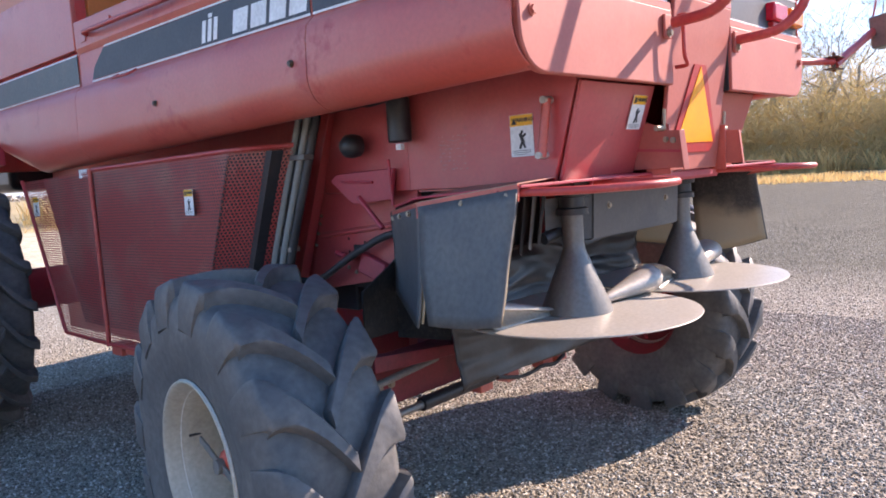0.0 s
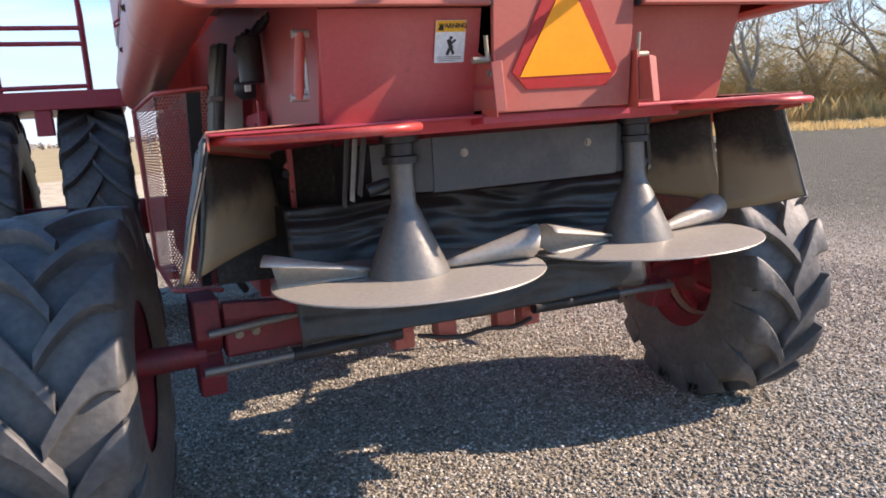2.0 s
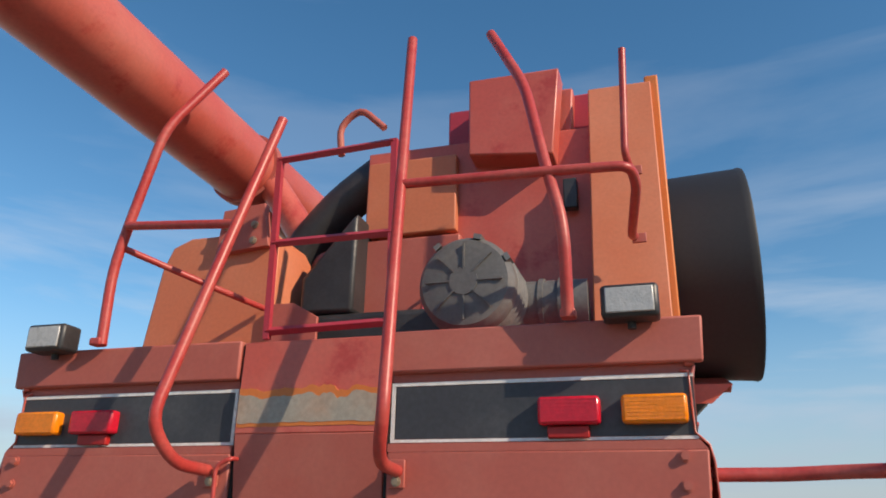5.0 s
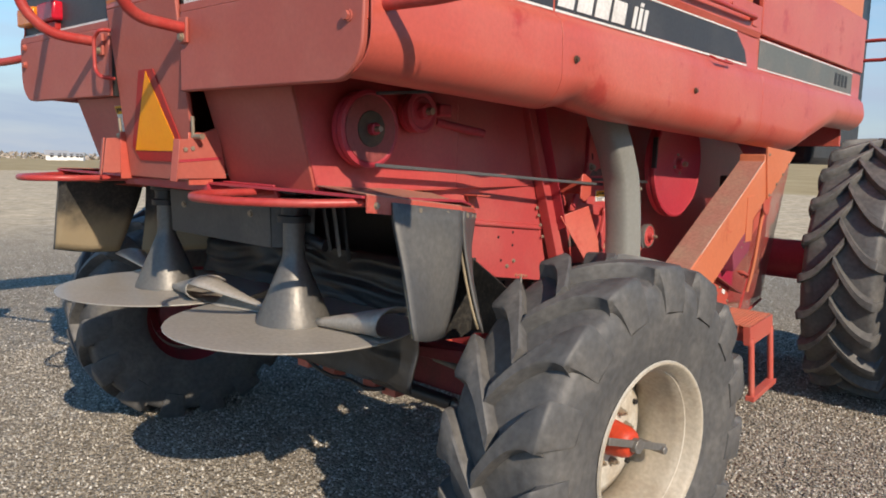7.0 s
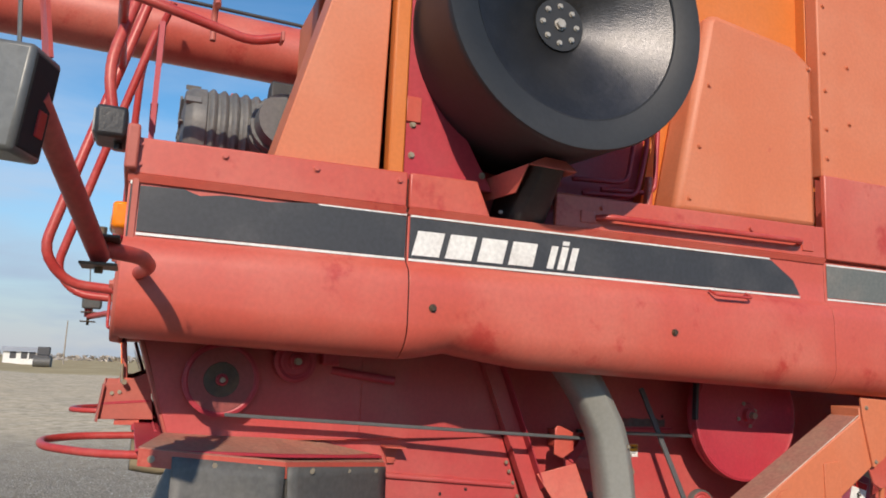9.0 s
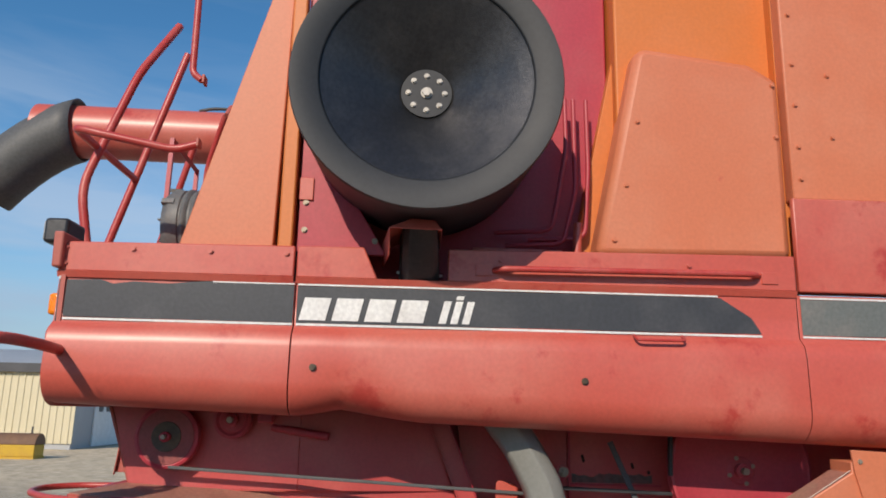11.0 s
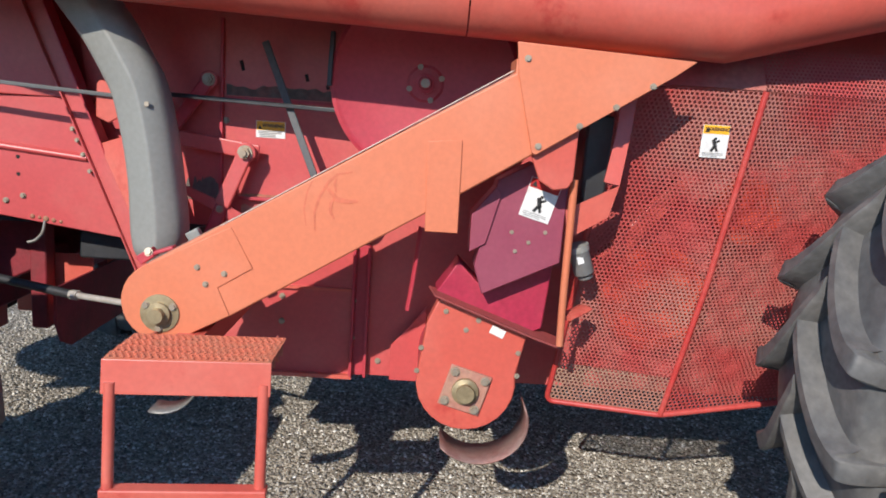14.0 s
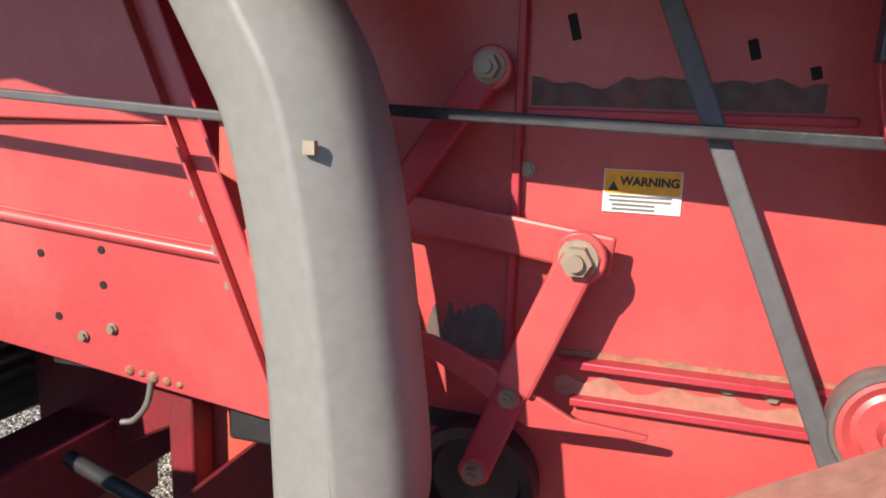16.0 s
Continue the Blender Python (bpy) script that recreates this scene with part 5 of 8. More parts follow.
# ---- rear axle ----
bm = BM()
box(bm, (-1.12, 1.0, 0.68), (1.12, 1.16, 0.87))
part("axle_beam", bm, SHADED_CASTING, combine, bevel=0.012)
for side in (1, -1):
    bm = BM()
    prism(bm, [(0.96, 0.95), (1.20, 0.95), (1.22, 0.80), (1.16, 0.53), (1.02, 0.52), (0.98, 0.62), (1.06, 0.70), (0.96, 0.78)], "x", side * 1.13, side * 1.24)
    part("kingpin_casting", bm, SHADED_CASTING, combine, bevel=0.01)
    bm = BM()
    cyl(bm, (side * 1.2, 1.08, 0.70), (side * 1.5, 1.07, 0.70), 0.055)
    part("spindle", bm, SHADED_CASTING, combine)
    bm = BM()
    cyl(bm, (side * 0.35, 0.955, 0.665), (side * 0.85, 0.955, 0.655), 0.032)
    cylinder = part("steering_cylinder", bm, BLACK, combine, "black hydraulic steering cylinder")
    bm = BM()
    cyl(bm, (side * 0.85, 0.955, 0.655), (side * 1.22, 0.96, 0.645), 0.018)
    part("rod", bm, STEEL, cylinder, "steel rod")
    bm = BM()
    cyl(bm, (side * 1.19, 0.93, 0.81), (side * 0.72, 0.97, 0.835), 0.016)
    part("tie_rod", bm, STEEL, combine, "bare steel tie rod")
    bm = BM()
    prism(bm, [(0.60, 0.88), (1.12, 0.93), (1.12, 0.86), (0.60, 0.83)], "y", 0.94, 1.0) if side > 0 else prism(bm, [(-0.60, 0.88), (-1.12, 0.93), (-1.12, 0.86), (-0.60, 0.83)], "y", 0.94, 1.0)
    part("axle_gusset", bm, SHADED_CASTING, combine, bevel=0.004)
    bolts(combine, [(side * 1.06, 0.992, 0.776), (side * 0.99, 0.992, 0.780)], (0, -1, 0), 0.014)
    bm = BM()
    prism(bm, [(0.92, 1.13), (1.34, 1.13), (1.34, 0.875), (1.22, 0.815), (1.08, 0.74), (0.92, 0.70)], "x", side * 0.28, side * 0.40)
    part("axle_support", bm, SHADED_CASTING, combine, bevel=0.01)
    bm = BM()
    # post and cross plate take the same shade-darkened red
    box(bm, (side * 0.33, 1.325, 0.62), (side * 0.41, 1.395, 1.12))
    part("support_post", bm, SHADED_CASTING, combine, bevel=0.008)
    bm = BM()
    prism(bm, [(1.34, 0.935), (1.55, 0.935), (1.55, 0.70), (1.36, 0.70), (1.34, 0.72)], "x", side * 0.31, side * 0.32)
    part("support_gusset", bm, RED, combine, bevel=0.002)
    bm = BM()
    prism(bm, [(side * x, z) for x, z in ((0.0, 0.868), (0.66, 0.868), (0.66, 0.72), (0.62, 0.64), (0.54, 0.60), (0.0, 0.60))], "y", 1.545, 1.557)
    part("cross_plate", bm, SHADED_CASTING, combine, bevel=0.002)
for x in (-0.36, -0.14, 0.18, 0.32):
    bm = BM()
    box(bm, (x, 1.02, 0.56), (x + 0.10, 1.10, 0.69))
    part("lug_plate", bm, RED, combine, bevel=0.006)
bm = BM()
tube(bm, [(-0.25, 1.0, 0.62), (-0.05, 0.98, 0.575), (0.12, 0.98, 0.60), (0.25, 0.99, 0.57), (0.36, 1.0, 0.60)], 0.011)
part("hose", bm, HOSE, combine, smooth=80)


# ---- right flank: drives and elevator ----
def pulley(c, r, width, mat, label, hub_r=0.04, rim=0.012, bolt_ring=0.0, greasy=False):
    """A sheet pulley facing +x."""
    bm = BM()
    x = c[0]
    lathe(bm, [(r - 0.02, -width), (r, -width), (r, -width * 0.6), (r - rim, -width * 0.5), (r, -width * 0.4), (r, 0.0), (r - 0.012, 0.004), (r - 0.026, -0.004), (hub_r + 0.03, -0.004), (hub_r + 0.02, 0.002), (0.0, 0.002)], c, (1, 0, 0), 56)
    p = part("pulley", bm, mat, combine, label, 30)
    bm = BM()
    lathe(bm, [(hub_r, 0.0), (hub_r, 0.03), (hub_r * 0.7, 0.034), (hub_r * 0.6, 0.03), (0, 0.03)], c, (1, 0, 0), 24)
    part("pulley_hub", bm, mat, p, smooth=30)
    if greasy:
        bm = BM()
        lathe(bm, [(r * 0.87, -0.004), (r * 0.86, 0.0035), (0.0, 0.0035)], c, (1, 0, 0), 40)
        part("pulley_face", bm, GREASE_FACE, p, "dull brown-red face", 30)
        bm = BM()
        lathe(bm, [(r * 0.48, 0.0), (r * 0.46, 0.0075), (0.0, 0.0075)], c, (1, 0, 0), 40)
        part("grease_ring", bm, GREASE, p, "dark grease round the hub", 30)
    bm = BM()
    lathe(bm, [(hub_r * 0.45, 0.02), (hub_r * 0.45, 0.055), (0, 0.055)], c, (1, 0, 0), 16)
    part("shaft_end", bm, BOLT, p, smooth=30)
    if bolt_ring:
        for k in range(4):
            a = k * math.pi / 2 + 0.35
            bm = bolt(BM(), (c[0] + 0.0, c[1] + bolt_ring * math.cos(a), c[2] + bolt_ring * math.sin(a)), (1, 0, 0), 0.0075)
            part("hub_bolt", bm, BOLT, p)
    return p


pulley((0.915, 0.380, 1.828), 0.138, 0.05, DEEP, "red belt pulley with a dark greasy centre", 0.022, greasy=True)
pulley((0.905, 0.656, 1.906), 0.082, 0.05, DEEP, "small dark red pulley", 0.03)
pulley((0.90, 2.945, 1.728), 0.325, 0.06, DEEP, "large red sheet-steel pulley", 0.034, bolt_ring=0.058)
pulley((0.86, 2.69, 1.293), 0.068, 0.03, FLANK, "small red idler pulley with a bright rim", 0.02)
bm = BM()
lathe(bm, [(0.070, -0.030), (0.0715, -0.026), (0.0715, 0.001), (0.069, 0.0055), (0.064, 0.0055), (0.064, 0.002)], (0.86, 2.69, 1.293), (1, 0, 0), 48)
part("polished_rim", bm, STEEL, combine, "belt-polished pulley rim", 40)


def strap(name, a, b, w, thick, mat, label=""):
    """A flat belt run between two points, wide across the flank's plane."""
    a, b = Vector(a), Vector(b)
    d = (b - a).normalized()
    e = d.cross(Vector((1, 0, 0))).normalized() * w / 2
    bm = BM()
    plate(bm, [a - e, b - e, b + e, a + e], thick)
    part(name, bm, mat, combine, label, None, 0.003)


strap("drive_belt", (0.905, 0.40, 1.700), (0.90, 2.02, 1.612), 0.014, 0.02, BELT, "thin grey drive belt")
strap("drive_belt", (0.905, 0.40, 1.955), (0.90, 0.70, 1.985), 0.012, 0.02, BELT)
strap("drive_belt", (0.805, 2.00, 1.637), (0.836, 2.66, 1.617), 0.016, 0.02, BLACK, "black drive belt")
strap("drive_belt", (0.792, 2.375, 1.84), (0.85, 2.635, 1.225), 0.026, 0.012, BELT, "grey drive belt")
strap("drive_belt", (0.885, 2.625, 1.88), (0.885, 2.618, 1.70), 0.016, 0.03, BLACK)
bm = BM()
cyl(bm, (0.82, 0.82, 1.875), (0.862, 1.08, 1.840), 0.018)
part("shaft_tube", bm, DEEP, combine)
bm = BM()
obox(bm, (0.87, 0.80, 1.92), (0.06, 0.07, 0.05))
part("bearing_block", bm, DEEP, combine, bevel=0.008)
bm = BM()
plate(bm, [(0.785, 1.06, 1.575), (0.86, 1.06, 1.575), (0.86, 1.15, 1.570), (0.775, 1.15, 1.570)], 0.006)
plate(bm, [(0.788, 1.07, 1.57), (0.783, 1.14, 1.57), (0.783, 1.12, 1.50), (0.788, 1.09, 1.50)], 0.006)
part("angle_clip", bm, RED, combine)
# wedge plates behind the duct
bm = BM()
plate(bm, [(0.945, 2.045, 1.03), (0.95, 2.09, 1.10), (0.875, 1.96, 1.50), (0.812, 1.795, 1.447)], 0.006)
part("wedge_cover", bm, RED, combine, bevel=0.004)
bm = BM()
prism(bm, [(1.832, 1.655), (1.842, 1.668), (1.862, 1.666), (1.925, 1.640), (1.93, 1.56), (1.87, 1.525), (1.828, 1.545)], "x", 0.897, 0.906)
prism(bm, [(1.915, 1.64), (1.93, 1.64), (1.93, 1.56), (1.915, 1.56)], "x", 0.70, 0.90)
part("belt_guard", bm, RED, combine, bevel=0.004)
# grey duct
bm = BM()
sec = [(1.76, 2.02, 0.066), (1.85, 1.925, 0.080), (1.925, 1.825, 0.080), (1.985, 1.72, 0.081), (2.024, 1.64, 0.083), (2.055, 1.50, 0.083), (2.074, 1.36, 0.083),
       (2.084, 1.24, 0.088), (2.086, 1.17, 0.087), (2.080, 1.12, 0.074), (2.072, 1.085, 0.054), (2.066, 1.07, 0.030)]
outline = [(-1.0, -0.05), (-1.0, 0.005), (-0.95, 0.030), (-0.86, 0.047), (-0.74, 0.055), (-0.3, 0.068), (0.12, 0.0815), (0.20, 0.083), (0.28, 0.080), (0.55, 0.063), (0.78, 0.047),
           (0.90, 0.030), (0.97, 0.005), (1.0, -0.03), (0.92, -0.065), (-0.9, -0.07)]
fine = []
for i in range(len(sec) - 1):
    p0, p1, p2, p3 = (Vector(sec[max(0, min(len(sec) - 1, i + k))]) for k in (-1, 0, 1, 2))
    for k in range(3):
        t = k / 3
        fine.append(tuple(0.5 * (2 * p1 + (p2 - p0) * t + (2 * p0 - 5 * p1 + 4 * p2 - p3) * t * t + (3 * p1 - p0 - 3 * p2 + p3) * t ** 3)))
sec = fine + [sec[-1]]
rings = []
for i, (y, z, w) in enumerate(sec):
    a, b = sec[max(i - 1, 0)], sec[min(i + 1, len(sec) - 1)]
    t = Vector((0, b[0] - a[0], b[1] - a[1])).normalized()
    e = Vector((0, -t.z, t.y))
    k_ = min(1.0, w / 0.075)
    rings.append([bm.verts.new(Vector((1.03 + x * k_, y, z)) + e * u * w) for u, x in outline])
for a, b in zip(rings, rings[1:]):
    for k in range(len(outline)):
        m_ = (k + 1) % len(outline)
        bm.faces.new((a[k], a[m_], b[m_], b[k]))
bm.faces.new(rings[-1]), bm.faces.new(rings[0])
duct = part("grey_duct", bm, PIPE, combine, "grey moulded plastic duct", 50)
bm = BM()
tube(bm, [(1.1085, 2.040, 1.66), (1.1095, 2.072, 1.52), (1.1095, 2.090, 1.38), (1.112, 2.102, 1.22)], 0.0016, n=6, bend=0)
part("mould_seam", bm, PIPE, duct, smooth=60)
bm = BM()
obox(bm, (1.106, 2.076, 1.600), (0.008, 0.013, 0.014))
part("duct_clip", bm, BOLT, duct)
# crank arms
def arm(a, b, w, t, mat=RED, name="crank_arm"):
    a, b = Vector(a), Vector(b)
    d = (b - a).normalized()
    e = d.cross(Vector((1, 0, 0))).normalized() * w / 2
    bm = BM()
    plate(bm, [a - e - d * w * 0.3, b - e + d * w * 0.3, b + e + d * w * 0.3, a + e - d * w * 0.3], t)
    return part(name, bm, mat, combine, smooth=None, bevel=0.006)


arm((0.733, 2.165, 1.698), (0.733, 2.02, 1.50), 0.048, 0.02, DEEP)
arm((0.735, 2.00, 1.490), (0.745, 2.335, 1.448), 0.056, 0.010, FLANK)
arm((0.772, 2.309, 1.446), (0.782, 2.235, 1.265), 0.056, 0.022, FLANK)
bm = BM()
prism(bm, [(2.075, 1.316), (2.105, 1.312), (2.213, 1.268), (2.315, 1.216), (2.42, 1.208), (2.415, 1.200), (2.252, 1.194), (2.165, 1.246), (2.08, 1.290)], "x", 0.779, 0.789)
part("link_plate", bm, FLANK, combine, bevel=0.002)
arm((0.775, 2.224, 1.238), (0.775, 2.176, 1.113), 0.048, 0.02, DEEP)
for p, r in (((0.738, 2.165, 1.698), 0.021), ((0.774, 2.309, 1.446), 0.025), ((0.795, 2.224, 1.238), 0.012), ((0.788, 2.176, 1.113), 0.015)):
    bm = BM()
    cyl(bm, p, (p[0] + r * 0.6, p[1], p[2]), r * 1.5)
    ring = part("pivot_boss", bm, FLANK, combine, bevel=0.003)
    bm = BM()
    cyl(bm, (p[0] + r * 0.6, p[1], p[2]), (p[0] + r * 0.8, p[1], p[2]), r * 1.1)
    cyl(bm, (p[0] + r * 0.8, p[1], p[2]), (p[0] + r * 1.6, p[1], p[2]), r * 0.85, n=6)
    cyl(bm, (p[0] + r * 1.6, p[1], p[2]), (p[0] + r * 2.0, p[1], p[2]), r * 0.45)
    part("pivot_nut", bm, BOLT, ring, "dull zinc nut")
# grime and dust lodged on the wall
def patch(mat, y0, y1, z0, z1, x, seed, name, label):
    """A ragged patch with a soft, uneven outline lying on the wall."""
    r_ = random.Random(seed)
    bm = BM()
    n = 26
    top = [(y0 + (y1 - y0) * i / n, z1 - (z1 - z0) * (0.15 + 0.7 * abs(noise.noise((seed, i * 0.31, 0.5)))) * (1 if 0 < i < n else 1.4)) for i in range(n + 1)]
    pts = [(y0, z0)] + top + [(y1, z0)]
    prism(bm, pts[::-1], "x", x, x + 0.0012)
    return part(name, bm, mat, combine, label, None)


patch(GRIME, 2.215, 2.60, 1.648, 1.70, 0.6958, 3, "grime_patch", "grey grime lodged above a ledge")
patch(GRIME, 2.06, 2.19, 1.255, 1.36, 0.6962, 8, "grime_patch", "grey worn patch")
patch(DUSTY_RED, 2.275, 2.645, 1.216, 1.262, 0.6968, 9, "dust_line", "dust-caked strip under a ledge")
patch(TAN_DIRT, 2.27, 2.66, 1.279, 1.292, 0.6962, 5, "dust_line", "tan dust along a ledge")
patch(TAN_DIRT, 2.30, 2.70, 1.219, 1.236, 0.6964, 6, "dust_line", "tan dust along a ledge")
bm = BM()
lathe(bm, [(0.10, 0.0), (0.10, 0.05), (0.08, 0.045), (0.07, 0.02), (0.03, 0.02), (0, 0.03)], (0.70, 2.16, 1.06), (1, 0, 0), 32)
part("idler", bm, BLACK, combine, "black idler wheel")
# ribs, ledges and slots of the separator wall
bm = BM()
box(bm, (0.695, 2.195, 1.28), (0.715, 2.207, 1.92))
part("wall_rib", bm, DEEP, combine, bevel=0.002)
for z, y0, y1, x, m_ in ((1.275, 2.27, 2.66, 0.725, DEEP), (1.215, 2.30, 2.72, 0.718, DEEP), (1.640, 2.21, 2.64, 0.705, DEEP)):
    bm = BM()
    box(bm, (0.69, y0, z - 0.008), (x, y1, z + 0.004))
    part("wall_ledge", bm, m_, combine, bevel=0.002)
for y, z, tall in ((2.271, 1.757, 0.024), (2.508, 1.728, 0.014), (2.585, 1.699, 0.004)):
    bm = BM()
    obox(bm, (0.6955, y, z), (0.003, 0.013, 0.013 + tall), Matrix.Rotation(radians(15), 3, "X"))
    part("slot", bm, SEAL, combine, "dark open slot", smooth=None, bevel=0.004)
bolts(combine, [(0.697, 2.215, 1.555), (0.697, 2.52, 1.262), (0.697, 2.58, 1.258), (0.697, 2.44, 0.90), (0.697, 2.44, 0.80), (0.697, 2.82, 0.66), (0.697, 2.72, 0.9), (0.697, 2.72, 0.75)], (1, 0, 0), 0.009)
stick = decal(combine, face_pose((0.6965, 2.380, 1.532), (1, 0, 0)), 0.108, 0.061, head=0.54, blob=False, size=0.0166)
bm = BM()
for y in (2.71, 2.765):
    box(bm, (0.695, y, 0.60), (0.735, y + 0.012, 1.12))
box(bm, (0.695, 2.71, 0.60), (0.705, 2.777, 1.12))
part("post_channel", bm, DEEP, combine, bevel=0.003)
for lo, hi in (((0.695, 2.12, 0.585), (0.72, 2.72, 0.60)), ((0.695, 2.30, 0.935), (0.712, 2.72, 0.945))):
    part("sill_flange", box(BM(), lo, hi), RED, combine)
bm = BM()
plate(bm, [(0.74, 2.87, 0.60), (0.74, 3.0, 0.60), (0.74, 3.0, 0.90), (0.74, 2.87, 0.74)], 0.008)
part("corner_plate", bm, FLANK, combine, bevel=0.002)
# slanted tie rod ahead of the wheel
bm = BM()
tube(bm, [(0.66, 1.28, 0.905), (0.755, 1.66, 0.872)], 0.017)
rod_ = part("adjusting_rod", bm, BLACK, combine, "black adjusting rod with a bright end", 60)
bm = BM()
cyl(bm, (0.752, 1.65, 0.872), (0.89, 1.95, 0.885), 0.012)
cyl(bm, (0.755, 1.66, 0.872), (0.771, 1.695, 0.8735), 0.020, n=6)
part("rod_end", bm, BRIGHT, rod_, "bright threaded end")

# elevator
def arc(cy, cz, r, a0, a1, n=14):
    return [(cy + r * math.cos(radians(a0 + (a1 - a0) * i / n)), cz + r * math.sin(radians(a0 + (a1 - a0) * i / n))) for i in range(n + 1)]


body = arc(2.20, 1.02, 0.122, 118, 302) + [(2.405, 0.99), (2.966, 1.334), (3.275, 1.53), (3.68, 1.80), (3.205, 1.80), (3.205, 1.757)]
bm = BM()
prism(bm, body, "x", 1.17, 1.326)
elevator = part("elevator_housing", bm, ORANGE, combine, "sun-bleached orange elevator housing", 30, 0.005)
bm = BM()
prism(bm, arc(2.20, 1.02, 0.121, 118, 302) + [(2.402, 0.992), (2.366, 1.076), (2.469, 1.141), (2.403, 1.262)], "x", 1.3262, 1.330)
part("tail_plate", bm, ORANGE, elevator, smooth=30, bevel=0.002)
WORN = material("pale_worn_edge", (0.62, 0.50, 0.42), 0.6, dirt=(0.5, 0.2, 0.12), dirt_amount=0.8, dirt_scale=20, bump=0)
SCRATCH = material("scuffed_paint", (0.54, 0.135, 0.068), 0.5, bump=0)


def scuff(line, w, x):
    """A rubbed streak along a line on the housing's side, thin at both ends."""
    bm = BM()
    left, right = [], []
    for k in range(len(line)):
        a, b = line[max(0, k - 1)], line[min(len(line) - 1, k + 1)]
        d = Vector((b[0] - a[0], b[1] - a[1])).normalized()
        h_ = w * (0.25 + 0.75 * math.sin(math.pi * (k + 0.5) / len(line))) / 2
        left.append(bm.verts.new((x, line[k][0] + 0.006 - d.y * h_, line[k][1] - 0.030 + d.x * h_)))
        right.append(bm.verts.new((x, line[k][0] + 0.006 + d.y * h_, line[k][1] - 0.030 - d.x * h_)))
    for k in range(len(line) - 1):
        bm.faces.new((left[k], left[k + 1], right[k + 1], right[k]))
    part("scuff_mark", bm, SCRATCH, elevator, "dull rubbed scuff mark", None)


for n_, (line, w) in enumerate((([(2.616, 1.309), (2.608, 1.359), (2.616, 1.409), (2.632, 1.446)], 0.005), ([(2.643, 1.296), (2.639, 1.352), (2.652, 1.397), (2.677, 1.443), (2.702, 1.466), (2.747, 1.476)], 0.008),
                ([(2.674, 1.425), (2.690, 1.408), (2.705, 1.393), (2.735, 1.388), (2.765, 1.391)], 0.016), ([(2.700, 1.40), (2.686, 1.38), (2.686, 1.355), (2.698, 1.335)], 0.010), ([(2.70, 1.455), (2.695, 1.435), (2.700, 1.415)], 0.006))):
    scuff(line, w, 1.3266 + 0.0004 * n_)
bm = BM()
prism(bm, [(2.966, 1.55), (3.066, 1.56), (3.07, 1.285), (2.972, 1.285)], "x", 1.3262, 1.332)
part("drop_plate", bm, ORANGE, elevator, bevel=0.002)
bm = BM()
prism(bm, [(3.203, 1.845), (3.72, 1.822), (3.66, 1.776), (3.28, 1.53), (3.268, 1.535), (3.212, 1.757)], "x", 1.3262, 1.338)
part("head_plate", bm, ORANGE, elevator, bevel=0.002)
for y, z in ((3.235, 1.80), (3.285, 1.555), (3.40, 1.62), (3.50, 1.68), (3.60, 1.745)):
    part("cover_bolt", bolt(BM(), (1.338, y, z), (1, 0, 0), 0.0075), BOLT, elevator)
for y, z in ((2.305, 1.135), (2.33, 1.085), (2.385, 1.12)):
    part("cover_bolt", bolt(BM(), (1.330, y, z), (1, 0, 0), 0.0070), BOLT, elevator)
bm = BM()
lathe(bm, [(0.058, 0.0), (0.058, 0.006), (0.035, 0.008), (0.035, 0.02), (0.022, 0.022), (0.022, 0.045), (0, 0.045)], (1.329, 2.195, 0.988), (1, 0, 0), 28)
part("bearing_flange", bm, BRASS, elevator, "brassy greasy bearing flange", 30)
for k in range(3):
    a = k * 2.094 + 0.5
    part("flange_bolt", bolt(BM(), (1.335, 2.195 + 0.046 * math.cos(a), 0.988 + 0.046 * math.sin(a)), (1, 0, 0), 0.009), BOLT, elevator)
bm = BM()
obox(bm, (1.25, 2.13, 1.145), (0.05, 0.05, 0.03), Matrix.Rotation(radians(35), 3, "X"))
obox(bm, (1.25, 2.18, 1.165), (0.04, 0.07, 0.012), Matrix.Rotation(radians(20), 3, "X"))
part("chain_tensioner", bm, DEEP, elevator, bevel=0.004)
bm = BM()
obox(bm, (1.11, 2.23, 1.19), (0.035, 0.045, 0.04), Matrix.Rotation(radians(30), 3, "X"))
part("grey_connector", bm, PIPE, combine, "small grey plastic connector", bevel=0.006)
bm = BM()
tube(bm, [(1.325, 2.37, 1.262), (1.325, 2.80, 1.522), (1.325, 3.20, 1.765)], 0.0022, n=6, bend=0)
part("worn_edge", bm, WORN, elevator, "pale worn edge", 60)
bm = BM()
plate(bm, [(1.173, 2.16, 1.1415), (1.322, 2.16, 1.1415), (1.322, 3.20, 1.7575), (1.173, 3.20, 1.7575)], 0.003)
part("dusty_top", bm, DUSTY_RED, elevator, "dusty top face", None)
part("chain_bolt", bolt(BM(), (1.27, 2.14, 1.16), (1, 0, 0.3), 0.010), BOLT, elevator)
bm = BM()
prism(bm, [(3.27, 1.53), (3.405, 1.613), (3.402, 1.462), (3.388, 1.436), (3.345, 1.428), (3.30, 1.455)], "x", 1.30, 1.312)
part("lobe_plate", bm, RED, combine, bevel=0.004)
bm = BM()
tube(bm, [(1.265, 3.415, 1.46), (1.235, 3.42, 1.1), (1.20, 3.43, 0.92)], 0.012)
part("support_rod", bm, ORANGE, combine, smooth=60)
bm = BM()
tube(bm, [(1.15, 2.96, 1.27), (1.12, 2.945, 1.1), (1.10, 2.93, 0.98)], 0.009, flat=0.5)
part("hanger_strap", bm, DEEP, combine, smooth=60)
bm = BM()
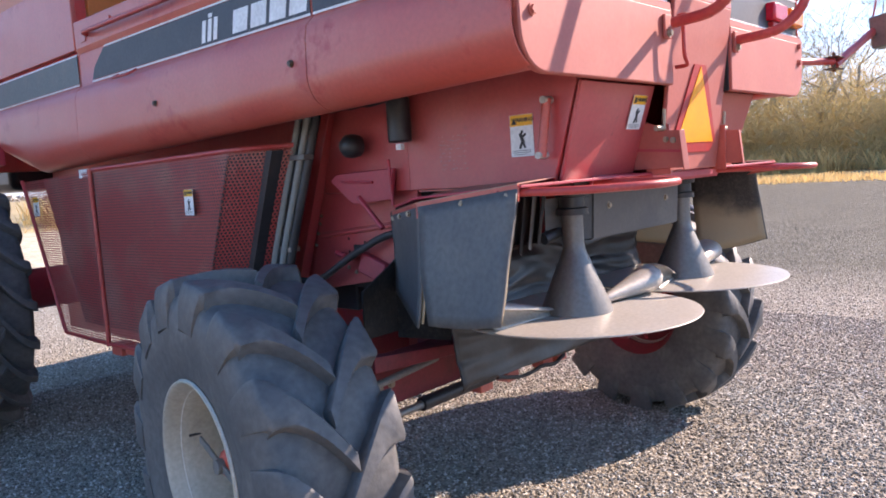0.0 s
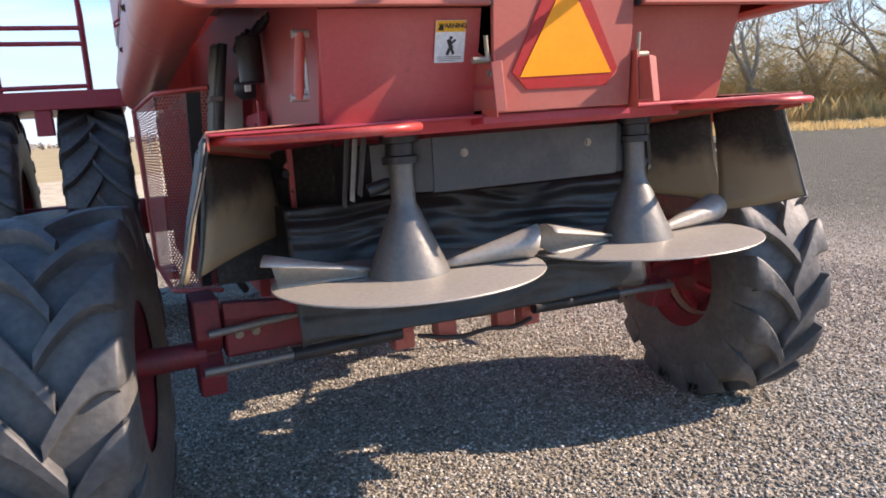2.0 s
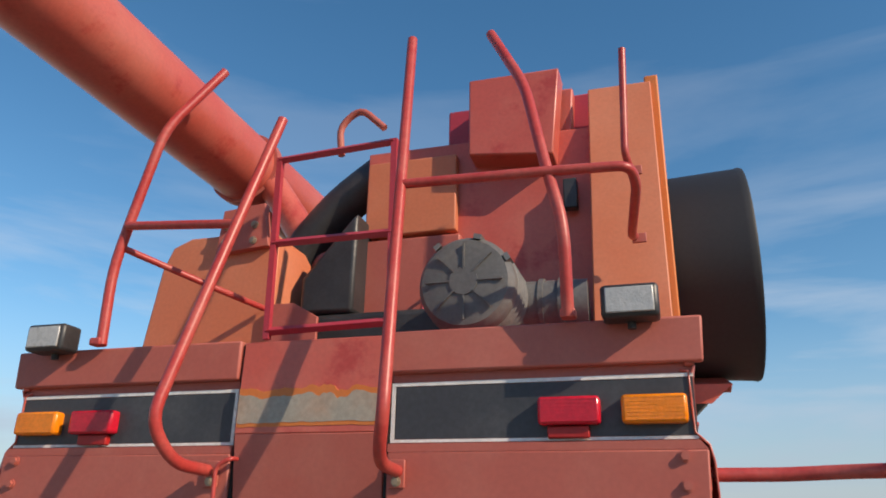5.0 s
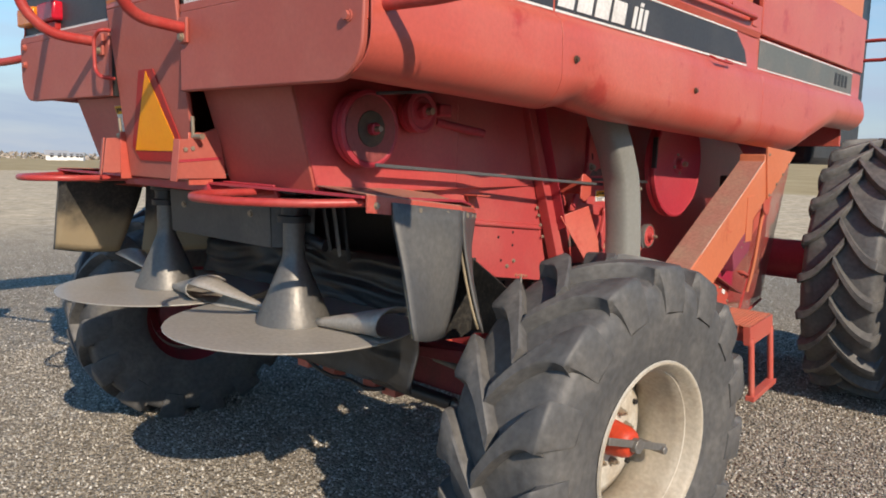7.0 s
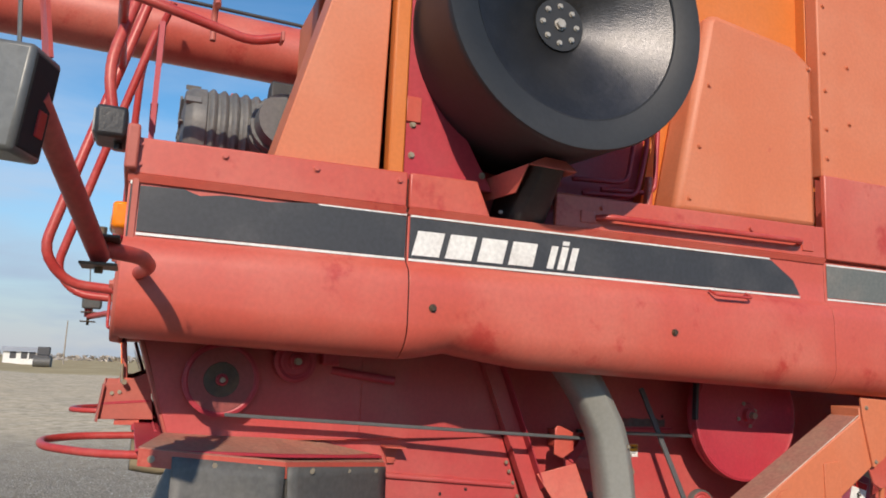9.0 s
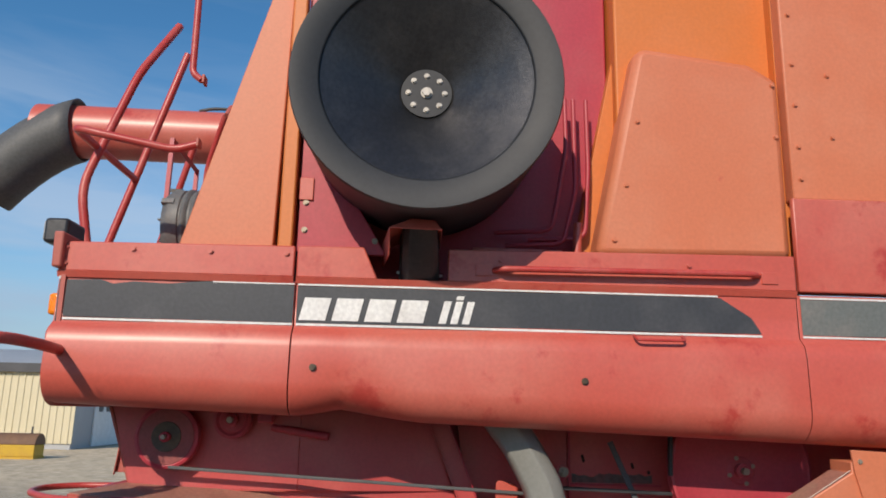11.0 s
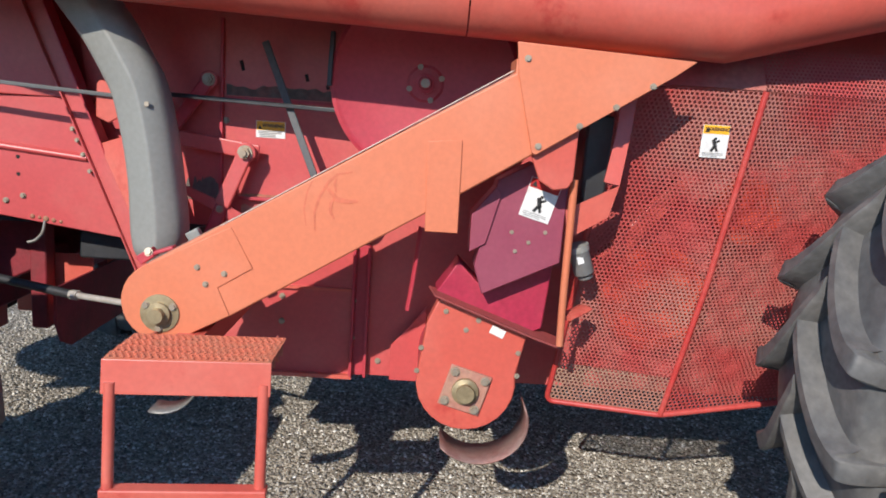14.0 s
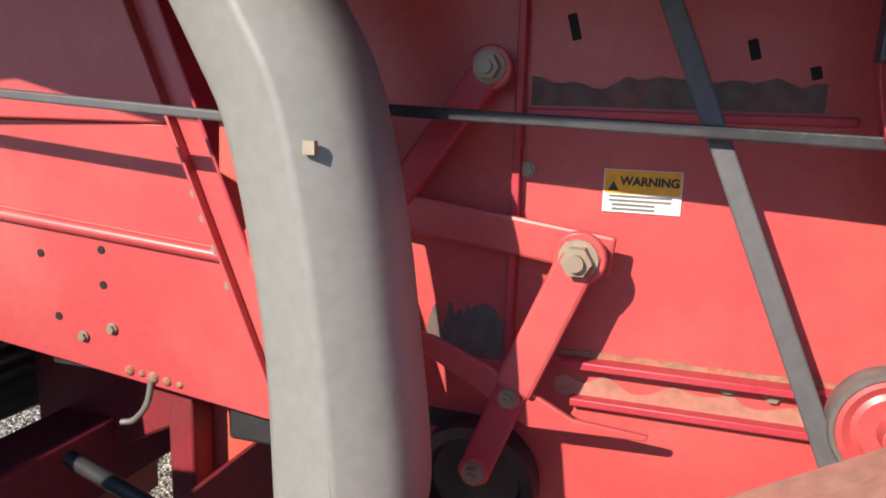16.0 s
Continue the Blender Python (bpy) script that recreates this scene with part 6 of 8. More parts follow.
prism(bm, [(3.19, 1.44), (3.295, 1.50), (3.41, 1.46), (3.405, 1.19), (3.165, 1.074), (3.135, 1.165)], "x", 1.10, 1.205)
purple = part("chute_cover", bm, PURPLE, combine, "faded plum sheet-metal cover", bevel=0.004)
bm = BM()
prism(bm, [(3.115, 1.33), (3.185, 1.42), (3.205, 1.40), (3.165, 1.24), (3.115, 1.21)], "x", 1.12, 1.215)
part("cover_flange", bm, PURPLE, purple, bevel=0.003)
for y, z in ((3.30, 1.25), (3.245, 1.28), (3.35, 1.285), (3.26, 1.22)):
    part("rivet", bolt(BM(), (1.205, y, z), (1, 0, 0), 0.0050), BOLT, purple)
decal(combine, face_pose((1.2075, 3.325, 1.385), (1, 0, 0), (0, 0.28, 1)), 0.098, 0.125, head=0.24, words="", head_mat=SMV_R)
bm = BM()
prism(bm, [(3.02, 1.05), (3.09, 1.16), (3.17, 1.08), (3.40, 1.18), (3.38, 0.95), (3.33, 0.925)], "x", 0.98, 1.12)
part("chute_body", bm, material("magenta_faded_paint", (0.36, 0.022, 0.055), 0.45, dirt=(0.42, 0.06, 0.08), dirt_amount=0.5, bump=0.002), combine, "magenta-red sheet chute", bevel=0.004)
bm = BM()
plate(bm, [(1.10, 3.00, 1.07), (1.17, 3.02, 1.055), (1.17, 3.34, 0.935), (1.17, 3.45, 0.90), (1.08, 3.45, 0.91)], 0.006)
part("chute_lip", bm, GREASE_FACE, combine)
plate_pts = arc(3.142, 0.745, 0.168, 172, 372) + [(3.335, 0.925), (3.04, 1.045), (3.00, 0.95)]
bm = BM()
prism(bm, plate_pts, "x", 1.06, 1.122)
end = part("auger_end_plate", bm, RED, combine, "rounded red auger end plate", 30, 0.005)
bm = BM()
obox(bm, (1.127, 3.14, 0.722), (0.012, 0.145, 0.145), Matrix.Rotation(radians(-16), 3, "X"))
part("bearing_plate", bm, DUSTY_RED, end, bevel=0.003)
bm = BM()
lathe(bm, [(0.045, 0), (0.045, 0.015), (0.03, 0.02), (0.03, 0.04), (0, 0.04)], (1.133, 3.14, 0.722), (1, 0, 0), 24)
part("bearing", bm, BRASS, end, smooth=30)
for k in range(4):
    a = radians(29 + 90 * k)
    part("bearing_bolt", bolt(BM(), (1.133, 3.14 + 0.075 * math.cos(a), 0.722 + 0.075 * math.sin(a)), (1, 0, 0), 0.012), BOLT, end)
for y, z in ((3.06, 0.99), (3.17, 0.965), (3.13, 0.93), (3.31, 0.86), (3.312, 0.78), (2.985, 0.86), (2.975, 0.78)):
    part("rim_bolt", bolt(BM(), (1.122, y, z), (1, 0, 0), 0.0068), BOLT, end)
bm = BM()
obox(bm, (1.1245, 3.235, 0.93), (0.002, 0.05, 0.028), Matrix.Rotation(radians(-24), 3, "X"))
part("label_plate", bm, WHITE, end, "small white label", None)
bm = BM()
cyl(bm, (0.70, 3.142, 0.745), (1.06, 3.142, 0.745), 0.165, n=32)
part("auger_trough", bm, DEEP, combine)
bm = BM()
rows = []
for i in range(15):
    a = radians(25 - 165 * i / 14)
    rows.append([bm.verts.new((x, 3.20 + 0.17 * math.cos(a), 0.60 + 0.17 * math.sin(a) * 0.9)) for x in (0.95, 1.11)])
for p, q in zip(rows, rows[1:]):
    bm.faces.new((p[0], p[1], q[1], q[0]))
ob = part("hinged_band", bm, material("rusty_red_steel", (0.22, 0.10, 0.085), 0.5, metal=0.3, dirt=(0.35, 0.3, 0.26), dirt_amount=0.7, dirt_scale=5, bump=0.002), combine, "curved worn steel cover hanging open", 60)
ob.modifiers.new("sheet", "SOLIDIFY").thickness = 0.006
bm = BM()
rows = []
for i in range(9):
    a = radians(-20 - 85 * i / 8)
    rows.append([bm.verts.new((x, 2.16 + 0.13 * math.cos(a), 0.76 + 0.13 * math.sin(a))) for x in (1.15, 1.25)])
for p, q in zip(rows, rows[1:]):
    bm.faces.new((p[0], p[1], q[1], q[0]))
ob = part("hinged_cover", bm, STEEL, combine, "small curved worn steel door hanging open", 60)
ob.modifiers.new("sheet", "SOLIDIFY").thickness = 0.005
bm = BM()
plate(bm, [(1.20, 3.408, 1.36), (1.20, 3.422, 1.267), (1.20, 3.544, 1.345), (1.20, 3.57, 1.446)], 0.006)
plate(bm, [(1.20, 3.52, 1.455), (1.20, 3.57, 1.446), (1.16, 3.60, 1.62), (1.12, 3.62, 1.76), (1.12, 3.57, 1.76), (1.17, 3.55, 1.60)], 0.006)
part("bent_strap", bm, RED, combine, smooth=60)
bm = BM()
tube(bm, [(1.19, 3.44, 1.01), (1.12, 3.52, 1.03)], 0.03, flat=0.3)
part("strap_stub", bm, RED, combine)
bm = BM()
cyl(bm, (1.13, 3.475, 1.225), (1.12, 3.505, 1.145), 0.033, n=24)
cyl(bm, (1.119, 3.507, 1.142), (1.117, 3.512, 1.128), 0.024, n=20)
can = part("sensor_cup", bm, CLEANER, combine, "dark plastic sensor cup with a pale label", 40, 0.004)
bm = BM()
cyl(bm, (1.131, 3.470, 1.24), (1.129, 3.476, 1.222), 0.037, n=24)
part("cup_cap", bm, PIPE, can)
bm = BM()
obox(bm, (1.159, 3.480, 1.195), (0.003, 0.020, 0.024), Matrix.Rotation(radians(20), 3, "X"))
part("cup_label", bm, WHITE, can, "pale label", None)
bm = BM()
prism(bm, [(3.47, 1.66), (3.56, 1.66), (3.55, 1.36), (3.47, 1.33)], "x", 0.95, 1.1)
part("gear_case", bm, BLACK, combine, bevel=0.01)


# ---- perforated guards ----
def perforated(bm, a, b, c, d, pitch, hole=0.335):
    """A flat sheet pierced by rows of round holes; a, b along the top, d, c along the foot."""
    a, b, c, d = (Vector(v) for v in (a, b, c, d))
    w = ((b - a).length + (c - d).length) / 2
    h = ((d - a).length + (c - b).length) / 2
    nu, nv = max(2, int(w / pitch)), max(2, int(h / (pitch * 0.866)))

    def at(u, v):
        return (a * (1 - u) + b * u) * (1 - v) + (d * (1 - u) + c * u) * v
    k6 = [(math.cos(math.pi / 6 + k * math.pi / 3), math.sin(math.pi / 6 + k * math.pi / 3)) for k in range(6)]
    for j in range(nv):
        for i in range(nu):
            cu, cv = (i + 0.5 + (0.5 if j % 2 else 0.0)) / (nu + 0.5), (j + 0.5) / nv
            outer = [bm.verts.new(at(min(1, max(0, cu + x * 0.5774 / (nu + 0.5))), min(1, max(0, cv + y * 0.6667 / nv)))) for x, y in k6]
            inner = [bm.verts.new(at(cu + x * hole / (nu + 0.5), cv + y * hole * 1.155 / nv)) for x, y in k6]
            for k in range(6):
                m_ = (k + 1) % 6
                bm.faces.new((outer[k], outer[m_], inner[m_], inner[k]))


def guard(corners, pitch, label, skin=None):
    bm = BM()
    perforated(bm, *corners, pitch)
    return obj("perforated_guard", bm, skin or GUARD, combine, label, None)


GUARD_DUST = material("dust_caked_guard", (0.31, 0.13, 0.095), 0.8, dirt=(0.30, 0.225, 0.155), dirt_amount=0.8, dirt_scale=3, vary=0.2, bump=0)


A, B, C, D = (1.10, 3.56, 1.765), (1.13, 4.02, 1.765), (0.985, 3.86, 0.615), (0.90, 3.46, 0.615)
E_, F_ = (1.05, 4.55, 1.765), (0.95, 4.45, 0.70)
D_up, C_up = (0.928, 3.474, 0.775), (1.008, 3.884, 0.765)
guard((A, B, C_up, D_up), 0.0150, "red perforated sheet guard")
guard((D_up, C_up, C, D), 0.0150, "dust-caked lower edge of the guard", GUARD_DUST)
guard((B, E_, F_, C), 0.0150, "red perforated sheet guard")
bm = BM()
tube(bm, [B, (1.05, 3.94, 1.1), C], 0.011)
tube(bm, [A, (1.0, 3.51, 1.1), D, C, F_], 0.010, bend=0.03)
part("guard_frame", bm, TUBE_RED, combine, smooth=60)
bm = BM()
plate(bm, [(1.03, 3.50, 1.88), (1.06, 4.02, 1.88), (1.125, 4.02, 1.765), (1.095, 3.55, 1.765)], 0.006)
part("guard_header", bm, GUARD, combine)
guard(((1.06, 4.02, 1.90), (0.98, 4.58, 1.92), E_, B), 0.0150, "red perforated sheet guard")
decal(combine, face_pose((1.106, 3.885, 1.60), (1.0, -0.05, -0.12)), 0.085, 0.105)
bm = BM()
lathe(bm, [(0.2, 0), (0.2, 0.05), (0.17, 0.05), (0.15, 0.02), (0.05, 0.02), (0.04, 0.06), (0, 0.06)], (0.75, 3.85, 1.0), (1, 0, 0), 32)
part("guarded_sprocket", bm, RIM_RED, combine, "bright red sprocket behind the guard")
bm = BM()
lathe(bm, [(0.12, 0), (0.12, 0.05), (0.1, 0.05), (0.05, 0.02), (0, 0.02)], (0.78, 4.15, 1.35), (1, 0, 0), 32)
part("guarded_sprocket", bm, RIM_RED, combine, "bright red sprocket behind the guard")
bm = BM()
obox(bm, (0.78, 3.75, 1.25), (0.06, 0.5, 0.07), Matrix.Rotation(radians(50), 3, "X"))
part("guarded_arm", bm, RED, combine, bevel=0.01)

# left guards
L1, L2, L3, L4 = (-1.285, 3.04, 1.815), (-1.235, 1.69, 1.83), (-1.24, 2.13, 0.80), (-1.27, 3.08, 0.80)
guard((L1, L2, L3, L4), 0.0185, "red perforated sheet guard")
guard((L2, (-1.0, 1.52, 1.83), (-1.0, 1.95, 0.80), L3), 0.0185, "red perforated sheet guard")
guard(((-1.235, 4.30, 1.79), (-1.285, 3.09, 1.81), (-1.27, 3.12, 0.80), (-1.25, 3.80, 0.80)), 0.0185, "red perforated sheet guard")
bm = BM()
tube(bm, [(-1.29, 3.065, 1.82), (-1.275, 3.10, 0.78)], 0.014)
tube(bm, [(-1.235, 4.30, 1.80), (-1.25, 3.80, 0.79), (-1.27, 3.1, 0.79), (-1.24, 2.13, 0.79), (-1.0, 1.95, 0.79)], 0.013, bend=0.03)
tube(bm, [L1, L2, (-1.0, 1.52, 1.84)], 0.012, bend=0.05)
part("guard_frame", bm, TUBE_RED, combine, smooth=60)
# added black body in place of the shaded space behind the holes
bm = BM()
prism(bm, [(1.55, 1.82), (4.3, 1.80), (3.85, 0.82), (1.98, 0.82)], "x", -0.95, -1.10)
part("dark_guard_backing", bm, BLACK, combine)
bm = BM()
box(bm, (-1.25, 3.0, 0.72), (-1.16, 3.13, 0.79))
box(bm, (-1.25, 2.8, 0.74), (-1.16, 2.95, 0.79))
part("guard_foot", bm, RED, combine, bevel=0.004)
decal(combine, face_pose((-1.268, 2.03, 1.605), (-1, 0.02, 0.02)), 0.085, 0.125)
decal(combine, face_pose((-1.277, 3.98, 1.62), (-1, -0.03, 0.0)), 0.085, 0.125)
bm = BM()
obox(bm, (-1.275, 3.18, 1.80), (0.01, 0.12, 0.05))
part("clip_plate", bm, WHITE, combine, "pale clip plate")

# ---- left flank: filter, hoses, valves ----
bm = BM()
cyl(bm, (-0.90, 0.922, 1.99), (-0.90, 0.922, 1.805), 0.05, n=28)
filt = part("oil_filter", bm, BLACK, combine, "black canister filter with a white tag", 40, 0.008)
bm = BM()
obox(bm, (-0.925, 0.90, 1.785), (0.02, 0.03, 0.025))
part("tag", bm, WHITE, filt, "white tag", None)
bm = BM()
lathe(bm, [(0.0, 0.09), (0.03, 0.085), (0.052, 0.06), (0.055, 0.03), (0.05, 0.0)], (-0.835, 1.265, 1.813), (-1, 0, 0), 28)
part("breather", bm, BLACK, combine, "black round breather cap", 60)
bm = BM()
prism(bm, [(1.02, 1.70), (1.40, 1.69), (1.45, 1.66), (1.30, 1.55), (1.05, 1.565)], "x", -0.835, -0.86)
part("valve_plate", bm, DEEP, combine, bevel=0.003)
bm = BM()
tube(bm, [(-0.865, 1.04, 1.74), (-0.865, 1.03, 1.54)], 0.008)
tube(bm, [(-0.865, 1.25, 1.58), (-0.87, 1.10, 1.44)], 0.012)
tube(bm, [(-0.865, 1.36, 1.655), (-0.865, 1.15, 1.645)], 0.006)
part("linkage", bm, DEEP, combine, smooth=60)
for k, (dx, dy) in enumerate(((0, 0), (0.025, 0.03), (0.0, 0.065), (0.03, 0.09))):
    bm = BM()
    tube(bm, [(-0.93 - dx, 1.40 + dy, 2.02), (-0.965 - dx, 1.47 + dy, 1.75), (-0.99 - dx, 1.62 + dy, 1.33), (-1.0 - dx, 1.72 + dy, 1.0), (-0.9, 1.8 + dy, 0.8)], 0.016 if k % 2 else 0.021, bend=0.12)
    part("hydraulic_line", bm, PIPE if k % 2 else HOSE, combine, "dusty hydraulic line", 60)
for z, y in ((1.78, 1.48), (1.35, 1.64)):
    bm = BM()
    obox(bm, (-0.98, y + 0.03, z), (0.06, 0.14, 0.025))
    part("line_clamp", bm, STEEL, combine, bevel=0.004)
bm = BM()
tube(bm, [(-0.80, 0.95, 1.43), (-0.825, 1.14, 1.405), (-0.835, 1.40, 1.29), (-0.85, 1.58, 1.185), (-0.90, 1.72, 1.175), (-0.96, 1.76, 1.28), (-0.97, 1.70, 1.40)], 0.017, bend=0.08)
part("bent_hose", bm, HOSE, combine, "black rubber hose", 80)
bm = BM()
obox(bm, (-0.785, 1.27, 1.245), (0.04, 0.17, 0.10), Matrix.Rotation(radians(20), 3, "X"))
obox(bm, (-0.795, 1.40, 1.30), (0.04, 0.13, 0.03), Matrix.Rotation(radians(-15), 3, "X"))
cyl(bm, (-0.80, 1.46, 1.30), (-0.80, 1.52, 1.315), 0.014, n=10)
part("valve_block", bm, DEEP, combine, bevel=0.008)
bm = BM()
obox(bm, (-0.783, 1.11, 1.475), (0.02, 0.03, 0.06))
obox(bm, (-0.769, 1.39, 1.335), (0.01, 0.05, 0.03))
part("dark_slot", bm, SEAL, combine)
bm = BM()
for i in range(3):
    tube(bm, [(-0.84, 1.45 - i * 0.1, 2.05), (-0.88, 1.40 - i * 0.12, 1.98), (-0.86, 1.2 - i * 0.1, 2.0), (-0.83, 1.0 - i * 0.1, 2.05)], 0.014, bend=0.05)
part("fuel_hose", bm, HOSE, combine, smooth=80)
bm = BM()
cyl(bm, (-0.865, 0.205, 1.905), (-0.885, 0.225, 1.70), 0.017)
rod2 = part("prop_rod", bm, RED, combine)
for p in ((-0.868, 0.205, 1.90), (-0.885, 0.225, 1.705)):
    bm = BM()
    cyl(bm, (p[0] + 0.03, p[1], p[2]), (p[0] - 0.025, p[1], p[2]), 0.013)
    part("rod_bolt", bm, BRIGHT, rod2)
decal(combine, face_pose((-0.832, 0.345, 1.785), (-1, 0, 0)), 0.105, 0.155)


# ---- top of the machine, right tower and fan ----
bm = BM()
prism(bm, [(0.45, 2.60), (0.845, 2.60), (0.87, 4.05), (0.84, 4.05)], "x", 0.90, 1.20)
part("radiator_tower", bm, ORANGE, combine, "sun-bleached orange sheet tower", bevel=0.006)
bm = BM()
box(bm, (1.17, 0.868, 2.61), (1.235, 0.93, 4.1))
part("corner_post", bm, AMBER_PAINT, combine, bevel=0.008)
bm = BM()
prism(bm, [(0.94, 2.60), (1.32, 2.60), (1.14, 2.90), (1.02, 3.15), (1.00, 4.1), (0.94, 4.1)], "x", 1.16, 1.19)
part("shroud_plate", bm, DEEP, combine, bevel=0.004)
bolts(combine, [(1.24, y, z) for y, z in ((0.97, 2.70), (0.97, 2.82), (1.27, 2.66), (0.97, 3.3), (0.975, 3.5), (1.1, 2.93))], (1, 0, 0), 0.010)
bm = BM()
box(bm, (1.19, 0.94, 2.83), (1.2, 1.0, 2.93))
part("hinge_leaf", bm, RED, combine, bevel=0.003)
bm = BM()
box(bm, (0.2, 0.95, 2.45), (1.0, 2.35, 4.1))
part("cooling_box", bm, DEEP, combine, bevel=0.01)
FY, FZ, FX = 1.468, 3.237, 1.585
bm = BM()
lathe(bm, [(0.50, -0.62), (0.515, -0.45), (0.535, -0.03), (0.54, 0.0), (0.535, 0.012), (0.43, 0.004), (0.42, -0.005)], (FX, FY, FZ), (1, 0, 0), 72)
drum = part("fan_drum", bm, DRUM, combine, "black rotary air screen drum", 40)
drum.modifiers.new("sheet", "SOLIDIFY").thickness = 0.006
bm = BM()
lathe(bm, [(0.425, -0.006), (0.40, -0.02), (0.10, -0.17), (0.095, -0.175), (0.0, -0.175)], (FX, FY, FZ), (1, 0, 0), 72)
part("screen_cone", bm, SCREEN, drum, "dished perforated metal screen", 30)
bm = BM()
lathe(bm, [(0.105, -0.172), (0.105, -0.158), (0.0, -0.158)], (FX, FY, FZ), (1, 0, 0), 32)
part("hub_plate", bm, DRUM, drum, smooth=30)
for k in range(8):
    a = k * math.pi / 4
    part("hub_bolt", bolt(BM(), (FX - 0.158, FY + 0.075 * math.cos(a), FZ + 0.075 * math.sin(a)), (1, 0, 0), 0.009), BRIGHT, drum)
part("hub_bolt", bolt(BM(), (FX - 0.158, FY, FZ), (1, 0, 0), 0.018), BRIGHT, drum)
# chaff duct under the fan
bm = BM()
top_, foot_ = [(1.20, 1.375, 2.70), (1.44, 1.39, 2.68), (1.47, 1.42, 2.675), (1.47, 1.50, 2.672), (1.44, 1.53, 2.675), (1.20, 1.53, 2.70)], [(1.02, 1.375, 2.43), (1.18, 1.375, 2.43), (1.225, 1.41, 2.43), (1.225, 1.52, 2.43), (1.19, 1.553, 2.43), (1.02, 1.553, 2.43)]
a_, b_ = [bm.verts.new(p) for p in top_], [bm.verts.new(p) for p in foot_]
for k in range(6):
    bm.faces.new((a_[k], a_[(k + 1) % 6], b_[(k + 1) % 6], b_[k]))
bm.faces.new(a_), bm.faces.new(b_)
bmesh.ops.recalc_face_normals(bm, faces=bm.faces)
duct2 = part("chaff_duct", bm, BLACK_RUBBER, combine, "black duct under the screen", 40, 0.006)
bm = BM()
f1, f2, t1, t2 = (1.50, 1.335, 2.660), (1.505, 1.545, 2.655), (1.47, 1.423, 2.706), (1.47, 1.515, 2.700)
plate(bm, [f1, f2, t2, t1], 0.005)
plate(bm, [f1, t1, (1.06, 1.42, 2.715), (1.06, 1.29, 2.66)], 0.005)
plate(bm, [t1, t2, (1.06, 1.53, 2.712), (1.06, 1.42, 2.715)], 0.005)
plate(bm, [f2, (1.06, 1.555, 2.67), (1.06, 1.53, 2.712), t2], 0.005)
plate(bm, [f1, (1.10, 1.29, 2.66), (1.10, 1.30, 2.57), (1.40, 1.335, 2.57)], 0.005)
part("duct_hood", bm, RED, duct2, "red folded hood", None, 0.002)
bm = BM()
tube(bm, [(1.20, 1.372, 2.535), (1.236, 1.41, 2.525), (1.238, 1.52, 2.518), (1.205, 1.555, 2.525)], 0.012, flat=0.6)
part("torn_seal", bm, WHITE, duct2, "torn pale seal", 60)
bm = BM()
box(bm, (1.0, 1.25, 2.40), (1.24, 1.60, 2.415))
part("duct_floor", bm, SEAL, combine)
# plumbing behind the fan
bm = BM()
for k, (y0, y1) in enumerate(((2.10, 2.16), (2.20, 2.22), (2.05, 2.12))):
    tube(bm, [(1.06, y0 - 0.25, 2.70 + k * 0.03), (1.12, y0, 2.70 + k * 0.03), (1.12, y1, 2.95 + 0.1 * k), (1.10, y1, 3.4)], 0.011, bend=0.05)
part("cooler_pipe", bm, DEEP, combine, smooth=60)
bm = BM()
box(bm, (1.0, 1.70, 2.64), (1.10, 2.10, 2.68))
cyl(bm, (1.12, 2.16, 2.62), (1.12, 2.17, 2.80), 0.02)
part("pipe_bracket", bm, RED, combine, bevel=0.004)

# grain tank sheets
bm = BM()
prism(bm, [(2.22, 2.63), (3.085, 2.64), (3.085, 3.48), (2.95, 3.56), (2.45, 3.62), (2.42, 3.58)], "x", 1.05, 1.235)
part("tank_side_cover", bm, ORANGE, combine, "sun-bleached orange bulging cover", 40, 0.035)
bm = BM()
prism(bm, [(2.15, 2.62), (2.26, 2.62), (2.46, 3.62), (2.36, 3.62)], "x", 0.98, 1.06)
part("cover_return", bm, AMBER_PAINT, combine, bevel=0.004)
bolts(combine, [(1.236, y, z) for y, z in ((2.30, 2.70), (2.36, 2.95), (2.42, 3.25), (3.05, 3.2), (3.05, 3.45))], (1, 0, 0), 0.009, ORANGE)
bm = BM()
box(bm, (0.2, 2.36, 2.5), (1.12, 3.12, 4.2))
part("tank_rear_wall", bm, AMBER_PAINT, combine, "orange bleached tank wall", bevel=0.01)
for side in (1, -1):
    bm = BM()
    box(bm, (side * 1.18, 3.10, 2.905), (side * 1.255, 5.35, 4.12))
    part("tank_wall", bm, ORANGE, combine, "sun-bleached orange tank wall", bevel=0.008)
    bolts(combine, [(side * 1.256, 3.14, z) for z in (3.0, 3.15, 3.35, 3.55, 3.8)] + [(side * 1.256, 3.3, 3.5), (side * 1.256, 3.3, 3.2)], (side, 0, 0), 0.009, ORANGE)
    bm = BM()
    prism(bm, [(3.13, 4.12), (5.35, 4.12), (5.35, 4.5), (3.30, 4.5)], "x", side * 1.20, side * 1.23)
    part("tank_extension", bm, BLACK_RUBBER, combine, "black tank extension")
bm = BM()
box(bm, (-1.18, 3.10, 2.5), (1.18, 3.14, 4.12))
part("tank_wall", bm, AMBER_PAINT, combine, bevel=0.006)
bm = BM()
box(bm, (-1.18, 5.31, 1.9), (1.18, 5.35, 4.12))
part("tank_wall", bm, RED, combine, bevel=0.006)
bm = BM()
box(bm, (-0.95, 5.4, 1.75), (0.95, 6.9, 3.75))
part("cab", bm, BLACK, combine, "dark cab behind the tank", bevel=0.06)
bm = BM()
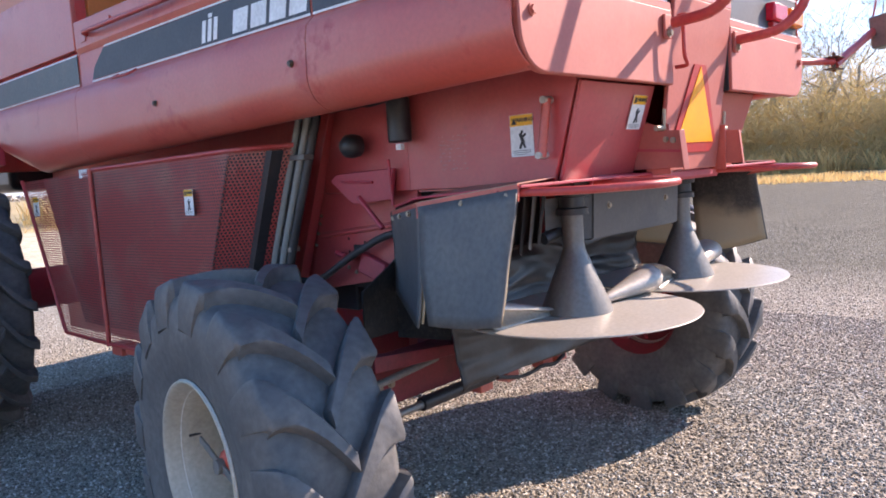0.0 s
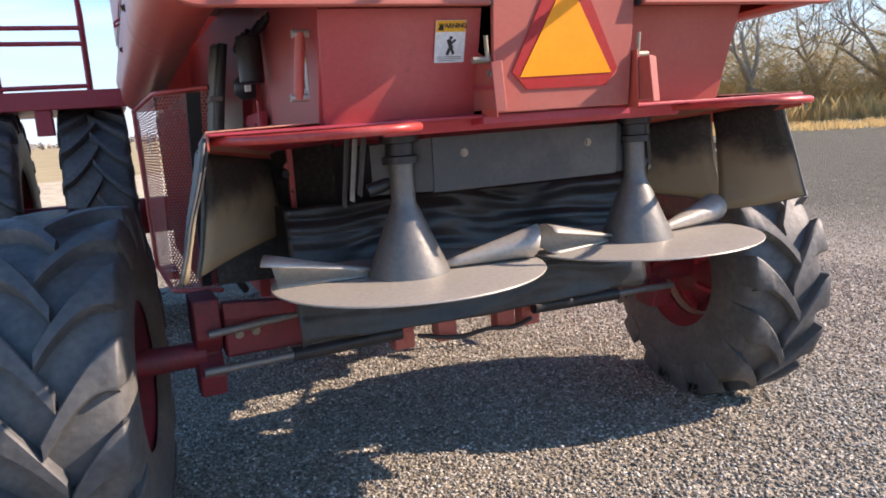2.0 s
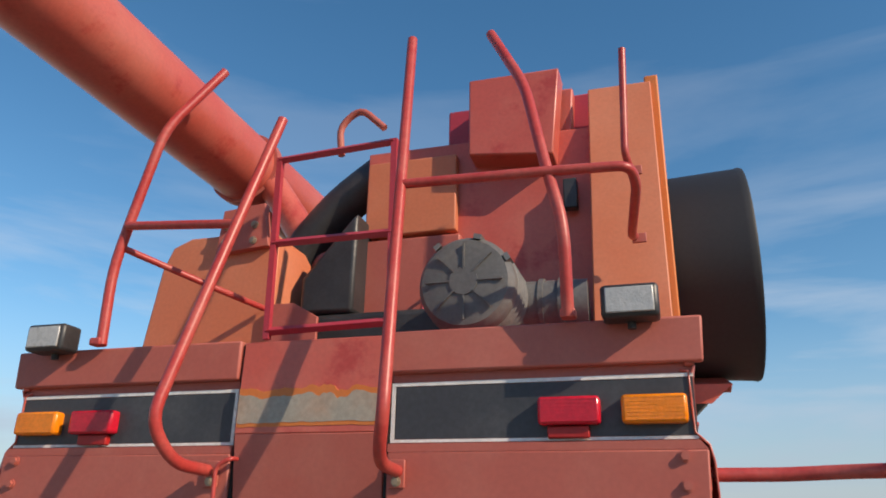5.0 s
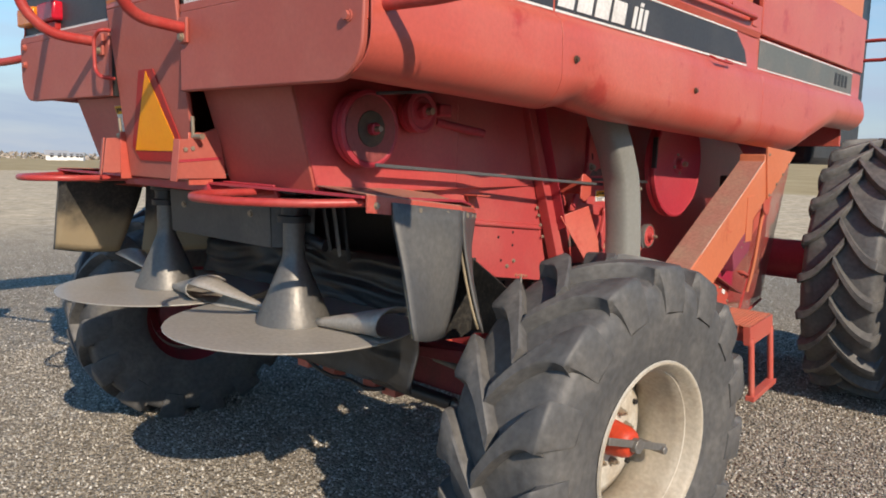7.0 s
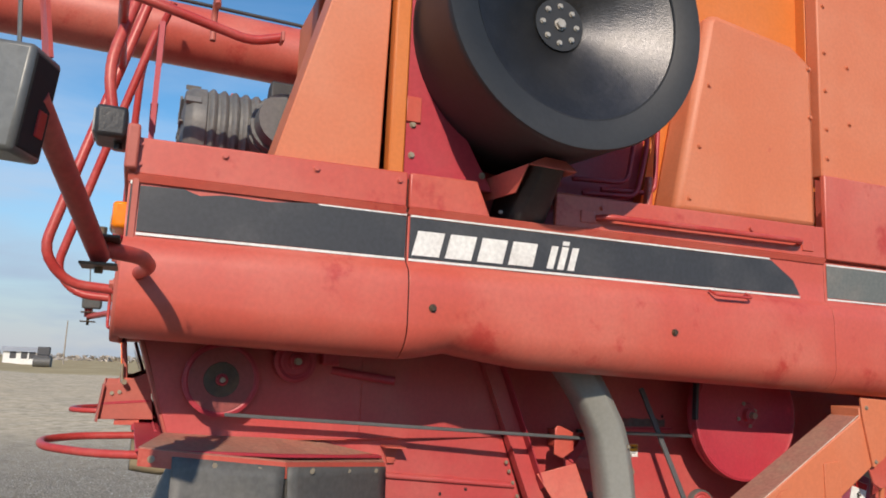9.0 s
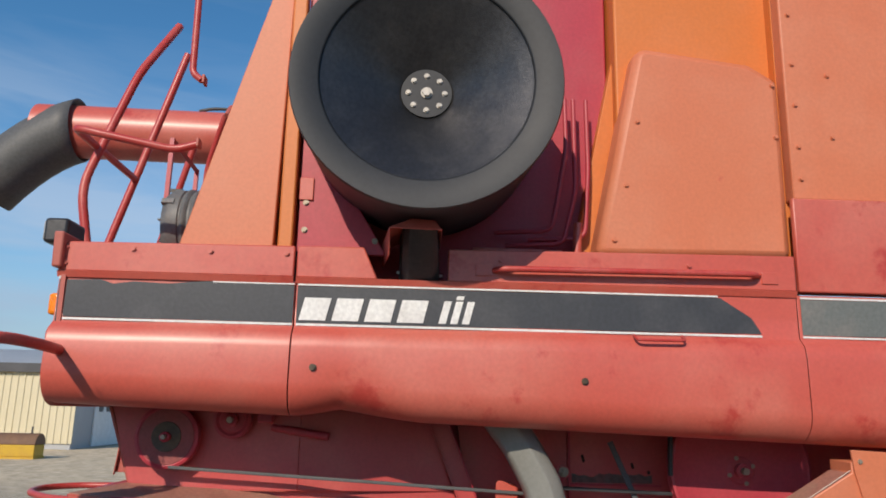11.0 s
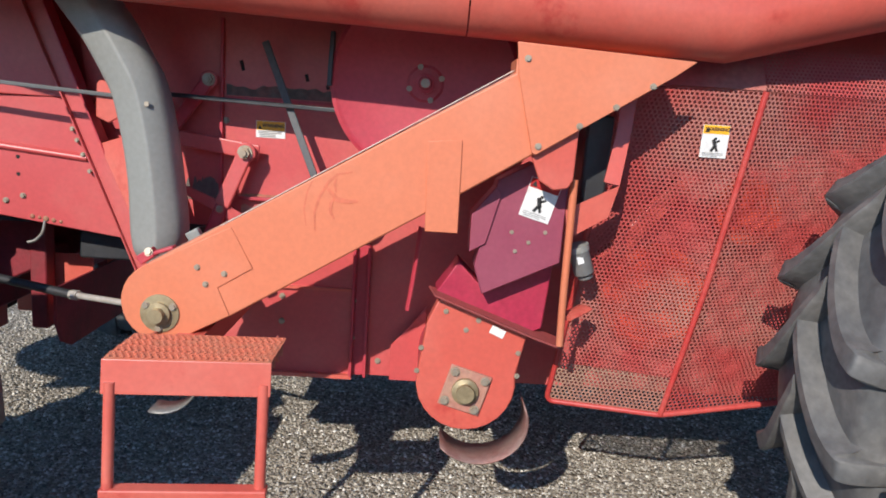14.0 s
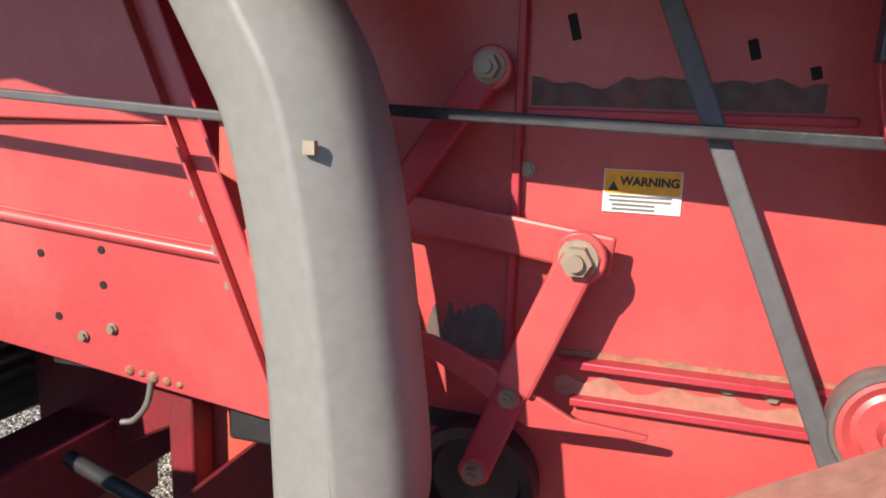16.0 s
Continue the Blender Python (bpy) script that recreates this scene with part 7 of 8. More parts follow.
tube(bm, [(0.9, 6.5, 3.75), (1.2, 6.5, 3.98), (1.62, 6.5, 3.95), (1.70, 6.5, 3.80)], 0.012, bend=0.06)
part("mirror_arm", bm, BLACK, combine, smooth=60)
bm = BM()
tube(bm, [(0.93, 6.1, 3.42), (1.30, 6.1, 3.42), (1.36, 6.1, 3.34), (1.30, 6.1, 3.25), (0.93, 6.1, 3.25)], 0.016, bend=0.04)
part("cab_rail", bm, TUBE_RED, combine, smooth=60)
bm = BM()
tube(bm, [(0.93, 6.1, 2.85), (1.30, 6.1, 2.85), (1.36, 6.1, 2.77), (1.30, 6.1, 2.68), (0.93, 6.1, 2.68)], 0.016, bend=0.04)
part("cab_rail", bm, TUBE_RED, combine, smooth=60)
bm = BM()
obox(bm, (1.70, 6.5, 3.62), (0.20, 0.06, 0.32))
part("mirror", bm, BLACK, combine, "black door mirror", bevel=0.03)
# left boarding platform with its rails, ladder hoops and chain
for p in ([(-1.55, 4.6, 1.98), (-1.55, 4.6, 2.85), (-1.55, 5.8, 2.85), (-1.55, 5.8, 1.98)], [(-1.55, 4.6, 2.45), (-1.55, 5.8, 2.45)], [(-1.55, 5.2, 1.98), (-1.55, 5.2, 2.85)],
          [(-2.40, 4.42, 1.90), (-2.385, 4.42, 2.95)], [(-2.22, 4.42, 2.02), (-2.265, 4.44, 2.95)], [(-2.16, 4.42, 2.04), (-2.185, 4.44, 2.95)],
          [(-1.55, 4.44, 2.53), (-2.19, 4.44, 2.535)], [(-1.55, 4.44, 2.41), (-2.185, 4.44, 2.42)], [(-1.55, 4.41, 2.085), (-2.17, 4.41, 2.085)],
          [(-2.62, 4.30, 1.45), (-2.55, 4.30, 2.05), (-2.49, 4.30, 2.22), (-2.33, 4.30, 2.22), (-2.24, 4.30, 2.08), (-2.21, 4.30, 1.80)],
          [(-2.58, 4.62, 1.45), (-2.51, 4.62, 2.04), (-2.45, 4.62, 2.22), (-2.33, 4.62, 2.20), (-2.26, 4.62, 2.05), (-2.24, 4.62, 1.80)]):
    bm = BM()
    tube(bm, p, 0.018, bend=0.10)
    part("platform_rail", bm, DEEP, combine, smooth=60)
bm = BM()
tube(bm, [(-2.385, 4.42, 2.60), (-2.36, 4.42, 2.40), (-2.30, 4.43, 2.31), (-2.245, 4.43, 2.35)], 0.009, n=6, bend=0.05)
part("gate_chain", bm, GREASE, combine, smooth=60)
bm = BM()
box(bm, (-2.27, 4.40, 1.915), (-1.29, 5.9, 2.055))
part("platform", bm, DEEP, combine, bevel=0.006)
bm = BM()
box(bm, (-1.96, 4.42, 1.72), (-1.84, 4.60, 1.914))
part("platform_hanger", bm, DEEP, combine, bevel=0.004)
bm = BM()
prism(bm, [(-2.42, 1.90), (-2.36, 1.90), (-2.30, 1.62), (-2.42, 1.62)], "y", 4.40, 4.43)
part("platform_hanger", bm, DEEP, combine, bevel=0.004)

# left tower
bm = BM()
prism(bm, [(-1.19, 2.60), (-1.115, 3.16), (-1.07, 3.27), (-0.97, 3.31), (-0.53, 3.31), (-0.49, 3.24), (-0.48, 2.60)], "y", 0.50, 0.85)
part("left_tower", bm, ORANGE, combine, "bleached orange sheet cover", bevel=0.01)
bm = BM()
prism(bm, [(-0.80, 3.20), (-0.78, 3.42), (-0.56, 3.44), (-0.52, 3.22)], "y", 0.46, 0.50)
part("auger_saddle", bm, REAR_RED, combine, bevel=0.004)
bolts(combine, [(-0.75, 0.455, 3.25), (-0.75, 0.455, 3.33), (-0.60, 0.455, 3.25), (-0.60, 0.455, 3.33)], (0, -1, 0), 0.014)
bm = BM()
box(bm, (-0.18, 0.55, 2.60), (0.90, 0.62, 3.70))
part("engine_bulkhead", bm, RED, combine, bevel=0.006)
bm = BM()
box(bm, (-0.16, 0.50, 2.62), (0.30, 0.55, 3.22))
part("bulkhead_door", bm, REAR_RED, combine, bevel=0.008)
bm = BM()
box(bm, (-0.16, 0.50, 3.24), (0.28, 0.55, 3.62))
part("bulkhead_door", bm, ORANGE, combine, bevel=0.008)
bm = BM()
tube(bm, [(0.15, 0.5, 2.93), (0.15, 0.46, 2.93), (0.15, 0.46, 2.80), (0.15, 0.5, 2.80)], 0.008, bend=0.02)
part("door_pull", bm, DEEP, combine, smooth=60)
bm = BM()
prism(bm, [(0.36, 3.52), (0.80, 3.60), (0.82, 3.95), (0.36, 3.95)], "y", 0.60, 0.80)
part("muffler_guard", bm, RED, combine, bevel=0.01)
bm = BM()
box(bm, (-0.9, 0.62, 2.5), (0.9, 2.3, 2.92))
part("engine_block", bm, BLACK, combine, bevel=0.03)
bm = BM()
prism(bm, [(-0.42, 2.92), (-0.15, 2.92), (-0.15, 3.42), (-0.42, 3.1)], "y", 0.62, 2.3)
part("engine_hood", bm, BLACK, combine, bevel=0.02)
bm = BM()
prism(bm, [(-0.48, 2.60), (-0.24, 2.60), (-0.24, 2.86), (-0.36, 2.93), (-0.48, 2.93)], "y", 0.46, 0.48)
part("filler_sheet", bm, REAR_RED, combine, bevel=0.003)
# top box, hook plate and black ducting
bm = BM()
prism(bm, [(0.36, 3.56), (0.74, 3.52), (0.78, 3.95), (0.36, 3.95)], "y", 0.42, 0.56)
part("top_box", bm, RED, combine, bevel=0.008)
bm = BM()
tube(bm, [(-0.75, 0.95, 3.02), (-0.62, 0.95, 3.35), (-0.38, 0.95, 3.62), (-0.15, 0.95, 3.78)], 0.11, n=16, bend=0.2)
part("intake_duct", bm, BLACK, combine, "black curved intake duct", 60)
bm = BM()
cyl(bm, (-0.85, 1.0, 3.80), (-0.40, 1.0, 3.15), 0.085, n=20)
part("auger_elbow", bm, RED, combine, "slanted red tube", 40)
bm = BM()
obox(bm, (0.80, 0.50, 3.35), (0.06, 0.05, 0.14))
part("switch_box", bm, BLACK, combine, bevel=0.006)
set_back = Matrix.Translation((0.0, -3.6, 1.7)) @ Matrix.Scale(1.065, 4) @ Matrix.Translation((0.0, 3.6, -1.7))
for ob in combine.children:
    if ob.name.split(".")[0] in ("radiator_tower", "corner_post", "shroud_plate", "hinge_leaf", "fan_drum"):
        ob.location.x += 0.05
    if ob.name.split(".")[0] in ("engine_bulkhead", "bulkhead_door", "door_pull", "muffler_guard", "top_box", "switch_box"):
        ob.matrix_basis = set_back
# air cleaner
bm = BM()
prof = [(0.0, 0.0), (0.10, 0.0), (0.168, 0.012), (0.184, 0.035), (0.189, 0.045), (0.189, 0.095), (0.181, 0.10)]
for k in range(8):
    y_ = 0.105 + k * 0.046
    prof += [(0.181, y_), (0.193, y_ + 0.010), (0.196, y_ + 0.018), (0.193, y_ + 0.026), (0.180, y_ + 0.036)]
prof += [(0.155, 0.48), (0.13, 0.50), (0.12, 0.70), (0.0, 0.70)]
lathe(bm, prof, (0.508, 0.16, 2.872), (0, 1, 0), 48)
cleaner = part("air_cleaner", bm, CLEANER, combine, "dark ribbed air cleaner canister", 40)
bm = BM()
for k in range(8):
    a = k * math.pi / 4
    obox(bm, (0.508 + 0.10 * math.cos(a), 0.158, 2.872 + 0.10 * math.sin(a)), (0.10, 0.012, 0.006), Matrix.Rotation(-a, 3, "Y"))
lathe(bm, [(0.055, 0.0), (0.055, -0.006), (0.0, -0.006)], (0.508, 0.16, 2.872), (0, 1, 0), 24)
part("cap_rib", bm, CLEANER, cleaner)
for a in (0.5, 1.3, 2.2):
    bm = BM()
    obox(bm, (0.508 + 0.186 * math.cos(a), 0.20, 2.872 + 0.186 * math.sin(a)), (0.02, 0.06, 0.03), Matrix.Rotation(-a, 3, "Y"))
    part("cap_latch", bm, STEEL, cleaner, "small steel latch")
bm = BM()
cyl(bm, (0.60, 0.52, 2.86), (0.93, 0.54, 2.86), 0.105, n=28)
cyl(bm, (0.74, 0.53, 2.86), (0.76, 0.53, 2.86), 0.114, n=28)
cyl(bm, (0.82, 0.53, 2.86), (0.84, 0.53, 2.86), 0.114, n=28)
part("intake_elbow", bm, CLEANER, cleaner, "ribbed intake hose")
# gate frame
for pts in ([(-0.235, 0.05, 2.66), (-0.255, 0.05, 3.43)], [(0.26, 0.05, 2.66), (0.25, 0.05, 3.45)], [(-0.255, 0.05, 3.42), (0.25, 0.05, 3.44)], [(-0.245, 0.05, 3.05), (0.255, 0.05, 3.05)], [(-0.235, 0.05, 2.69), (0.26, 0.05, 2.70)]):
    bm = BM()
    tube(bm, pts, 0.017, n=4)
    part("gate_bar", bm, DEEP, combine)
bm = BM()
tube(bm, [(-0.10, 0.3, 3.55), (-0.12, 0.3, 3.70), (-0.02, 0.3, 3.78), (0.1, 0.3, 3.66)], 0.016, bend=0.06)
part("lifting_hook", bm, REAR_RED, combine, smooth=60)
# ladder rails
for pts in ([(0.338, -0.015, 2.172), (0.348, -0.22, 2.185), (0.395, -0.318, 2.31), (0.363, -0.196, 2.80), (0.29, 0.10, 3.95)],
            [(-0.358, -0.045, 2.175), (-0.372, -0.23, 2.185), (-0.402, -0.335, 2.31), (-0.344, -0.201, 2.80), (-0.249, 0.024, 3.60)]):
    bm = BM()
    tube(bm, pts, 0.021, n=14, bend=0.09)
    part("ladder_rail", bm, TUBE_RED, combine, smooth=60)
    bm = BM()
    obox(bm, (pts[0][0], -0.02, 2.165), (0.055, 0.012, 0.09))
    part("rail_foot", bm, REAR_RED, combine, bevel=0.003)
bolts(combine, [(0.338, -0.028, 2.14), (-0.358, -0.028, 2.14)], (0, -1, 0), 0.012)
for side in (1, -1):
    bm = BM()
    tube(bm, [(0.92, -0.06, 2.65), (0.925, -0.12, 2.95), (0.868, -0.07, 3.18), (0.78, 0.03, 3.60), (0.62, 0.15, 3.95)] if side > 0 else
         [(-0.905, -0.05, 2.65), (-0.914, -0.05, 2.965), (-0.868, -0.05, 3.18), (-0.78, -0.04, 3.60), (-0.62, 0.10, 3.95)], 0.021, n=12, bend=0.10)
    part("guard_rail", bm, TUBE_RED, combine, smooth=60)
    bm = BM()
    tube(bm, [(0.345, -0.10, 3.172), (0.88, -0.09, 3.162), (1.15, -0.08, 3.155), (1.165, 0.02, 3.13), (1.125, 0.36, 3.075), (1.13, 0.47, 3.11)] if side > 0 else
         [(-0.312, -0.12, 3.075), (-0.86, -0.07, 3.14)], 0.018, n=12, bend=0.05)
    part("cross_rail", bm, TUBE_RED, combine, smooth=60)
    if side > 0:
        bm = BM()
        tube(bm, [(1.134, 0.45, 3.41), (1.12, 0.40, 3.45), (1.14, 0.40, 3.95)], 0.016, n=10, bend=0.03)
        part("stay_rail", bm, TUBE_RED, combine, smooth=60)
        for x_, z_ in ((1.134, 3.40), (1.13, 3.10)):
            bm = BM()
            obox(bm, (x_ + 0.02, 0.468, z_), (0.055, 0.012, 0.04))
            part("rail_bracket", bm, REAR_RED, combine, bevel=0.003)
    if side < 0:
        bm = BM()
        tube(bm, [(-0.90, -0.05, 3.06), (-0.62, 0.25, 2.95), (-0.52, 0.48, 2.92)], 0.014, bend=0.05)
        part("brace_rail", bm, TUBE_RED, combine, smooth=60)
    bm = BM()
    obox(bm, (side * 0.92, -0.05, 2.66), (0.05, 0.05, 0.03))
    part("rail_foot", bm, TUBE_RED, combine, bevel=0.006)
# unloading auger folded back along the top
bm = BM()
cyl(bm, (-1.0, 4.9, 3.86), (-1.02, -1.35, 3.94), 0.195, n=40)
auger = part("unloading_auger", bm, RED, combine, "long red unloading auger tube", 40)
for y in (0.95, 2.6):
    bm = BM()
    lathe(bm, [(0.19, -0.03), (0.215, -0.03), (0.215, 0.03), (0.19, 0.03)], (-1.01, y, 3.91), (0, 1, 0), 40)
    part("auger_collar", bm, REAR_RED, auger, smooth=30)
bm = BM()
tube(bm, [(-0.98, 3.5, 4.10), (-0.99, 1.5, 4.13), (-1.0, -0.1, 4.155), (-1.0, -0.2, 4.13)], 0.012)
part("auger_cable", bm, HOSE, auger, smooth=60)
bm = BM()
rows = []
for i in range(7):
    s = i / 6
    cy, cz = -1.05 - 0.62 * s, 3.95 - 0.18 * s - 0.30 * s * s
    rr = 0.235 - 0.02 * s
    tilt = radians(-5 - 42 * s)
    row = []
    for k in range(28):
        a = 2 * math.pi * k / 28
        u = Vector((rr * math.cos(a), 0, rr * math.sin(a)))
        u.rotate(Euler((-tilt, 0, 0)))
        row.append(bm.verts.new(Vector((-1.015, cy, cz)) + u))
    rows.append(row)
for p, q in zip(rows, rows[1:]):
    for k in range(28):
        bm.faces.new((p[k], p[(k + 1) % 28], q[(k + 1) % 28], q[k]))
ob = part("spout", bm, FLAP, auger, "grey rubber spout", 60)
ob.modifiers.new("sheet", "SOLIDIFY").thickness = 0.01
# swing-out marker lamp arms
bm = BM()
tube(bm, [(1.275, 0.05, 2.165), (1.52, 0.085, 2.168), (1.70, 0.06, 2.175), (1.83, -0.035, 2.172)], 0.021, n=14, bend=0.06)
arm_ = part("marker_arm", bm, TUBE_RED, combine, smooth=60)
bm = BM()
tube(bm, [(1.85, -0.035, 2.15), (2.33, -0.152, 2.387)], 0.024, n=14)
part("outer_arm", bm, TUBE_RED, arm_, smooth=60)
bm = BM()
for z in (2.128, 2.196):
    obox(bm, (1.84, -0.035, z), (0.13, 0.085, 0.007))
cyl(bm, (1.84, -0.035, 2.11), (1.84, -0.035, 2.225), 0.010)
part("arm_hinge", bm, GREASE, arm_, "greasy hinge plates", None, 0.002)
bm = BM()
obox(bm, (1.285, 0.05, 2.165), (0.05, 0.10, 0.10))
part("arm_mount", bm, RED, arm_, bevel=0.006)
turn_ = Matrix.Translation((2.325, -0.205, 2.368)) @ Matrix.Rotation(radians(-19), 4, "Z") @ Matrix.Rotation(radians(-6), 4, "X")
bm = BM()
obox(bm, (0, 0, 0), (0.11, 0.135, 0.20))
box_ = part("marker_lamp", bm, LAMP_STEEL, arm_, "grey sheet steel lamp housing", bevel=0.010)
box_.matrix_basis = turn_
# flat dark panel paints the shaded hollow of the open housing
bm = BM()
obox(bm, (0.0, 0.064, 0.0), (0.092, 0.012, 0.178))
face_ = part("dark_opening", bm, SEAL, arm_, "dark panel standing for the housing's shaded inside", bevel=0.01)
face_.matrix_basis = turn_
bm = BM()
obox(bm, (-0.015, 0.071, -0.03), (0.03, 0.004, 0.05))
face_ = part("reflector", bm, SMV_R, arm_, "dull red reflector", bevel=0.002)
face_.matrix_basis = turn_
bm = BM()
plate(bm, [(2.30, -0.15, 2.46), (2.34, -0.135, 2.46), (2.35, -0.16, 2.62), (2.335, -0.17, 2.62)], 0.008)
part("upper_bracket", bm, TUBE_RED, arm_)
bm = BM()
tube(bm, [(2.37, -0.18, 2.46), (2.39, -0.20, 2.72)], 0.004, n=6)
part("whip", bm, STEEL, arm_)
# the other arm
bm = BM()
tube(bm, [(-1.275, 0.04, 2.18), (-1.49, -0.05, 2.152), (-2.02, -0.237, 2.130)], 0.020, n=14, bend=0.08)
arm_ = part("marker_arm", bm, TUBE_RED, combine, smooth=60)
bm = BM()
for z in (2.095, 2.160):
    obox(bm, (-2.04, -0.243, z), (0.15, 0.10, 0.007))
cyl(bm, (-2.04, -0.243, 2.07), (-2.04, -0.243, 2.19), 0.010)
part("arm_hinge", bm, GREASE, arm_, "greasy hinge plates", None, 0.002)
bm = BM()
tube(bm, [(-2.04, -0.243, 2.13), (-2.00, -0.25, 2.35)], 0.028, n=14)
part("outer_arm", bm, TUBE_RED, arm_, smooth=60)
bm = BM()
obox(bm, (-1.985, -0.225, 2.27), (0.06, 0.13, 0.17), Matrix.Rotation(radians(10), 3, "Y"))
part("marker_lamp", bm, LAMP_STEEL, arm_, "grey sheet steel lamp housing", bevel=0.015)
bm = BM()
obox(bm, (-2.018, -0.225, 2.265), (0.010, 0.10, 0.13), Matrix.Rotation(radians(10), 3, "Y"))
part("reflector", bm, SMV_R, arm_, "dull red reflector", bevel=0.002)
bm = BM()
tube(bm, [(-1.97, -0.25, 2.34), (-1.93, -0.262, 2.52)], 0.004, n=6)
part("whip", bm, STEEL, arm_)
bm = BM()
obox(bm, (-1.285, 0.05, 2.18), (0.05, 0.10, 0.10))
part("arm_mount", bm, RED, arm_, bevel=0.006)

# ---- boarding step ----
STEP_PAINT = material("scuffed_step_paint", (0.56, 0.15, 0.085), 0.55, dirt=(0.36, 0.17, 0.10), dirt_amount=0.75, dirt_scale=14, vary=0.12, grain=90, bump=0.003, patch=((0.36, 0.16, 0.10), 24.0, 0.64))
step = empty("boarding_step", "", "")
step.parent = combine
y_a, y_b = 2.170, 2.592


def tread_x(y, back):
    """The tread's front edge runs slightly askew; back is the distance behind it."""
    return 1.668 - 0.09 * (y - y_a) - back


for i in range(4):
    b0, b1 = 0.052 * i, 0.052 * i + 0.047
    bm = BM()
    plate(bm, [(tread_x(y_a, b0), y_a, 0.960), (tread_x(y_b, b0), y_b, 0.960), (tread_x(y_b, b1), y_b, 0.964), (tread_x(y_a, b1), y_a, 0.964)], 0.003)
    if i:
        plate(bm, [(tread_x(y_a, b0), y_a, 0.960), (tread_x(y_b, b0), y_b, 0.960), (tread_x(y_b, b0), y_b, 0.925), (tread_x(y_a, b0), y_a, 0.925)], 0.003)
    channel = part("tread_channel", bm, STEP_PAINT, step, "scuffed orange tread channel with small punched teeth", None)
    bm = BM()
    for b in (b0 + 0.007, b0 + 0.024, b0 + 0.041):
        for k in range(24):
            y = y_a + 0.010 + k * 0.0175 + (0.00875 if b == b0 + 0.024 else 0)
            if y < y_b - 0.006:
                lathe(bm, [(0.0048, 0.0), (0.0040, 0.0042), (0.0022, 0.0044), (0.0018, 0.001), (0.0, 0.001)], (tread_x(y, b), y, 0.9615), (0, 0, 1), 6)
    part("punched_teeth", bm, STEP_PAINT, channel, smooth=None)
bm = BM()
plate(bm, [(1.672, 2.168, 0.959), (1.634, 2.594, 0.959), (1.642, 2.594, 0.868), (1.682, 2.168, 0.868)], 0.005)
plate(bm, [(1.672, 2.168, 0.959), (1.682, 2.168, 0.868), (1.650, 2.168, 0.868), (1.640, 2.168, 0.959)], -0.004)
front_lip = part("front_lip", bm, RED, step, smooth=None, bevel=0.003)
bm = BM()
for k in range(24):
    y = y_a + 0.010 + k * 0.0175
    obox(bm, (tread_x(y, -0.006), y, 0.951), (0.004, 0.006, 0.005))
part("lip_slots", bm, SEAL, front_lip, "row of small dark slots", None)
for y, x in ((2.19, 1.69), (2.575, 1.65)):
    bm = BM()
    tube(bm, [(x - 0.012, y, 0.90), (x + 0.012, y, 0.615)], 0.015, n=12)
    part("step_leg", bm, RED, step, smooth=60)
bm = BM()
obox(bm, (1.682, 2.383, 0.608), (0.045, 0.425, 0.026), Matrix.Rotation(radians(5), 3, "Z"))
part("lower_rung", bm, RED, step, smooth=None, bevel=0.004)
bm = BM()
for y in (2.20, 2.56):
    plate(bm, [(1.64, y, 0.94), (1.46, y, 0.95), (1.30, y - 0.02, 0.93), (1.30, y - 0.02, 0.87), (1.64, y, 0.88)], 0.006)
box(bm, (0.72, 2.25, 0.86), (1.36, 2.33, 0.93))
part("step_bracket", bm, RED, step, smooth=None)


# ---- surroundings ----
BARK = material("pale_bark", (0.36, 0.32, 0.27), 0.85, dirt=(0.28, 0.25, 0.21), dirt_amount=0.7, dirt_scale=1.5, grain=9, bump=0.03, bump_scale=7)


def leafy(m, colour):
    """Thin dry leaves and blades let some sunlight through."""
    n, l = m.node_tree.nodes, m.node_tree.links
    out = next(k for k in n if k.type == "OUTPUT_MATERIAL")
    thin, both = n.new("ShaderNodeBsdfTranslucent"), n.new("ShaderNodeMixShader")
    thin.inputs["Color"].default_value = (*colour, 1)
    both.inputs["Fac"].default_value = 0.45
    l.new(out.inputs["Surface"].links[0].from_socket, both.inputs[1])
    l.new(thin.outputs["BSDF"], both.inputs[2])
    l.new(both.outputs["Shader"], out.inputs["Surface"])
    return m


TWIG = material("bare_twigs", (0.38, 0.31, 0.22), 0.9, bump=0, island=0.3)
SHRUB = leafy(material("olive_dry_leaves", (0.46, 0.38, 0.14), 0.9, bump=0, island=0.4), (0.55, 0.43, 0.12))
REED = leafy(material("dry_reed", (0.74, 0.53, 0.25), 0.9, dirt=(0.62, 0.47, 0.24), bump=0, island=0.3), (0.70, 0.48, 0.20))
STONE = material("gravel_stone", (0.57, 0.522, 0.445), 0.9, dirt_amount=0.0, grain=90, bump=0)
_n, _l = STONE.node_tree.nodes, STONE.node_tree.links
_geo, _ramp = _n.new("ShaderNodeNewGeometry"), _n.new("ShaderNodeValToRGB")
for _ in range(3):
    _ramp.color_ramp.elements.new(0.5)
for _e, (_p, _c) in zip(_ramp.color_ramp.elements, ((0.0, (0.11, 0.098, 0.082)), (0.3, (0.21, 0.19, 0.16)), (0.65, (0.35, 0.32, 0.275)), (0.88, (0.50, 0.465, 0.40)), (1.0, (0.78, 0.75, 0.69)))):
    _e.position, _e.color = _p, (*_c, 1)
_l.new(_geo.outputs["Random Per Island"], _ramp.inputs["Fac"])
_l.new(_ramp.outputs["Color"], _n["Principled BSDF"].inputs["Base Color"])
CREAM_METAL = material("cream_ribbed_metal", (0.62, 0.55, 0.38), 0.5, dirt=(0.52, 0.46, 0.30), dirt_amount=0.4, dirt_scale=0.4, bump=0)
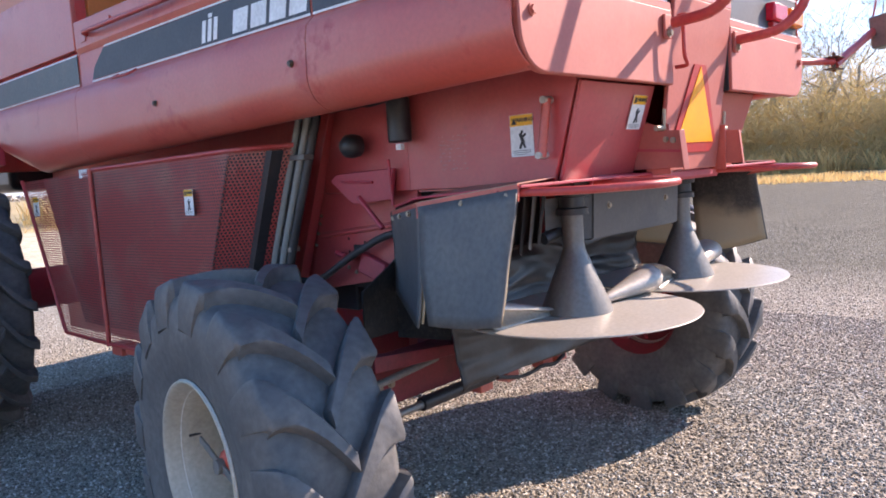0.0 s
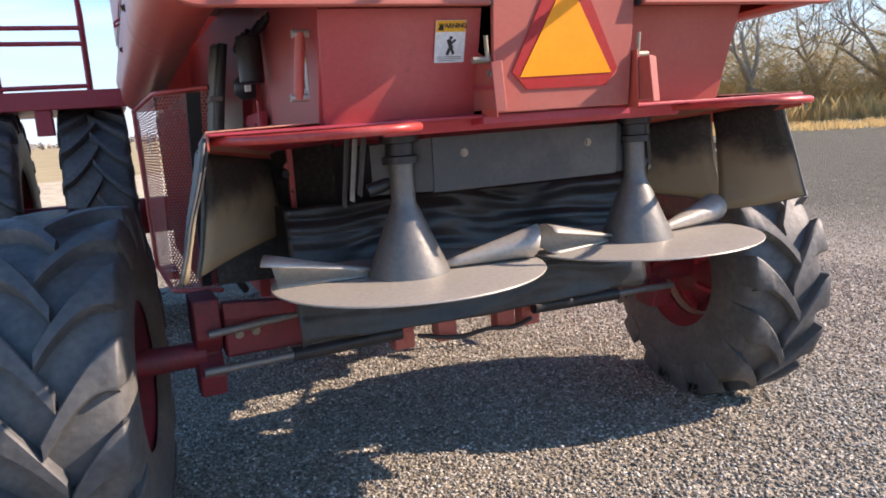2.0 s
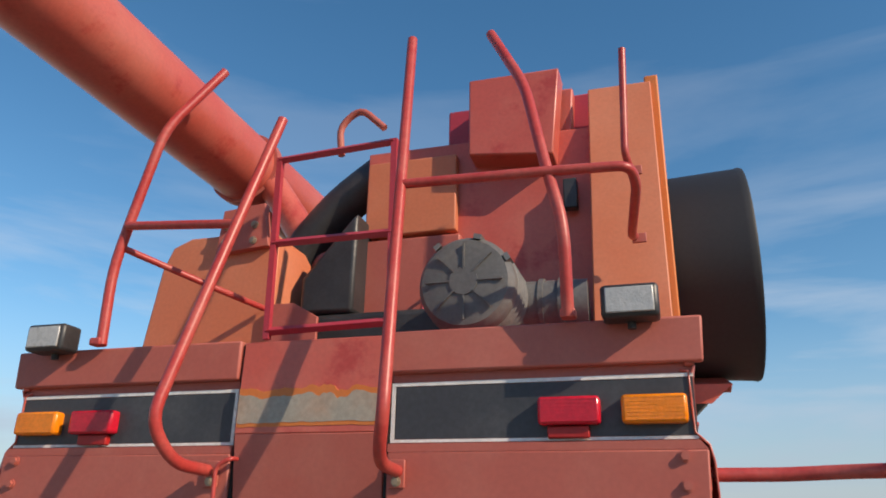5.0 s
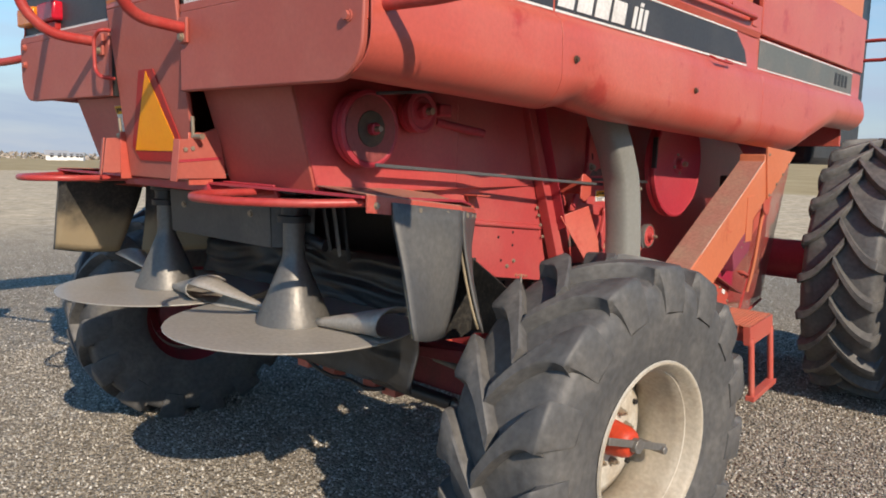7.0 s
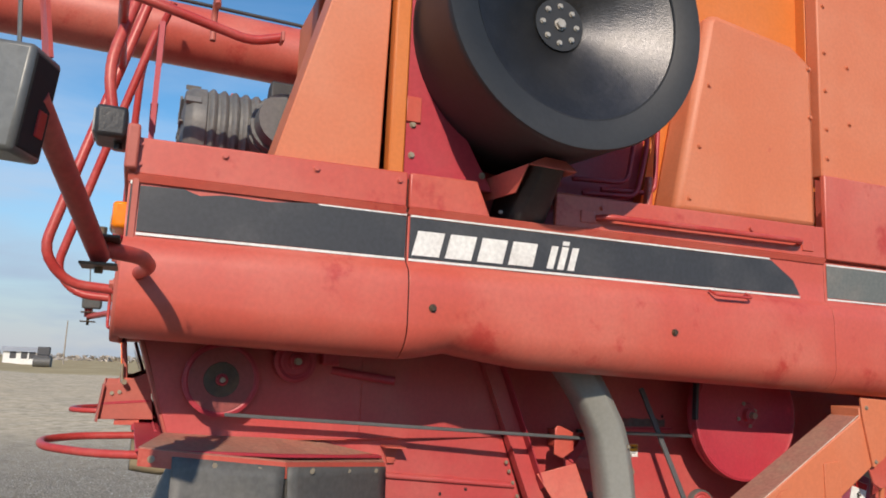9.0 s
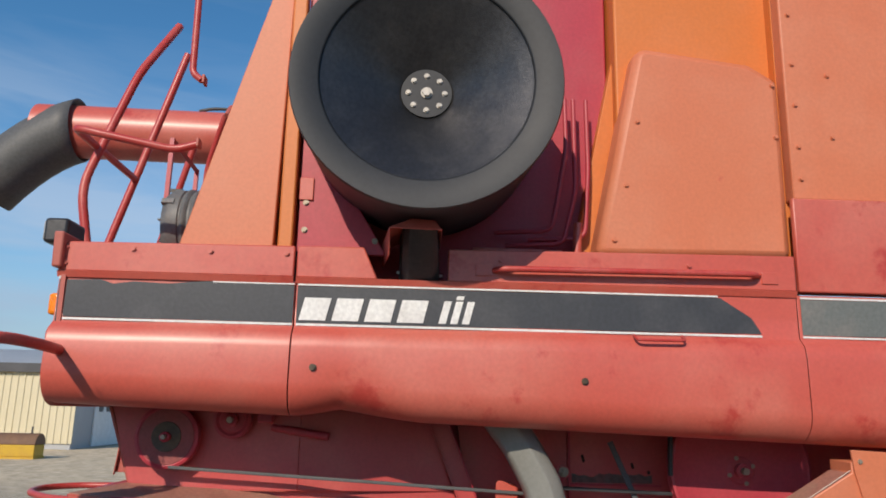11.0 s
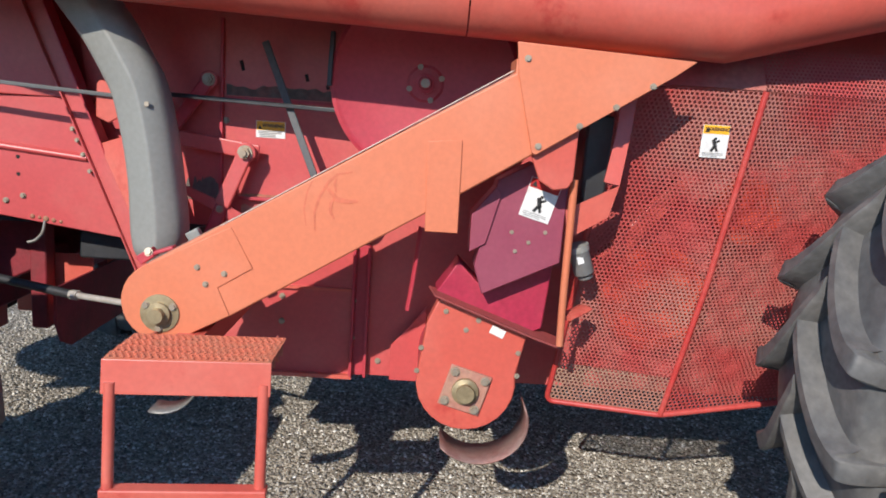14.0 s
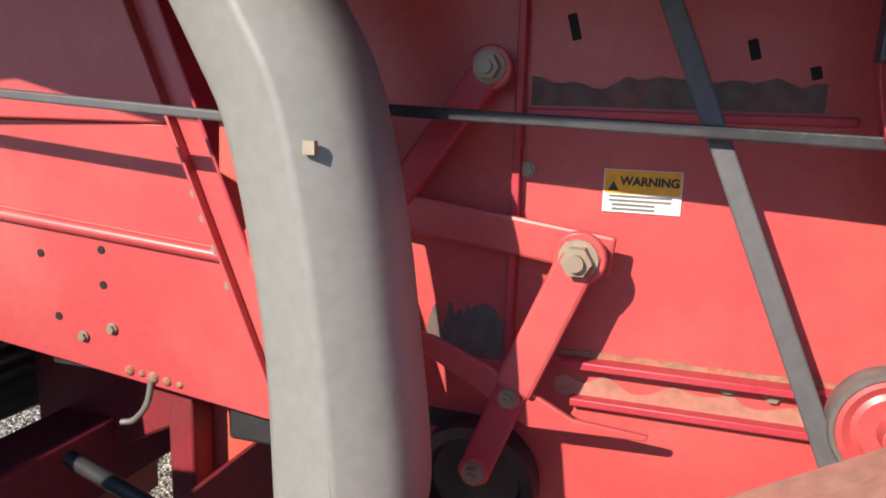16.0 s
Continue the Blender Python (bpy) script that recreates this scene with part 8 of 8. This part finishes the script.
GREY_METAL = material("grey_metal", (0.36, 0.37, 0.38), 0.5, dirt_amount=0.4, dirt_scale=0.5, bump=0)
DARK_METAL = material("dark_trim_metal", (0.06, 0.06, 0.065), 0.5, bump=0)
WHITE_PAINT = material("white_paint", (0.72, 0.72, 0.70), 0.5, dirt_amount=0.4, bump=0)
TANK_BROWN = material("rusty_brown_tank", (0.16, 0.085, 0.05), 0.7, dirt=(0.24, 0.13, 0.07), dirt_amount=0.7, bump=0.01)
TANK_YELLOW = material("yellow_tank_paint", (0.55, 0.34, 0.03), 0.6, dirt=(0.42, 0.24, 0.05), dirt_amount=0.6, bump=0.005)
POLE = material("weathered_pole", (0.30, 0.26, 0.21), 0.9, dirt_scale=2, bump=0.01)
IMPLEMENT = material("implement_red", (0.42, 0.04, 0.04), 0.5, dirt_amount=0.5, bump=0.002)

rng = random.Random(7)


def mesh_from(name, verts, faces, mat, smooth=False):
    me = bpy.data.meshes.new(name)
    me.from_pydata(verts, [], faces)
    me.materials.append(mat)
    if smooth:
        me.shade_smooth()
    return new(name, me)


def limb(verts, faces, a, b, r0, r1, n=5):
    u, v = ring_frame(b - a)
    base = len(verts)
    for p, r in ((a, r0), (b, r1)):
        for k in range(n):
            t = 2 * math.pi * k / n
            verts.append(p + (u * math.cos(t) + v * math.sin(t)) * r)
    for k in range(n):
        m_ = (k + 1) % n
        faces.append((base + k, base + m_, base + n + m_, base + n + k))


def grow(r_, wood, twigs, p, d, length, rad, depth):
    """Grows one limb and its branches."""
    segs = 3 if depth > 2 else 2
    for s in range(segs):
        bend = Vector((r_.uniform(-1, 1), r_.uniform(-1, 1), r_.uniform(-0.5, 0.9))) * 0.26
        d = (d + bend).normalized()
        q = p + d * length / segs
        r1 = rad * (0.80 if depth > 1 else 0.6)
        if depth >= 2:
            limb(*wood, p, q, rad, r1, 6 if depth > 3 else 4)
        else:
            limb(*twigs, p, q, max(rad, 0.016), max(r1, 0.010), 3)
        p, rad = q, r1
        if depth > 0 and s > 0:
            for _ in range(2 if depth > 1 else 4):
                side = Vector((r_.uniform(-1, 1), r_.uniform(-1, 1), r_.uniform(-0.15, 0.8))).normalized()
                grow(r_, wood, twigs, p, (d * 0.55 + side * 0.85).normalized(), length * r_.uniform(0.55, 0.75), rad * 0.62, depth - 1)


def tree(seed, height, at, label):
    r_ = random.Random(seed)
    wood, twigs = ([], []), ([], [])
    p = Vector((0, 0, -0.1))
    fork = height * r_.uniform(0.16, 0.24)
    lean = Vector((r_.uniform(-0.2, 0.2), r_.uniform(-0.2, 0.2), 1)).normalized()
    limb(*wood, p, p + lean * fork, height * 0.030, height * 0.024, 8)
    p = p + lean * fork
    for k in range(4):
        a = k * math.pi / 2 + r_.uniform(-0.5, 0.5)
        d = Vector((math.cos(a) * r_.uniform(0.4, 0.9), math.sin(a) * r_.uniform(0.4, 0.9), 1)).normalized()
        grow(r_, wood, twigs, p, d, height * r_.uniform(0.30, 0.40), height * 0.016, 4)
    root = empty("bare_tree", label, "tree", "roadside trees", at=at)
    for nm, (v, f), m_ in (("trunk", wood, BARK), ("crown", twigs, TWIG)):
        ob = mesh_from(nm, v, f, m_, True)
        ob.parent = root
    return root


def spot(az, dist, z=0.0):
    x, y = -math.sin(radians(az)) * dist, math.cos(radians(az)) * dist
    return (x, y, z + fall(x, y))


def sight(az, dist):
    """The same, as seen from beside the machine's rear wheel."""
    x, y = 3.2 - math.sin(radians(az)) * dist, -1.06 + math.cos(radians(az)) * dist
    return (x, y, fall(x, y))


base_trees = [tree(3, 15.0, spot(-33.5, 50), "bare grey cottonwood tree beside the track"),
              tree(11, 13.0, spot(-26.5, 62), "bare grey cottonwood tree beside the track"),
              tree(23, 11.5, spot(-22.0, 75), "bare grey tree with fine twigs")]
placed = [(-38, 55, 0, 70, 1.0), (-43, 60, 1, 20, 1.1), (-47, 56, 2, 140, 1.1), (-51, 62, 0, 200, 0.9), (-55, 60, 1, 310, 1.0), (-59, 64, 2, 30, 1.25), (-63, 66, 0, 120, 0.9),
          (-67, 63, 1, 240, 1.0), (-71, 68, 2, 300, 1.2), (-74.5, 65, 0, 10, 0.95), (-78, 70, 1, 90, 1.15), (-82, 66, 0, 170, 1.0), (-87, 70, 2, 80, 1.3), (-30, 78, 1, 45, 1.0), (-45, 85, 0, 260, 1.0), (-69, 88, 2, 200, 1.5), (-61, 90, 1, 0, 1.3), (-35.5, 70, 2, 0, 1.2)]
for az, dist, k, turn, sc in placed:
    x, y, _ = spot(az, dist)
    t_ = copy_thing(base_trees[k], pose(x, y, 0, 0, 0, turn))
    t_.scale = (sc, sc, sc)
thorn = tree(31, 5.6, sight(76.7, 80), "dense brown and olive thorn tree beyond parked implements")
r_ = random.Random(5)
verts, faces = [], []
for k in range(5200):
    u = Vector((r_.gauss(0, 1), r_.gauss(0, 1), r_.gauss(0, 1))).normalized() * r_.random() ** 0.45
    lump = 1.0 + 0.28 * noise.noise(u * 2.3)
    c = Vector((u.x * 3.2 * lump, u.y * 3.2 * lump, 3.2 + u.z * 2.7 * lump))
    d = (Vector((u.x, u.y, u.z + 0.5)) + Vector((r_.gauss(0, 0.5), r_.gauss(0, 0.5), r_.gauss(0, 0.5)))).normalized() * r_.uniform(0.25, 0.6)
    e = d.orthogonal().normalized() * r_.uniform(0.015, 0.035)
    b = len(verts)
    verts += [c - e, c + e, c + d]
    faces.append((b, b + 1, b + 2))
ob = mesh_from("twig_haze", verts, faces, material("thorn_twigs", (0.26, 0.20, 0.10), 0.9, bump=0, island=0.4))
ob.parent = thorn


def clumps(name, spots, per, spread, h0, h1, w, mat, label, category, lean=0.35):
    """Many thin blades or leaves round the given spots, in one mesh."""
    verts, faces = [], []
    for cx, cy, sc in spots:
        for _ in range(per):
            a, r = rng.uniform(0, 6.283), spread * math.sqrt(rng.random()) * sc
            x, y = cx + r * math.cos(a), cy + r * math.sin(a)
            h = rng.uniform(h0, h1) * sc
            t, ln = rng.uniform(0, 6.283), rng.uniform(0, lean) * h
            ca, sa = math.cos(t) * w, math.sin(t) * w
            b = len(verts)
            verts += [(x - ca, y - sa, -0.02), (x + ca, y + sa, -0.02), (x + ln * sa / w * 0.6 + ca * 0.5, y - ln * ca / w * 0.6 + sa * 0.5, h * 0.7), (x + ln * sa / w, y - ln * ca / w, h)]
            faces += [(b, b + 1, b + 2), (b, b + 2, b + 3)]
    return tagged(mesh_from(name, verts, faces, mat), label, category, kind="stuff")


spots = []
for k in range(330):
    az = -17 - 72 * rng.random()
    d = 40 + (2 if az > -45 else 12) + rng.random() * 16
    x, y, _ = spot(az, d)
    spots.append((x, y, rng.uniform(0.6, 1.1)))
clumps("reed_bed", spots, 120, 1.8, 0.6, 1.9, 0.022, REED, "tall dry tan reeds along the yard's edge", "reeds", 0.75)
spots = [(*spot(-16 - 75 * rng.random(), 37.5 + rng.random() * 8)[:2], 1.0) for k in range(240)]
clumps("grass_verge", spots, 90, 2.0, 0.08, 0.34, 0.03, REED, "short dry yellow grass verge", "grass", 0.8)
# low thicket under the trees: leafy clumps
verts, faces = [], []
for k in range(210):
    az = -19 - 68 * rng.random() ** 0.8
    cx, cy, _ = spot(az, 60 + rng.random() * 26)
    sx, sz = rng.uniform(1.0, 2.6), rng.uniform(1.6, 4.2)
    for _ in range(420):
        v = Vector((rng.gauss(0, 1), rng.gauss(0, 1), rng.gauss(0, 1)))
        v = v.normalized() * rng.random() ** 0.4
        c = Vector((cx + v.x * sx, cy + v.y * sx, sz * 0.5 + v.z * sz * 0.5))
        e1 = Vector((rng.uniform(-1, 1), rng.uniform(-1, 1), rng.uniform(-1, 1))).normalized() * rng.uniform(0.04, 0.11)
        e2 = Vector((rng.uniform(-1, 1), rng.uniform(-1, 1), rng.uniform(-1, 1))).normalized() * rng.uniform(0.025, 0.07)
        b = len(verts)
        verts += [c - e1, c + e2, c + e1, c - e2]
        faces.append((b, b + 1, b + 2, b + 3))
tagged(mesh_from("thicket", verts, faces, SHRUB), "low olive and tan thicket under bare trees", "bushes", kind="stuff")
# fine brush between and under the trees: thin twigs standing every way, tall and dense towards the right
verts, faces = [], []
for k in range(1150):
    az = -18 - 72 * rng.random() ** 0.8
    cx, cy, _ = spot(az, 54 + rng.random() * 32)
    dense = min(1.0, max(0.0, (-az - 27) / 18))
    sx, sz = rng.uniform(1.2, 3.2), rng.uniform(2.0, 4.0) + dense * rng.uniform(0.5, 5.5)
    for _ in range(int(120 + 190 * dense)):
        h = sz * rng.random() ** 1.5
        w = sx * (0.35 + 0.65 * rng.random())
        a = rng.uniform(0, 6.283)
        c = Vector((cx + w * math.cos(a) * rng.random(), cy + w * math.sin(a) * rng.random(), h))
        d = Vector((rng.gauss(0, 0.7), rng.gauss(0, 0.7), rng.gauss(0.9, 0.5))).normalized() * rng.uniform(0.4, 1.1)
        e = d.orthogonal().normalized() * rng.uniform(0.018, 0.042)
        b = len(verts)
        verts += [c - e, c + e, c + d]
        faces.append((b, b + 1, b + 2))
tagged(mesh_from("brush", verts, faces, leafy(material("dry_brush", (0.50, 0.40, 0.21), 0.9, bump=0, island=0.35), (0.56, 0.42, 0.18))), "tan and olive bare brush between the trees", "bushes", kind="stuff")
# far woods all round the horizon
verts, faces = [], []
for k in range(5200):
    az = rng.uniform(-180, 180)
    d = rng.uniform(330, 420)
    h = 1.4 + 2.0 * abs(noise.noise((az * 0.11, 1.7, 0))) + 1.4 * abs(noise.noise((az * 0.6, 4.2, 0)))
    c = Vector(spot(az, d, h * rng.random() ** 0.7))
    for _ in range(3):
        e1 = Vector((rng.uniform(-1, 1), rng.uniform(-1, 1), rng.uniform(-0.8, 0.8))).normalized() * rng.uniform(0.9, 2.2)
        e2 = Vector((rng.uniform(-1, 1), rng.uniform(-1, 1), rng.uniform(-0.8, 0.8))).normalized() * rng.uniform(0.6, 1.4)
        b = len(verts)
        verts += [c - e1, c + e2, c + e1, c - e2]
        faces.append((b, b + 1, b + 2, b + 3))
tagged(mesh_from("far_woods", verts, faces, material("far_bare_wood", (0.36, 0.32, 0.28), 0.9, bump=0, island=0.25)), "distant line of bare brown woods", "woods", kind="stuff")

# white rail fence across the field
fence = empty("white_fence", "long white rail fence across a dry field", "fence")
posts = [spot(16 + k * 1.15, 78 - k * 0.5) for k in range(36)]
first = None
for p in posts:
    if first is None:
        bm = box(BM(), (-0.045, -0.045, 0), (0.045, 0.045, 1.15))
        first = part("post", bm, WHITE_PAINT, fence)
        first.location = p
    else:
        ob = first.copy()
        scene.collection.objects.link(ob)
        ob.location = p
for z in (0.5, 1.05):
    for a, b in zip(posts, posts[1:]):
        bm = BM()
        tube(bm, [(a[0], a[1], a[2] + z), (b[0], b[1], b[2] + z)], 0.032, n=4)
        part("rail", bm, WHITE_PAINT, fence)
pipe_fence = empty("pipe_gate", "white pipe gate at the field's edge", "gate")
for a, b in (((-27.5, 44.0), (-31.5, 43.0)), ):
    for z in (0.3, 1.1):
        bm = BM()
        cyl(bm, (*a, z), (*b, z), 0.045, n=8)
        part("gate_rail", bm, WHITE_PAINT, pipe_fence)
    for s in (0, 0.5, 1):
        bm = BM()
        x, y = a[0] + (b[0] - a[0]) * s, a[1] + (b[1] - a[1]) * s
        cyl(bm, (x, y, 0), (x, y, 1.1), 0.045, n=8)
        part("gate_post", bm, WHITE_PAINT, pipe_fence)


def utility_pole(az, dist, h):
    root = empty("utility_pole", "tall weathered wooden utility pole", "pole", "utility poles", at=spot(az, dist))
    bm = BM()
    cyl(bm, (0, 0, -0.1), (0, 0, h), 0.16, 0.10, 12)
    part("shaft", bm, POLE, root)
    bm = BM()
    box(bm, (-1.1, -0.06, h - 0.6), (1.1, 0.06, h - 0.48))
    part("crossarm", bm, POLE, root)
    return root


utility_pole(30.0, 52, 9.0)
utility_pole(82.6, 150, 11.2)
utility_pole(94.2, 170, 9.0)


def house(az, dist, w, d, h, turn, label):
    root = empty("farm_house", label, "house", at=spot(az, dist))
    root.rotation_euler = (0, 0, radians(turn))
    bm = BM()
    box(bm, (-w / 2, -d / 2, 0), (w / 2, d / 2, h))
    part("wall", bm, WHITE_PAINT, root)
    bm = BM()
    prism(bm, [(-d / 2 - 0.4, h), (d / 2 + 0.4, h), (0, h + d * 0.28)], "x", -w / 2 - 0.4, w / 2 + 0.4)
    part("roof", bm, GREY_METAL, root)
    for k in (-0.3, 0.05, 0.3):
        bm = BM()
        box(bm, (k * w, -d / 2 - 0.03, 1.0), (k * w + 1.0, -d / 2 + 0.02, 2.2))
        part("window", bm, DARK_METAL, root)


house(29.5, 300, 11, 6, 2.4, 30, "small white farm house far across a field")
house(69.5, 260, 6, 5, 1.7, 70, "small white shed far across a field")
house(68.3, 280, 5, 4, 1.6, 60, "small white shed far across a field")
house(96.9, 150, 5, 3, 2.2, 95, "small white shed far across the yard")

# parked implements and trailer
def implement(x, y, turn, length):
    root = empty("farm_implement", "low red farm implement parked on gravel", "implement", "parked implements", at=(x, y, fall(x, y)))
    root.rotation_euler = (0, 0, radians(turn))
    bm = BM()
    box(bm, (-length / 2, -0.3, 0.25), (length / 2, 0.3, 0.85))
    part("frame", bm, IMPLEMENT, root, bevel=0.05)
    bm = BM()
    box(bm, (-length / 2 - 0.1, -0.45, 0.10), (length / 2 + 0.1, -0.3, 0.35))
    part("skid", bm, IMPLEMENT, root, bevel=0.02)
    for s in (-0.42, 0.0, 0.42):
        bm = BM()
        box(bm, (s * length - 0.06, -0.36, 0.2), (s * length + 0.06, 0.36, 1.0))
        part("rib", bm, DARK_METAL, root)


implement(*sight(76.4, 59)[:2], 76.4, 2.3)
implement(*sight(79.4, 58)[:2], 79.4, 3.3)
implement(*spot(74.0, 90)[:2], 160, 6.0)
trailer = empty("white_trailer", "white box trailer with a red oval on its side", "trailer", at=sight(79.2, 75))
trailer.rotation_euler = (0, 0, radians(79.2))
bm = BM()
box(bm, (-2.25, -1.1, 0.75), (2.25, 1.1, 2.35))
part("box_body", bm, WHITE_PAINT, trailer, bevel=0.03)
bm = BM()
lathe(bm, [(0.0, 0.0), (0.55, 0.0), (0.55, -0.02), (0, -0.02)], (0, 0, 0), (0, 1, 0), 28)
for v in bm.verts:
    v.co = Vector((v.co.x * 1.6 + 0.9, v.co.y - 1.11, v.co.z * 0.9 + 1.6))
part("oval_mark", bm, IMPLEMENT, trailer, "plain red oval")
for s in (-1.3, 1.3):
    bm = BM()
    cyl(bm, (s, -1.0, 0.42), (s, 1.0, 0.42), 0.42)
    part("tyre", bm, RUBBER, trailer)
far_rig = empty("far_tractor", "dark tractor parked far across the yard", "tractor", at=spot(95.5, 120))
bm = BM()
box(bm, (-1.6, -1.0, 0.5), (1.6, 1.0, 1.7))
part("body", bm, DARK_METAL, far_rig, bevel=0.1)
bm = BM()
box(bm, (-1.4, -0.8, 1.7), (0.2, 0.8, 2.9))
part("cab", bm, DARK_METAL, far_rig, bevel=0.1)
for s in (-1.1, 1.2):
    bm = BM()
    cyl(bm, (s, -1.1, 0.75), (s, 1.1, 0.75), 0.75)
    part("tyre", bm, RUBBER, far_rig)

stand = empty("tank_stand", "small dark steel stand far across the yard", "stand", at=sight(82.45, 100))
for sx, sy in ((-0.6, -0.5), (0.6, -0.5), (-0.6, 0.5), (0.6, 0.5)):
    bm = BM()
    box(bm, (sx - 0.06, sy - 0.06, 0), (sx + 0.06, sy + 0.06, 2.1))
    part("post", bm, DARK_METAL, stand)
for z in (0.9, 1.5, 2.1):
    bm = BM()
    box(bm, (-0.75, -0.6, z - 0.06), (0.75, 0.6, z + 0.06))
    part("shelf", bm, DARK_METAL, stand)

# metal shed with ribbed cladding
shed = empty("metal_shed", "long cream metal shed with a dark eave", "shed", at=(-30.6, -13.4, 0))
bm = BM()
box(bm, (-16.0, -48.0, 0), (-0.06, -0.06, 3.55))
part("core_wall", bm, GREY_METAL, shed)
bm = BM()
plate(bm, [(0.0, -48.0, 0.25), (0.0, 0.0, 0.25), (0.0, 0.0, 3.35), (0.0, -48.0, 3.35)], 0.05)
wall = part("clad_wall", bm, CREAM_METAL, shed)
first = None
for k in range(150):
    if first is None:
        first = ob = part("cladding_rib", prism(BM(), [(0.0, -0.05), (0.04, -0.025), (0.04, 0.025), (0.0, 0.05)], "z", 0.25, 3.35), CREAM_METAL, wall)
    else:
        ob = first.copy()
        scene.collection.objects.link(ob)
    ob.location = (0.0, -0.2 - k * 0.31, 0)
bm = BM()
box(bm, (-16.2, -48.2, 3.35), (0.25, 0.25, 3.75))
part("eave", bm, DARK_METAL, shed)
bm = BM()
prism(bm, [(-16.2, 3.75), (0.25, 3.75), (-8, 4.9)], "y", -48.2, 0.2)
part("roof", bm, GREY_METAL, shed)
bm = BM()
box(bm, (-6.2, -0.05, 0.05), (-2.2, 0.02, 2.9))
door_ = part("sliding_door", bm, WHITE_PAINT, shed)
for k in range(4):
    bm = BM()
    box(bm, (-5.8 + k * 0.9, 0.02, 1.65), (-5.3 + k * 0.9, 0.04, 1.9))
    part("door_window", bm, DARK_METAL, door_)
tank = empty("fuel_tank", "rusty tank with yellow lower half lying on gravel", "tank", at=(-24.6, -11.95, 0))
bm = BM()
pts = arc(0, 0.50, 0.40, 0, 180, 16)
prism(bm, pts, "y", -2.75, 0.0)
part("upper_shell", bm, TANK_BROWN, tank, bevel=0.02)
bm = BM()
prism(bm, [(-0.39, 0.08), (0.39, 0.08), (0.396, 0.497), (-0.396, 0.497)], "y", -2.73, -0.02)
part("lower_skirt", bm, TANK_YELLOW, tank, bevel=0.02)
bm = BM()
box(bm, (-0.42, -2.75, 0.0), (0.42, 0.0, 0.08))
part("skid", bm, TANK_YELLOW, tank)
bm = BM()
cyl(bm, (0, -0.35, 0.89), (0, -0.35, 1.14), 0.035)
part("vent", bm, DARK_METAL, tank)

# stray sticks
for (x, y), turn, ln in (((2.75, 0.35), 80, 0.42), ((3.3, 0.9), 20, 0.3)):
    bm = BM()
    tube(bm, [(-ln / 2, 0, 0.012), (0, 0.01, 0.02), (ln / 2, -0.01, 0.010)], [0.006, 0.003], 6)
    st = tagged(obj("stick", bm, BARK, None, smooth=60), "thin dry stick lying on gravel", "stick", "sticks")
    st.matrix_basis = pose(x, y, 0, 0, 0, turn)

# loose gravel stones
rs = np.random.RandomState(5)
N = 270000
thin = (rs.rand(N) < 0.32)[:, None]
core = np.stack([rs.uniform(-3.8, 4.8, N), rs.uniform(-1.9, 5.6, N)], -1)
out = rs.uniform(0, 6.2832, N)
reach = 3.6 + 8.5 * rs.rand(N) ** 1.7
edge = np.stack([0.5 + reach * np.cos(out) * 1.1, 1.9 + reach * np.sin(out)], -1)
spread_xy = np.where(thin, edge, core)
px, py = spread_xy[:, 0], spread_xy[:, 1]
rad = 0.0048 + 0.0072 * rs.rand(N) ** 2.0
octa = np.array([(1, 0, 0), (-1, 0, 0), (0, 1, 0), (0, -1, 0), (0, 0, 1), (0, 0, -1)], float)
tris = np.array([(0, 2, 4), (2, 1, 4), (1, 3, 4), (3, 0, 4), (2, 0, 5), (1, 2, 5), (3, 1, 5), (0, 3, 5)])
ang = rs.uniform(0, 6.283, N)
jit = rs.uniform(0.65, 1.3, (N, 6, 1)) * octa[None]
jit[:, :, 2] *= 0.85
ca, sa = np.cos(ang)[:, None], np.sin(ang)[:, None]
vx = jit[:, :, 0] * ca - jit[:, :, 1] * sa
vy = jit[:, :, 0] * sa + jit[:, :, 1] * ca
V = np.stack([px[:, None] + vx * rad[:, None], py[:, None] + vy * rad[:, None], jit[:, :, 2] * rad[:, None] + rad[:, None] * 0.35], -1).reshape(-1, 3)
Fc = (tris[None] + (np.arange(N) * 6)[:, None, None]).reshape(-1, 3)
me = bpy.data.meshes.new("gravel")
me.vertices.add(len(V)), me.loops.add(len(Fc) * 3), me.polygons.add(len(Fc))
me.vertices.foreach_set("co", V.ravel())
me.loops.foreach_set("vertex_index", Fc.ravel())
me.polygons.foreach_set("loop_start", np.arange(len(Fc)) * 3)
me.update(calc_edges=True)
me.materials.append(STONE)
tagged(new("gravel", me), "loose grey and white gravel stones", "gravel", kind="stuff")
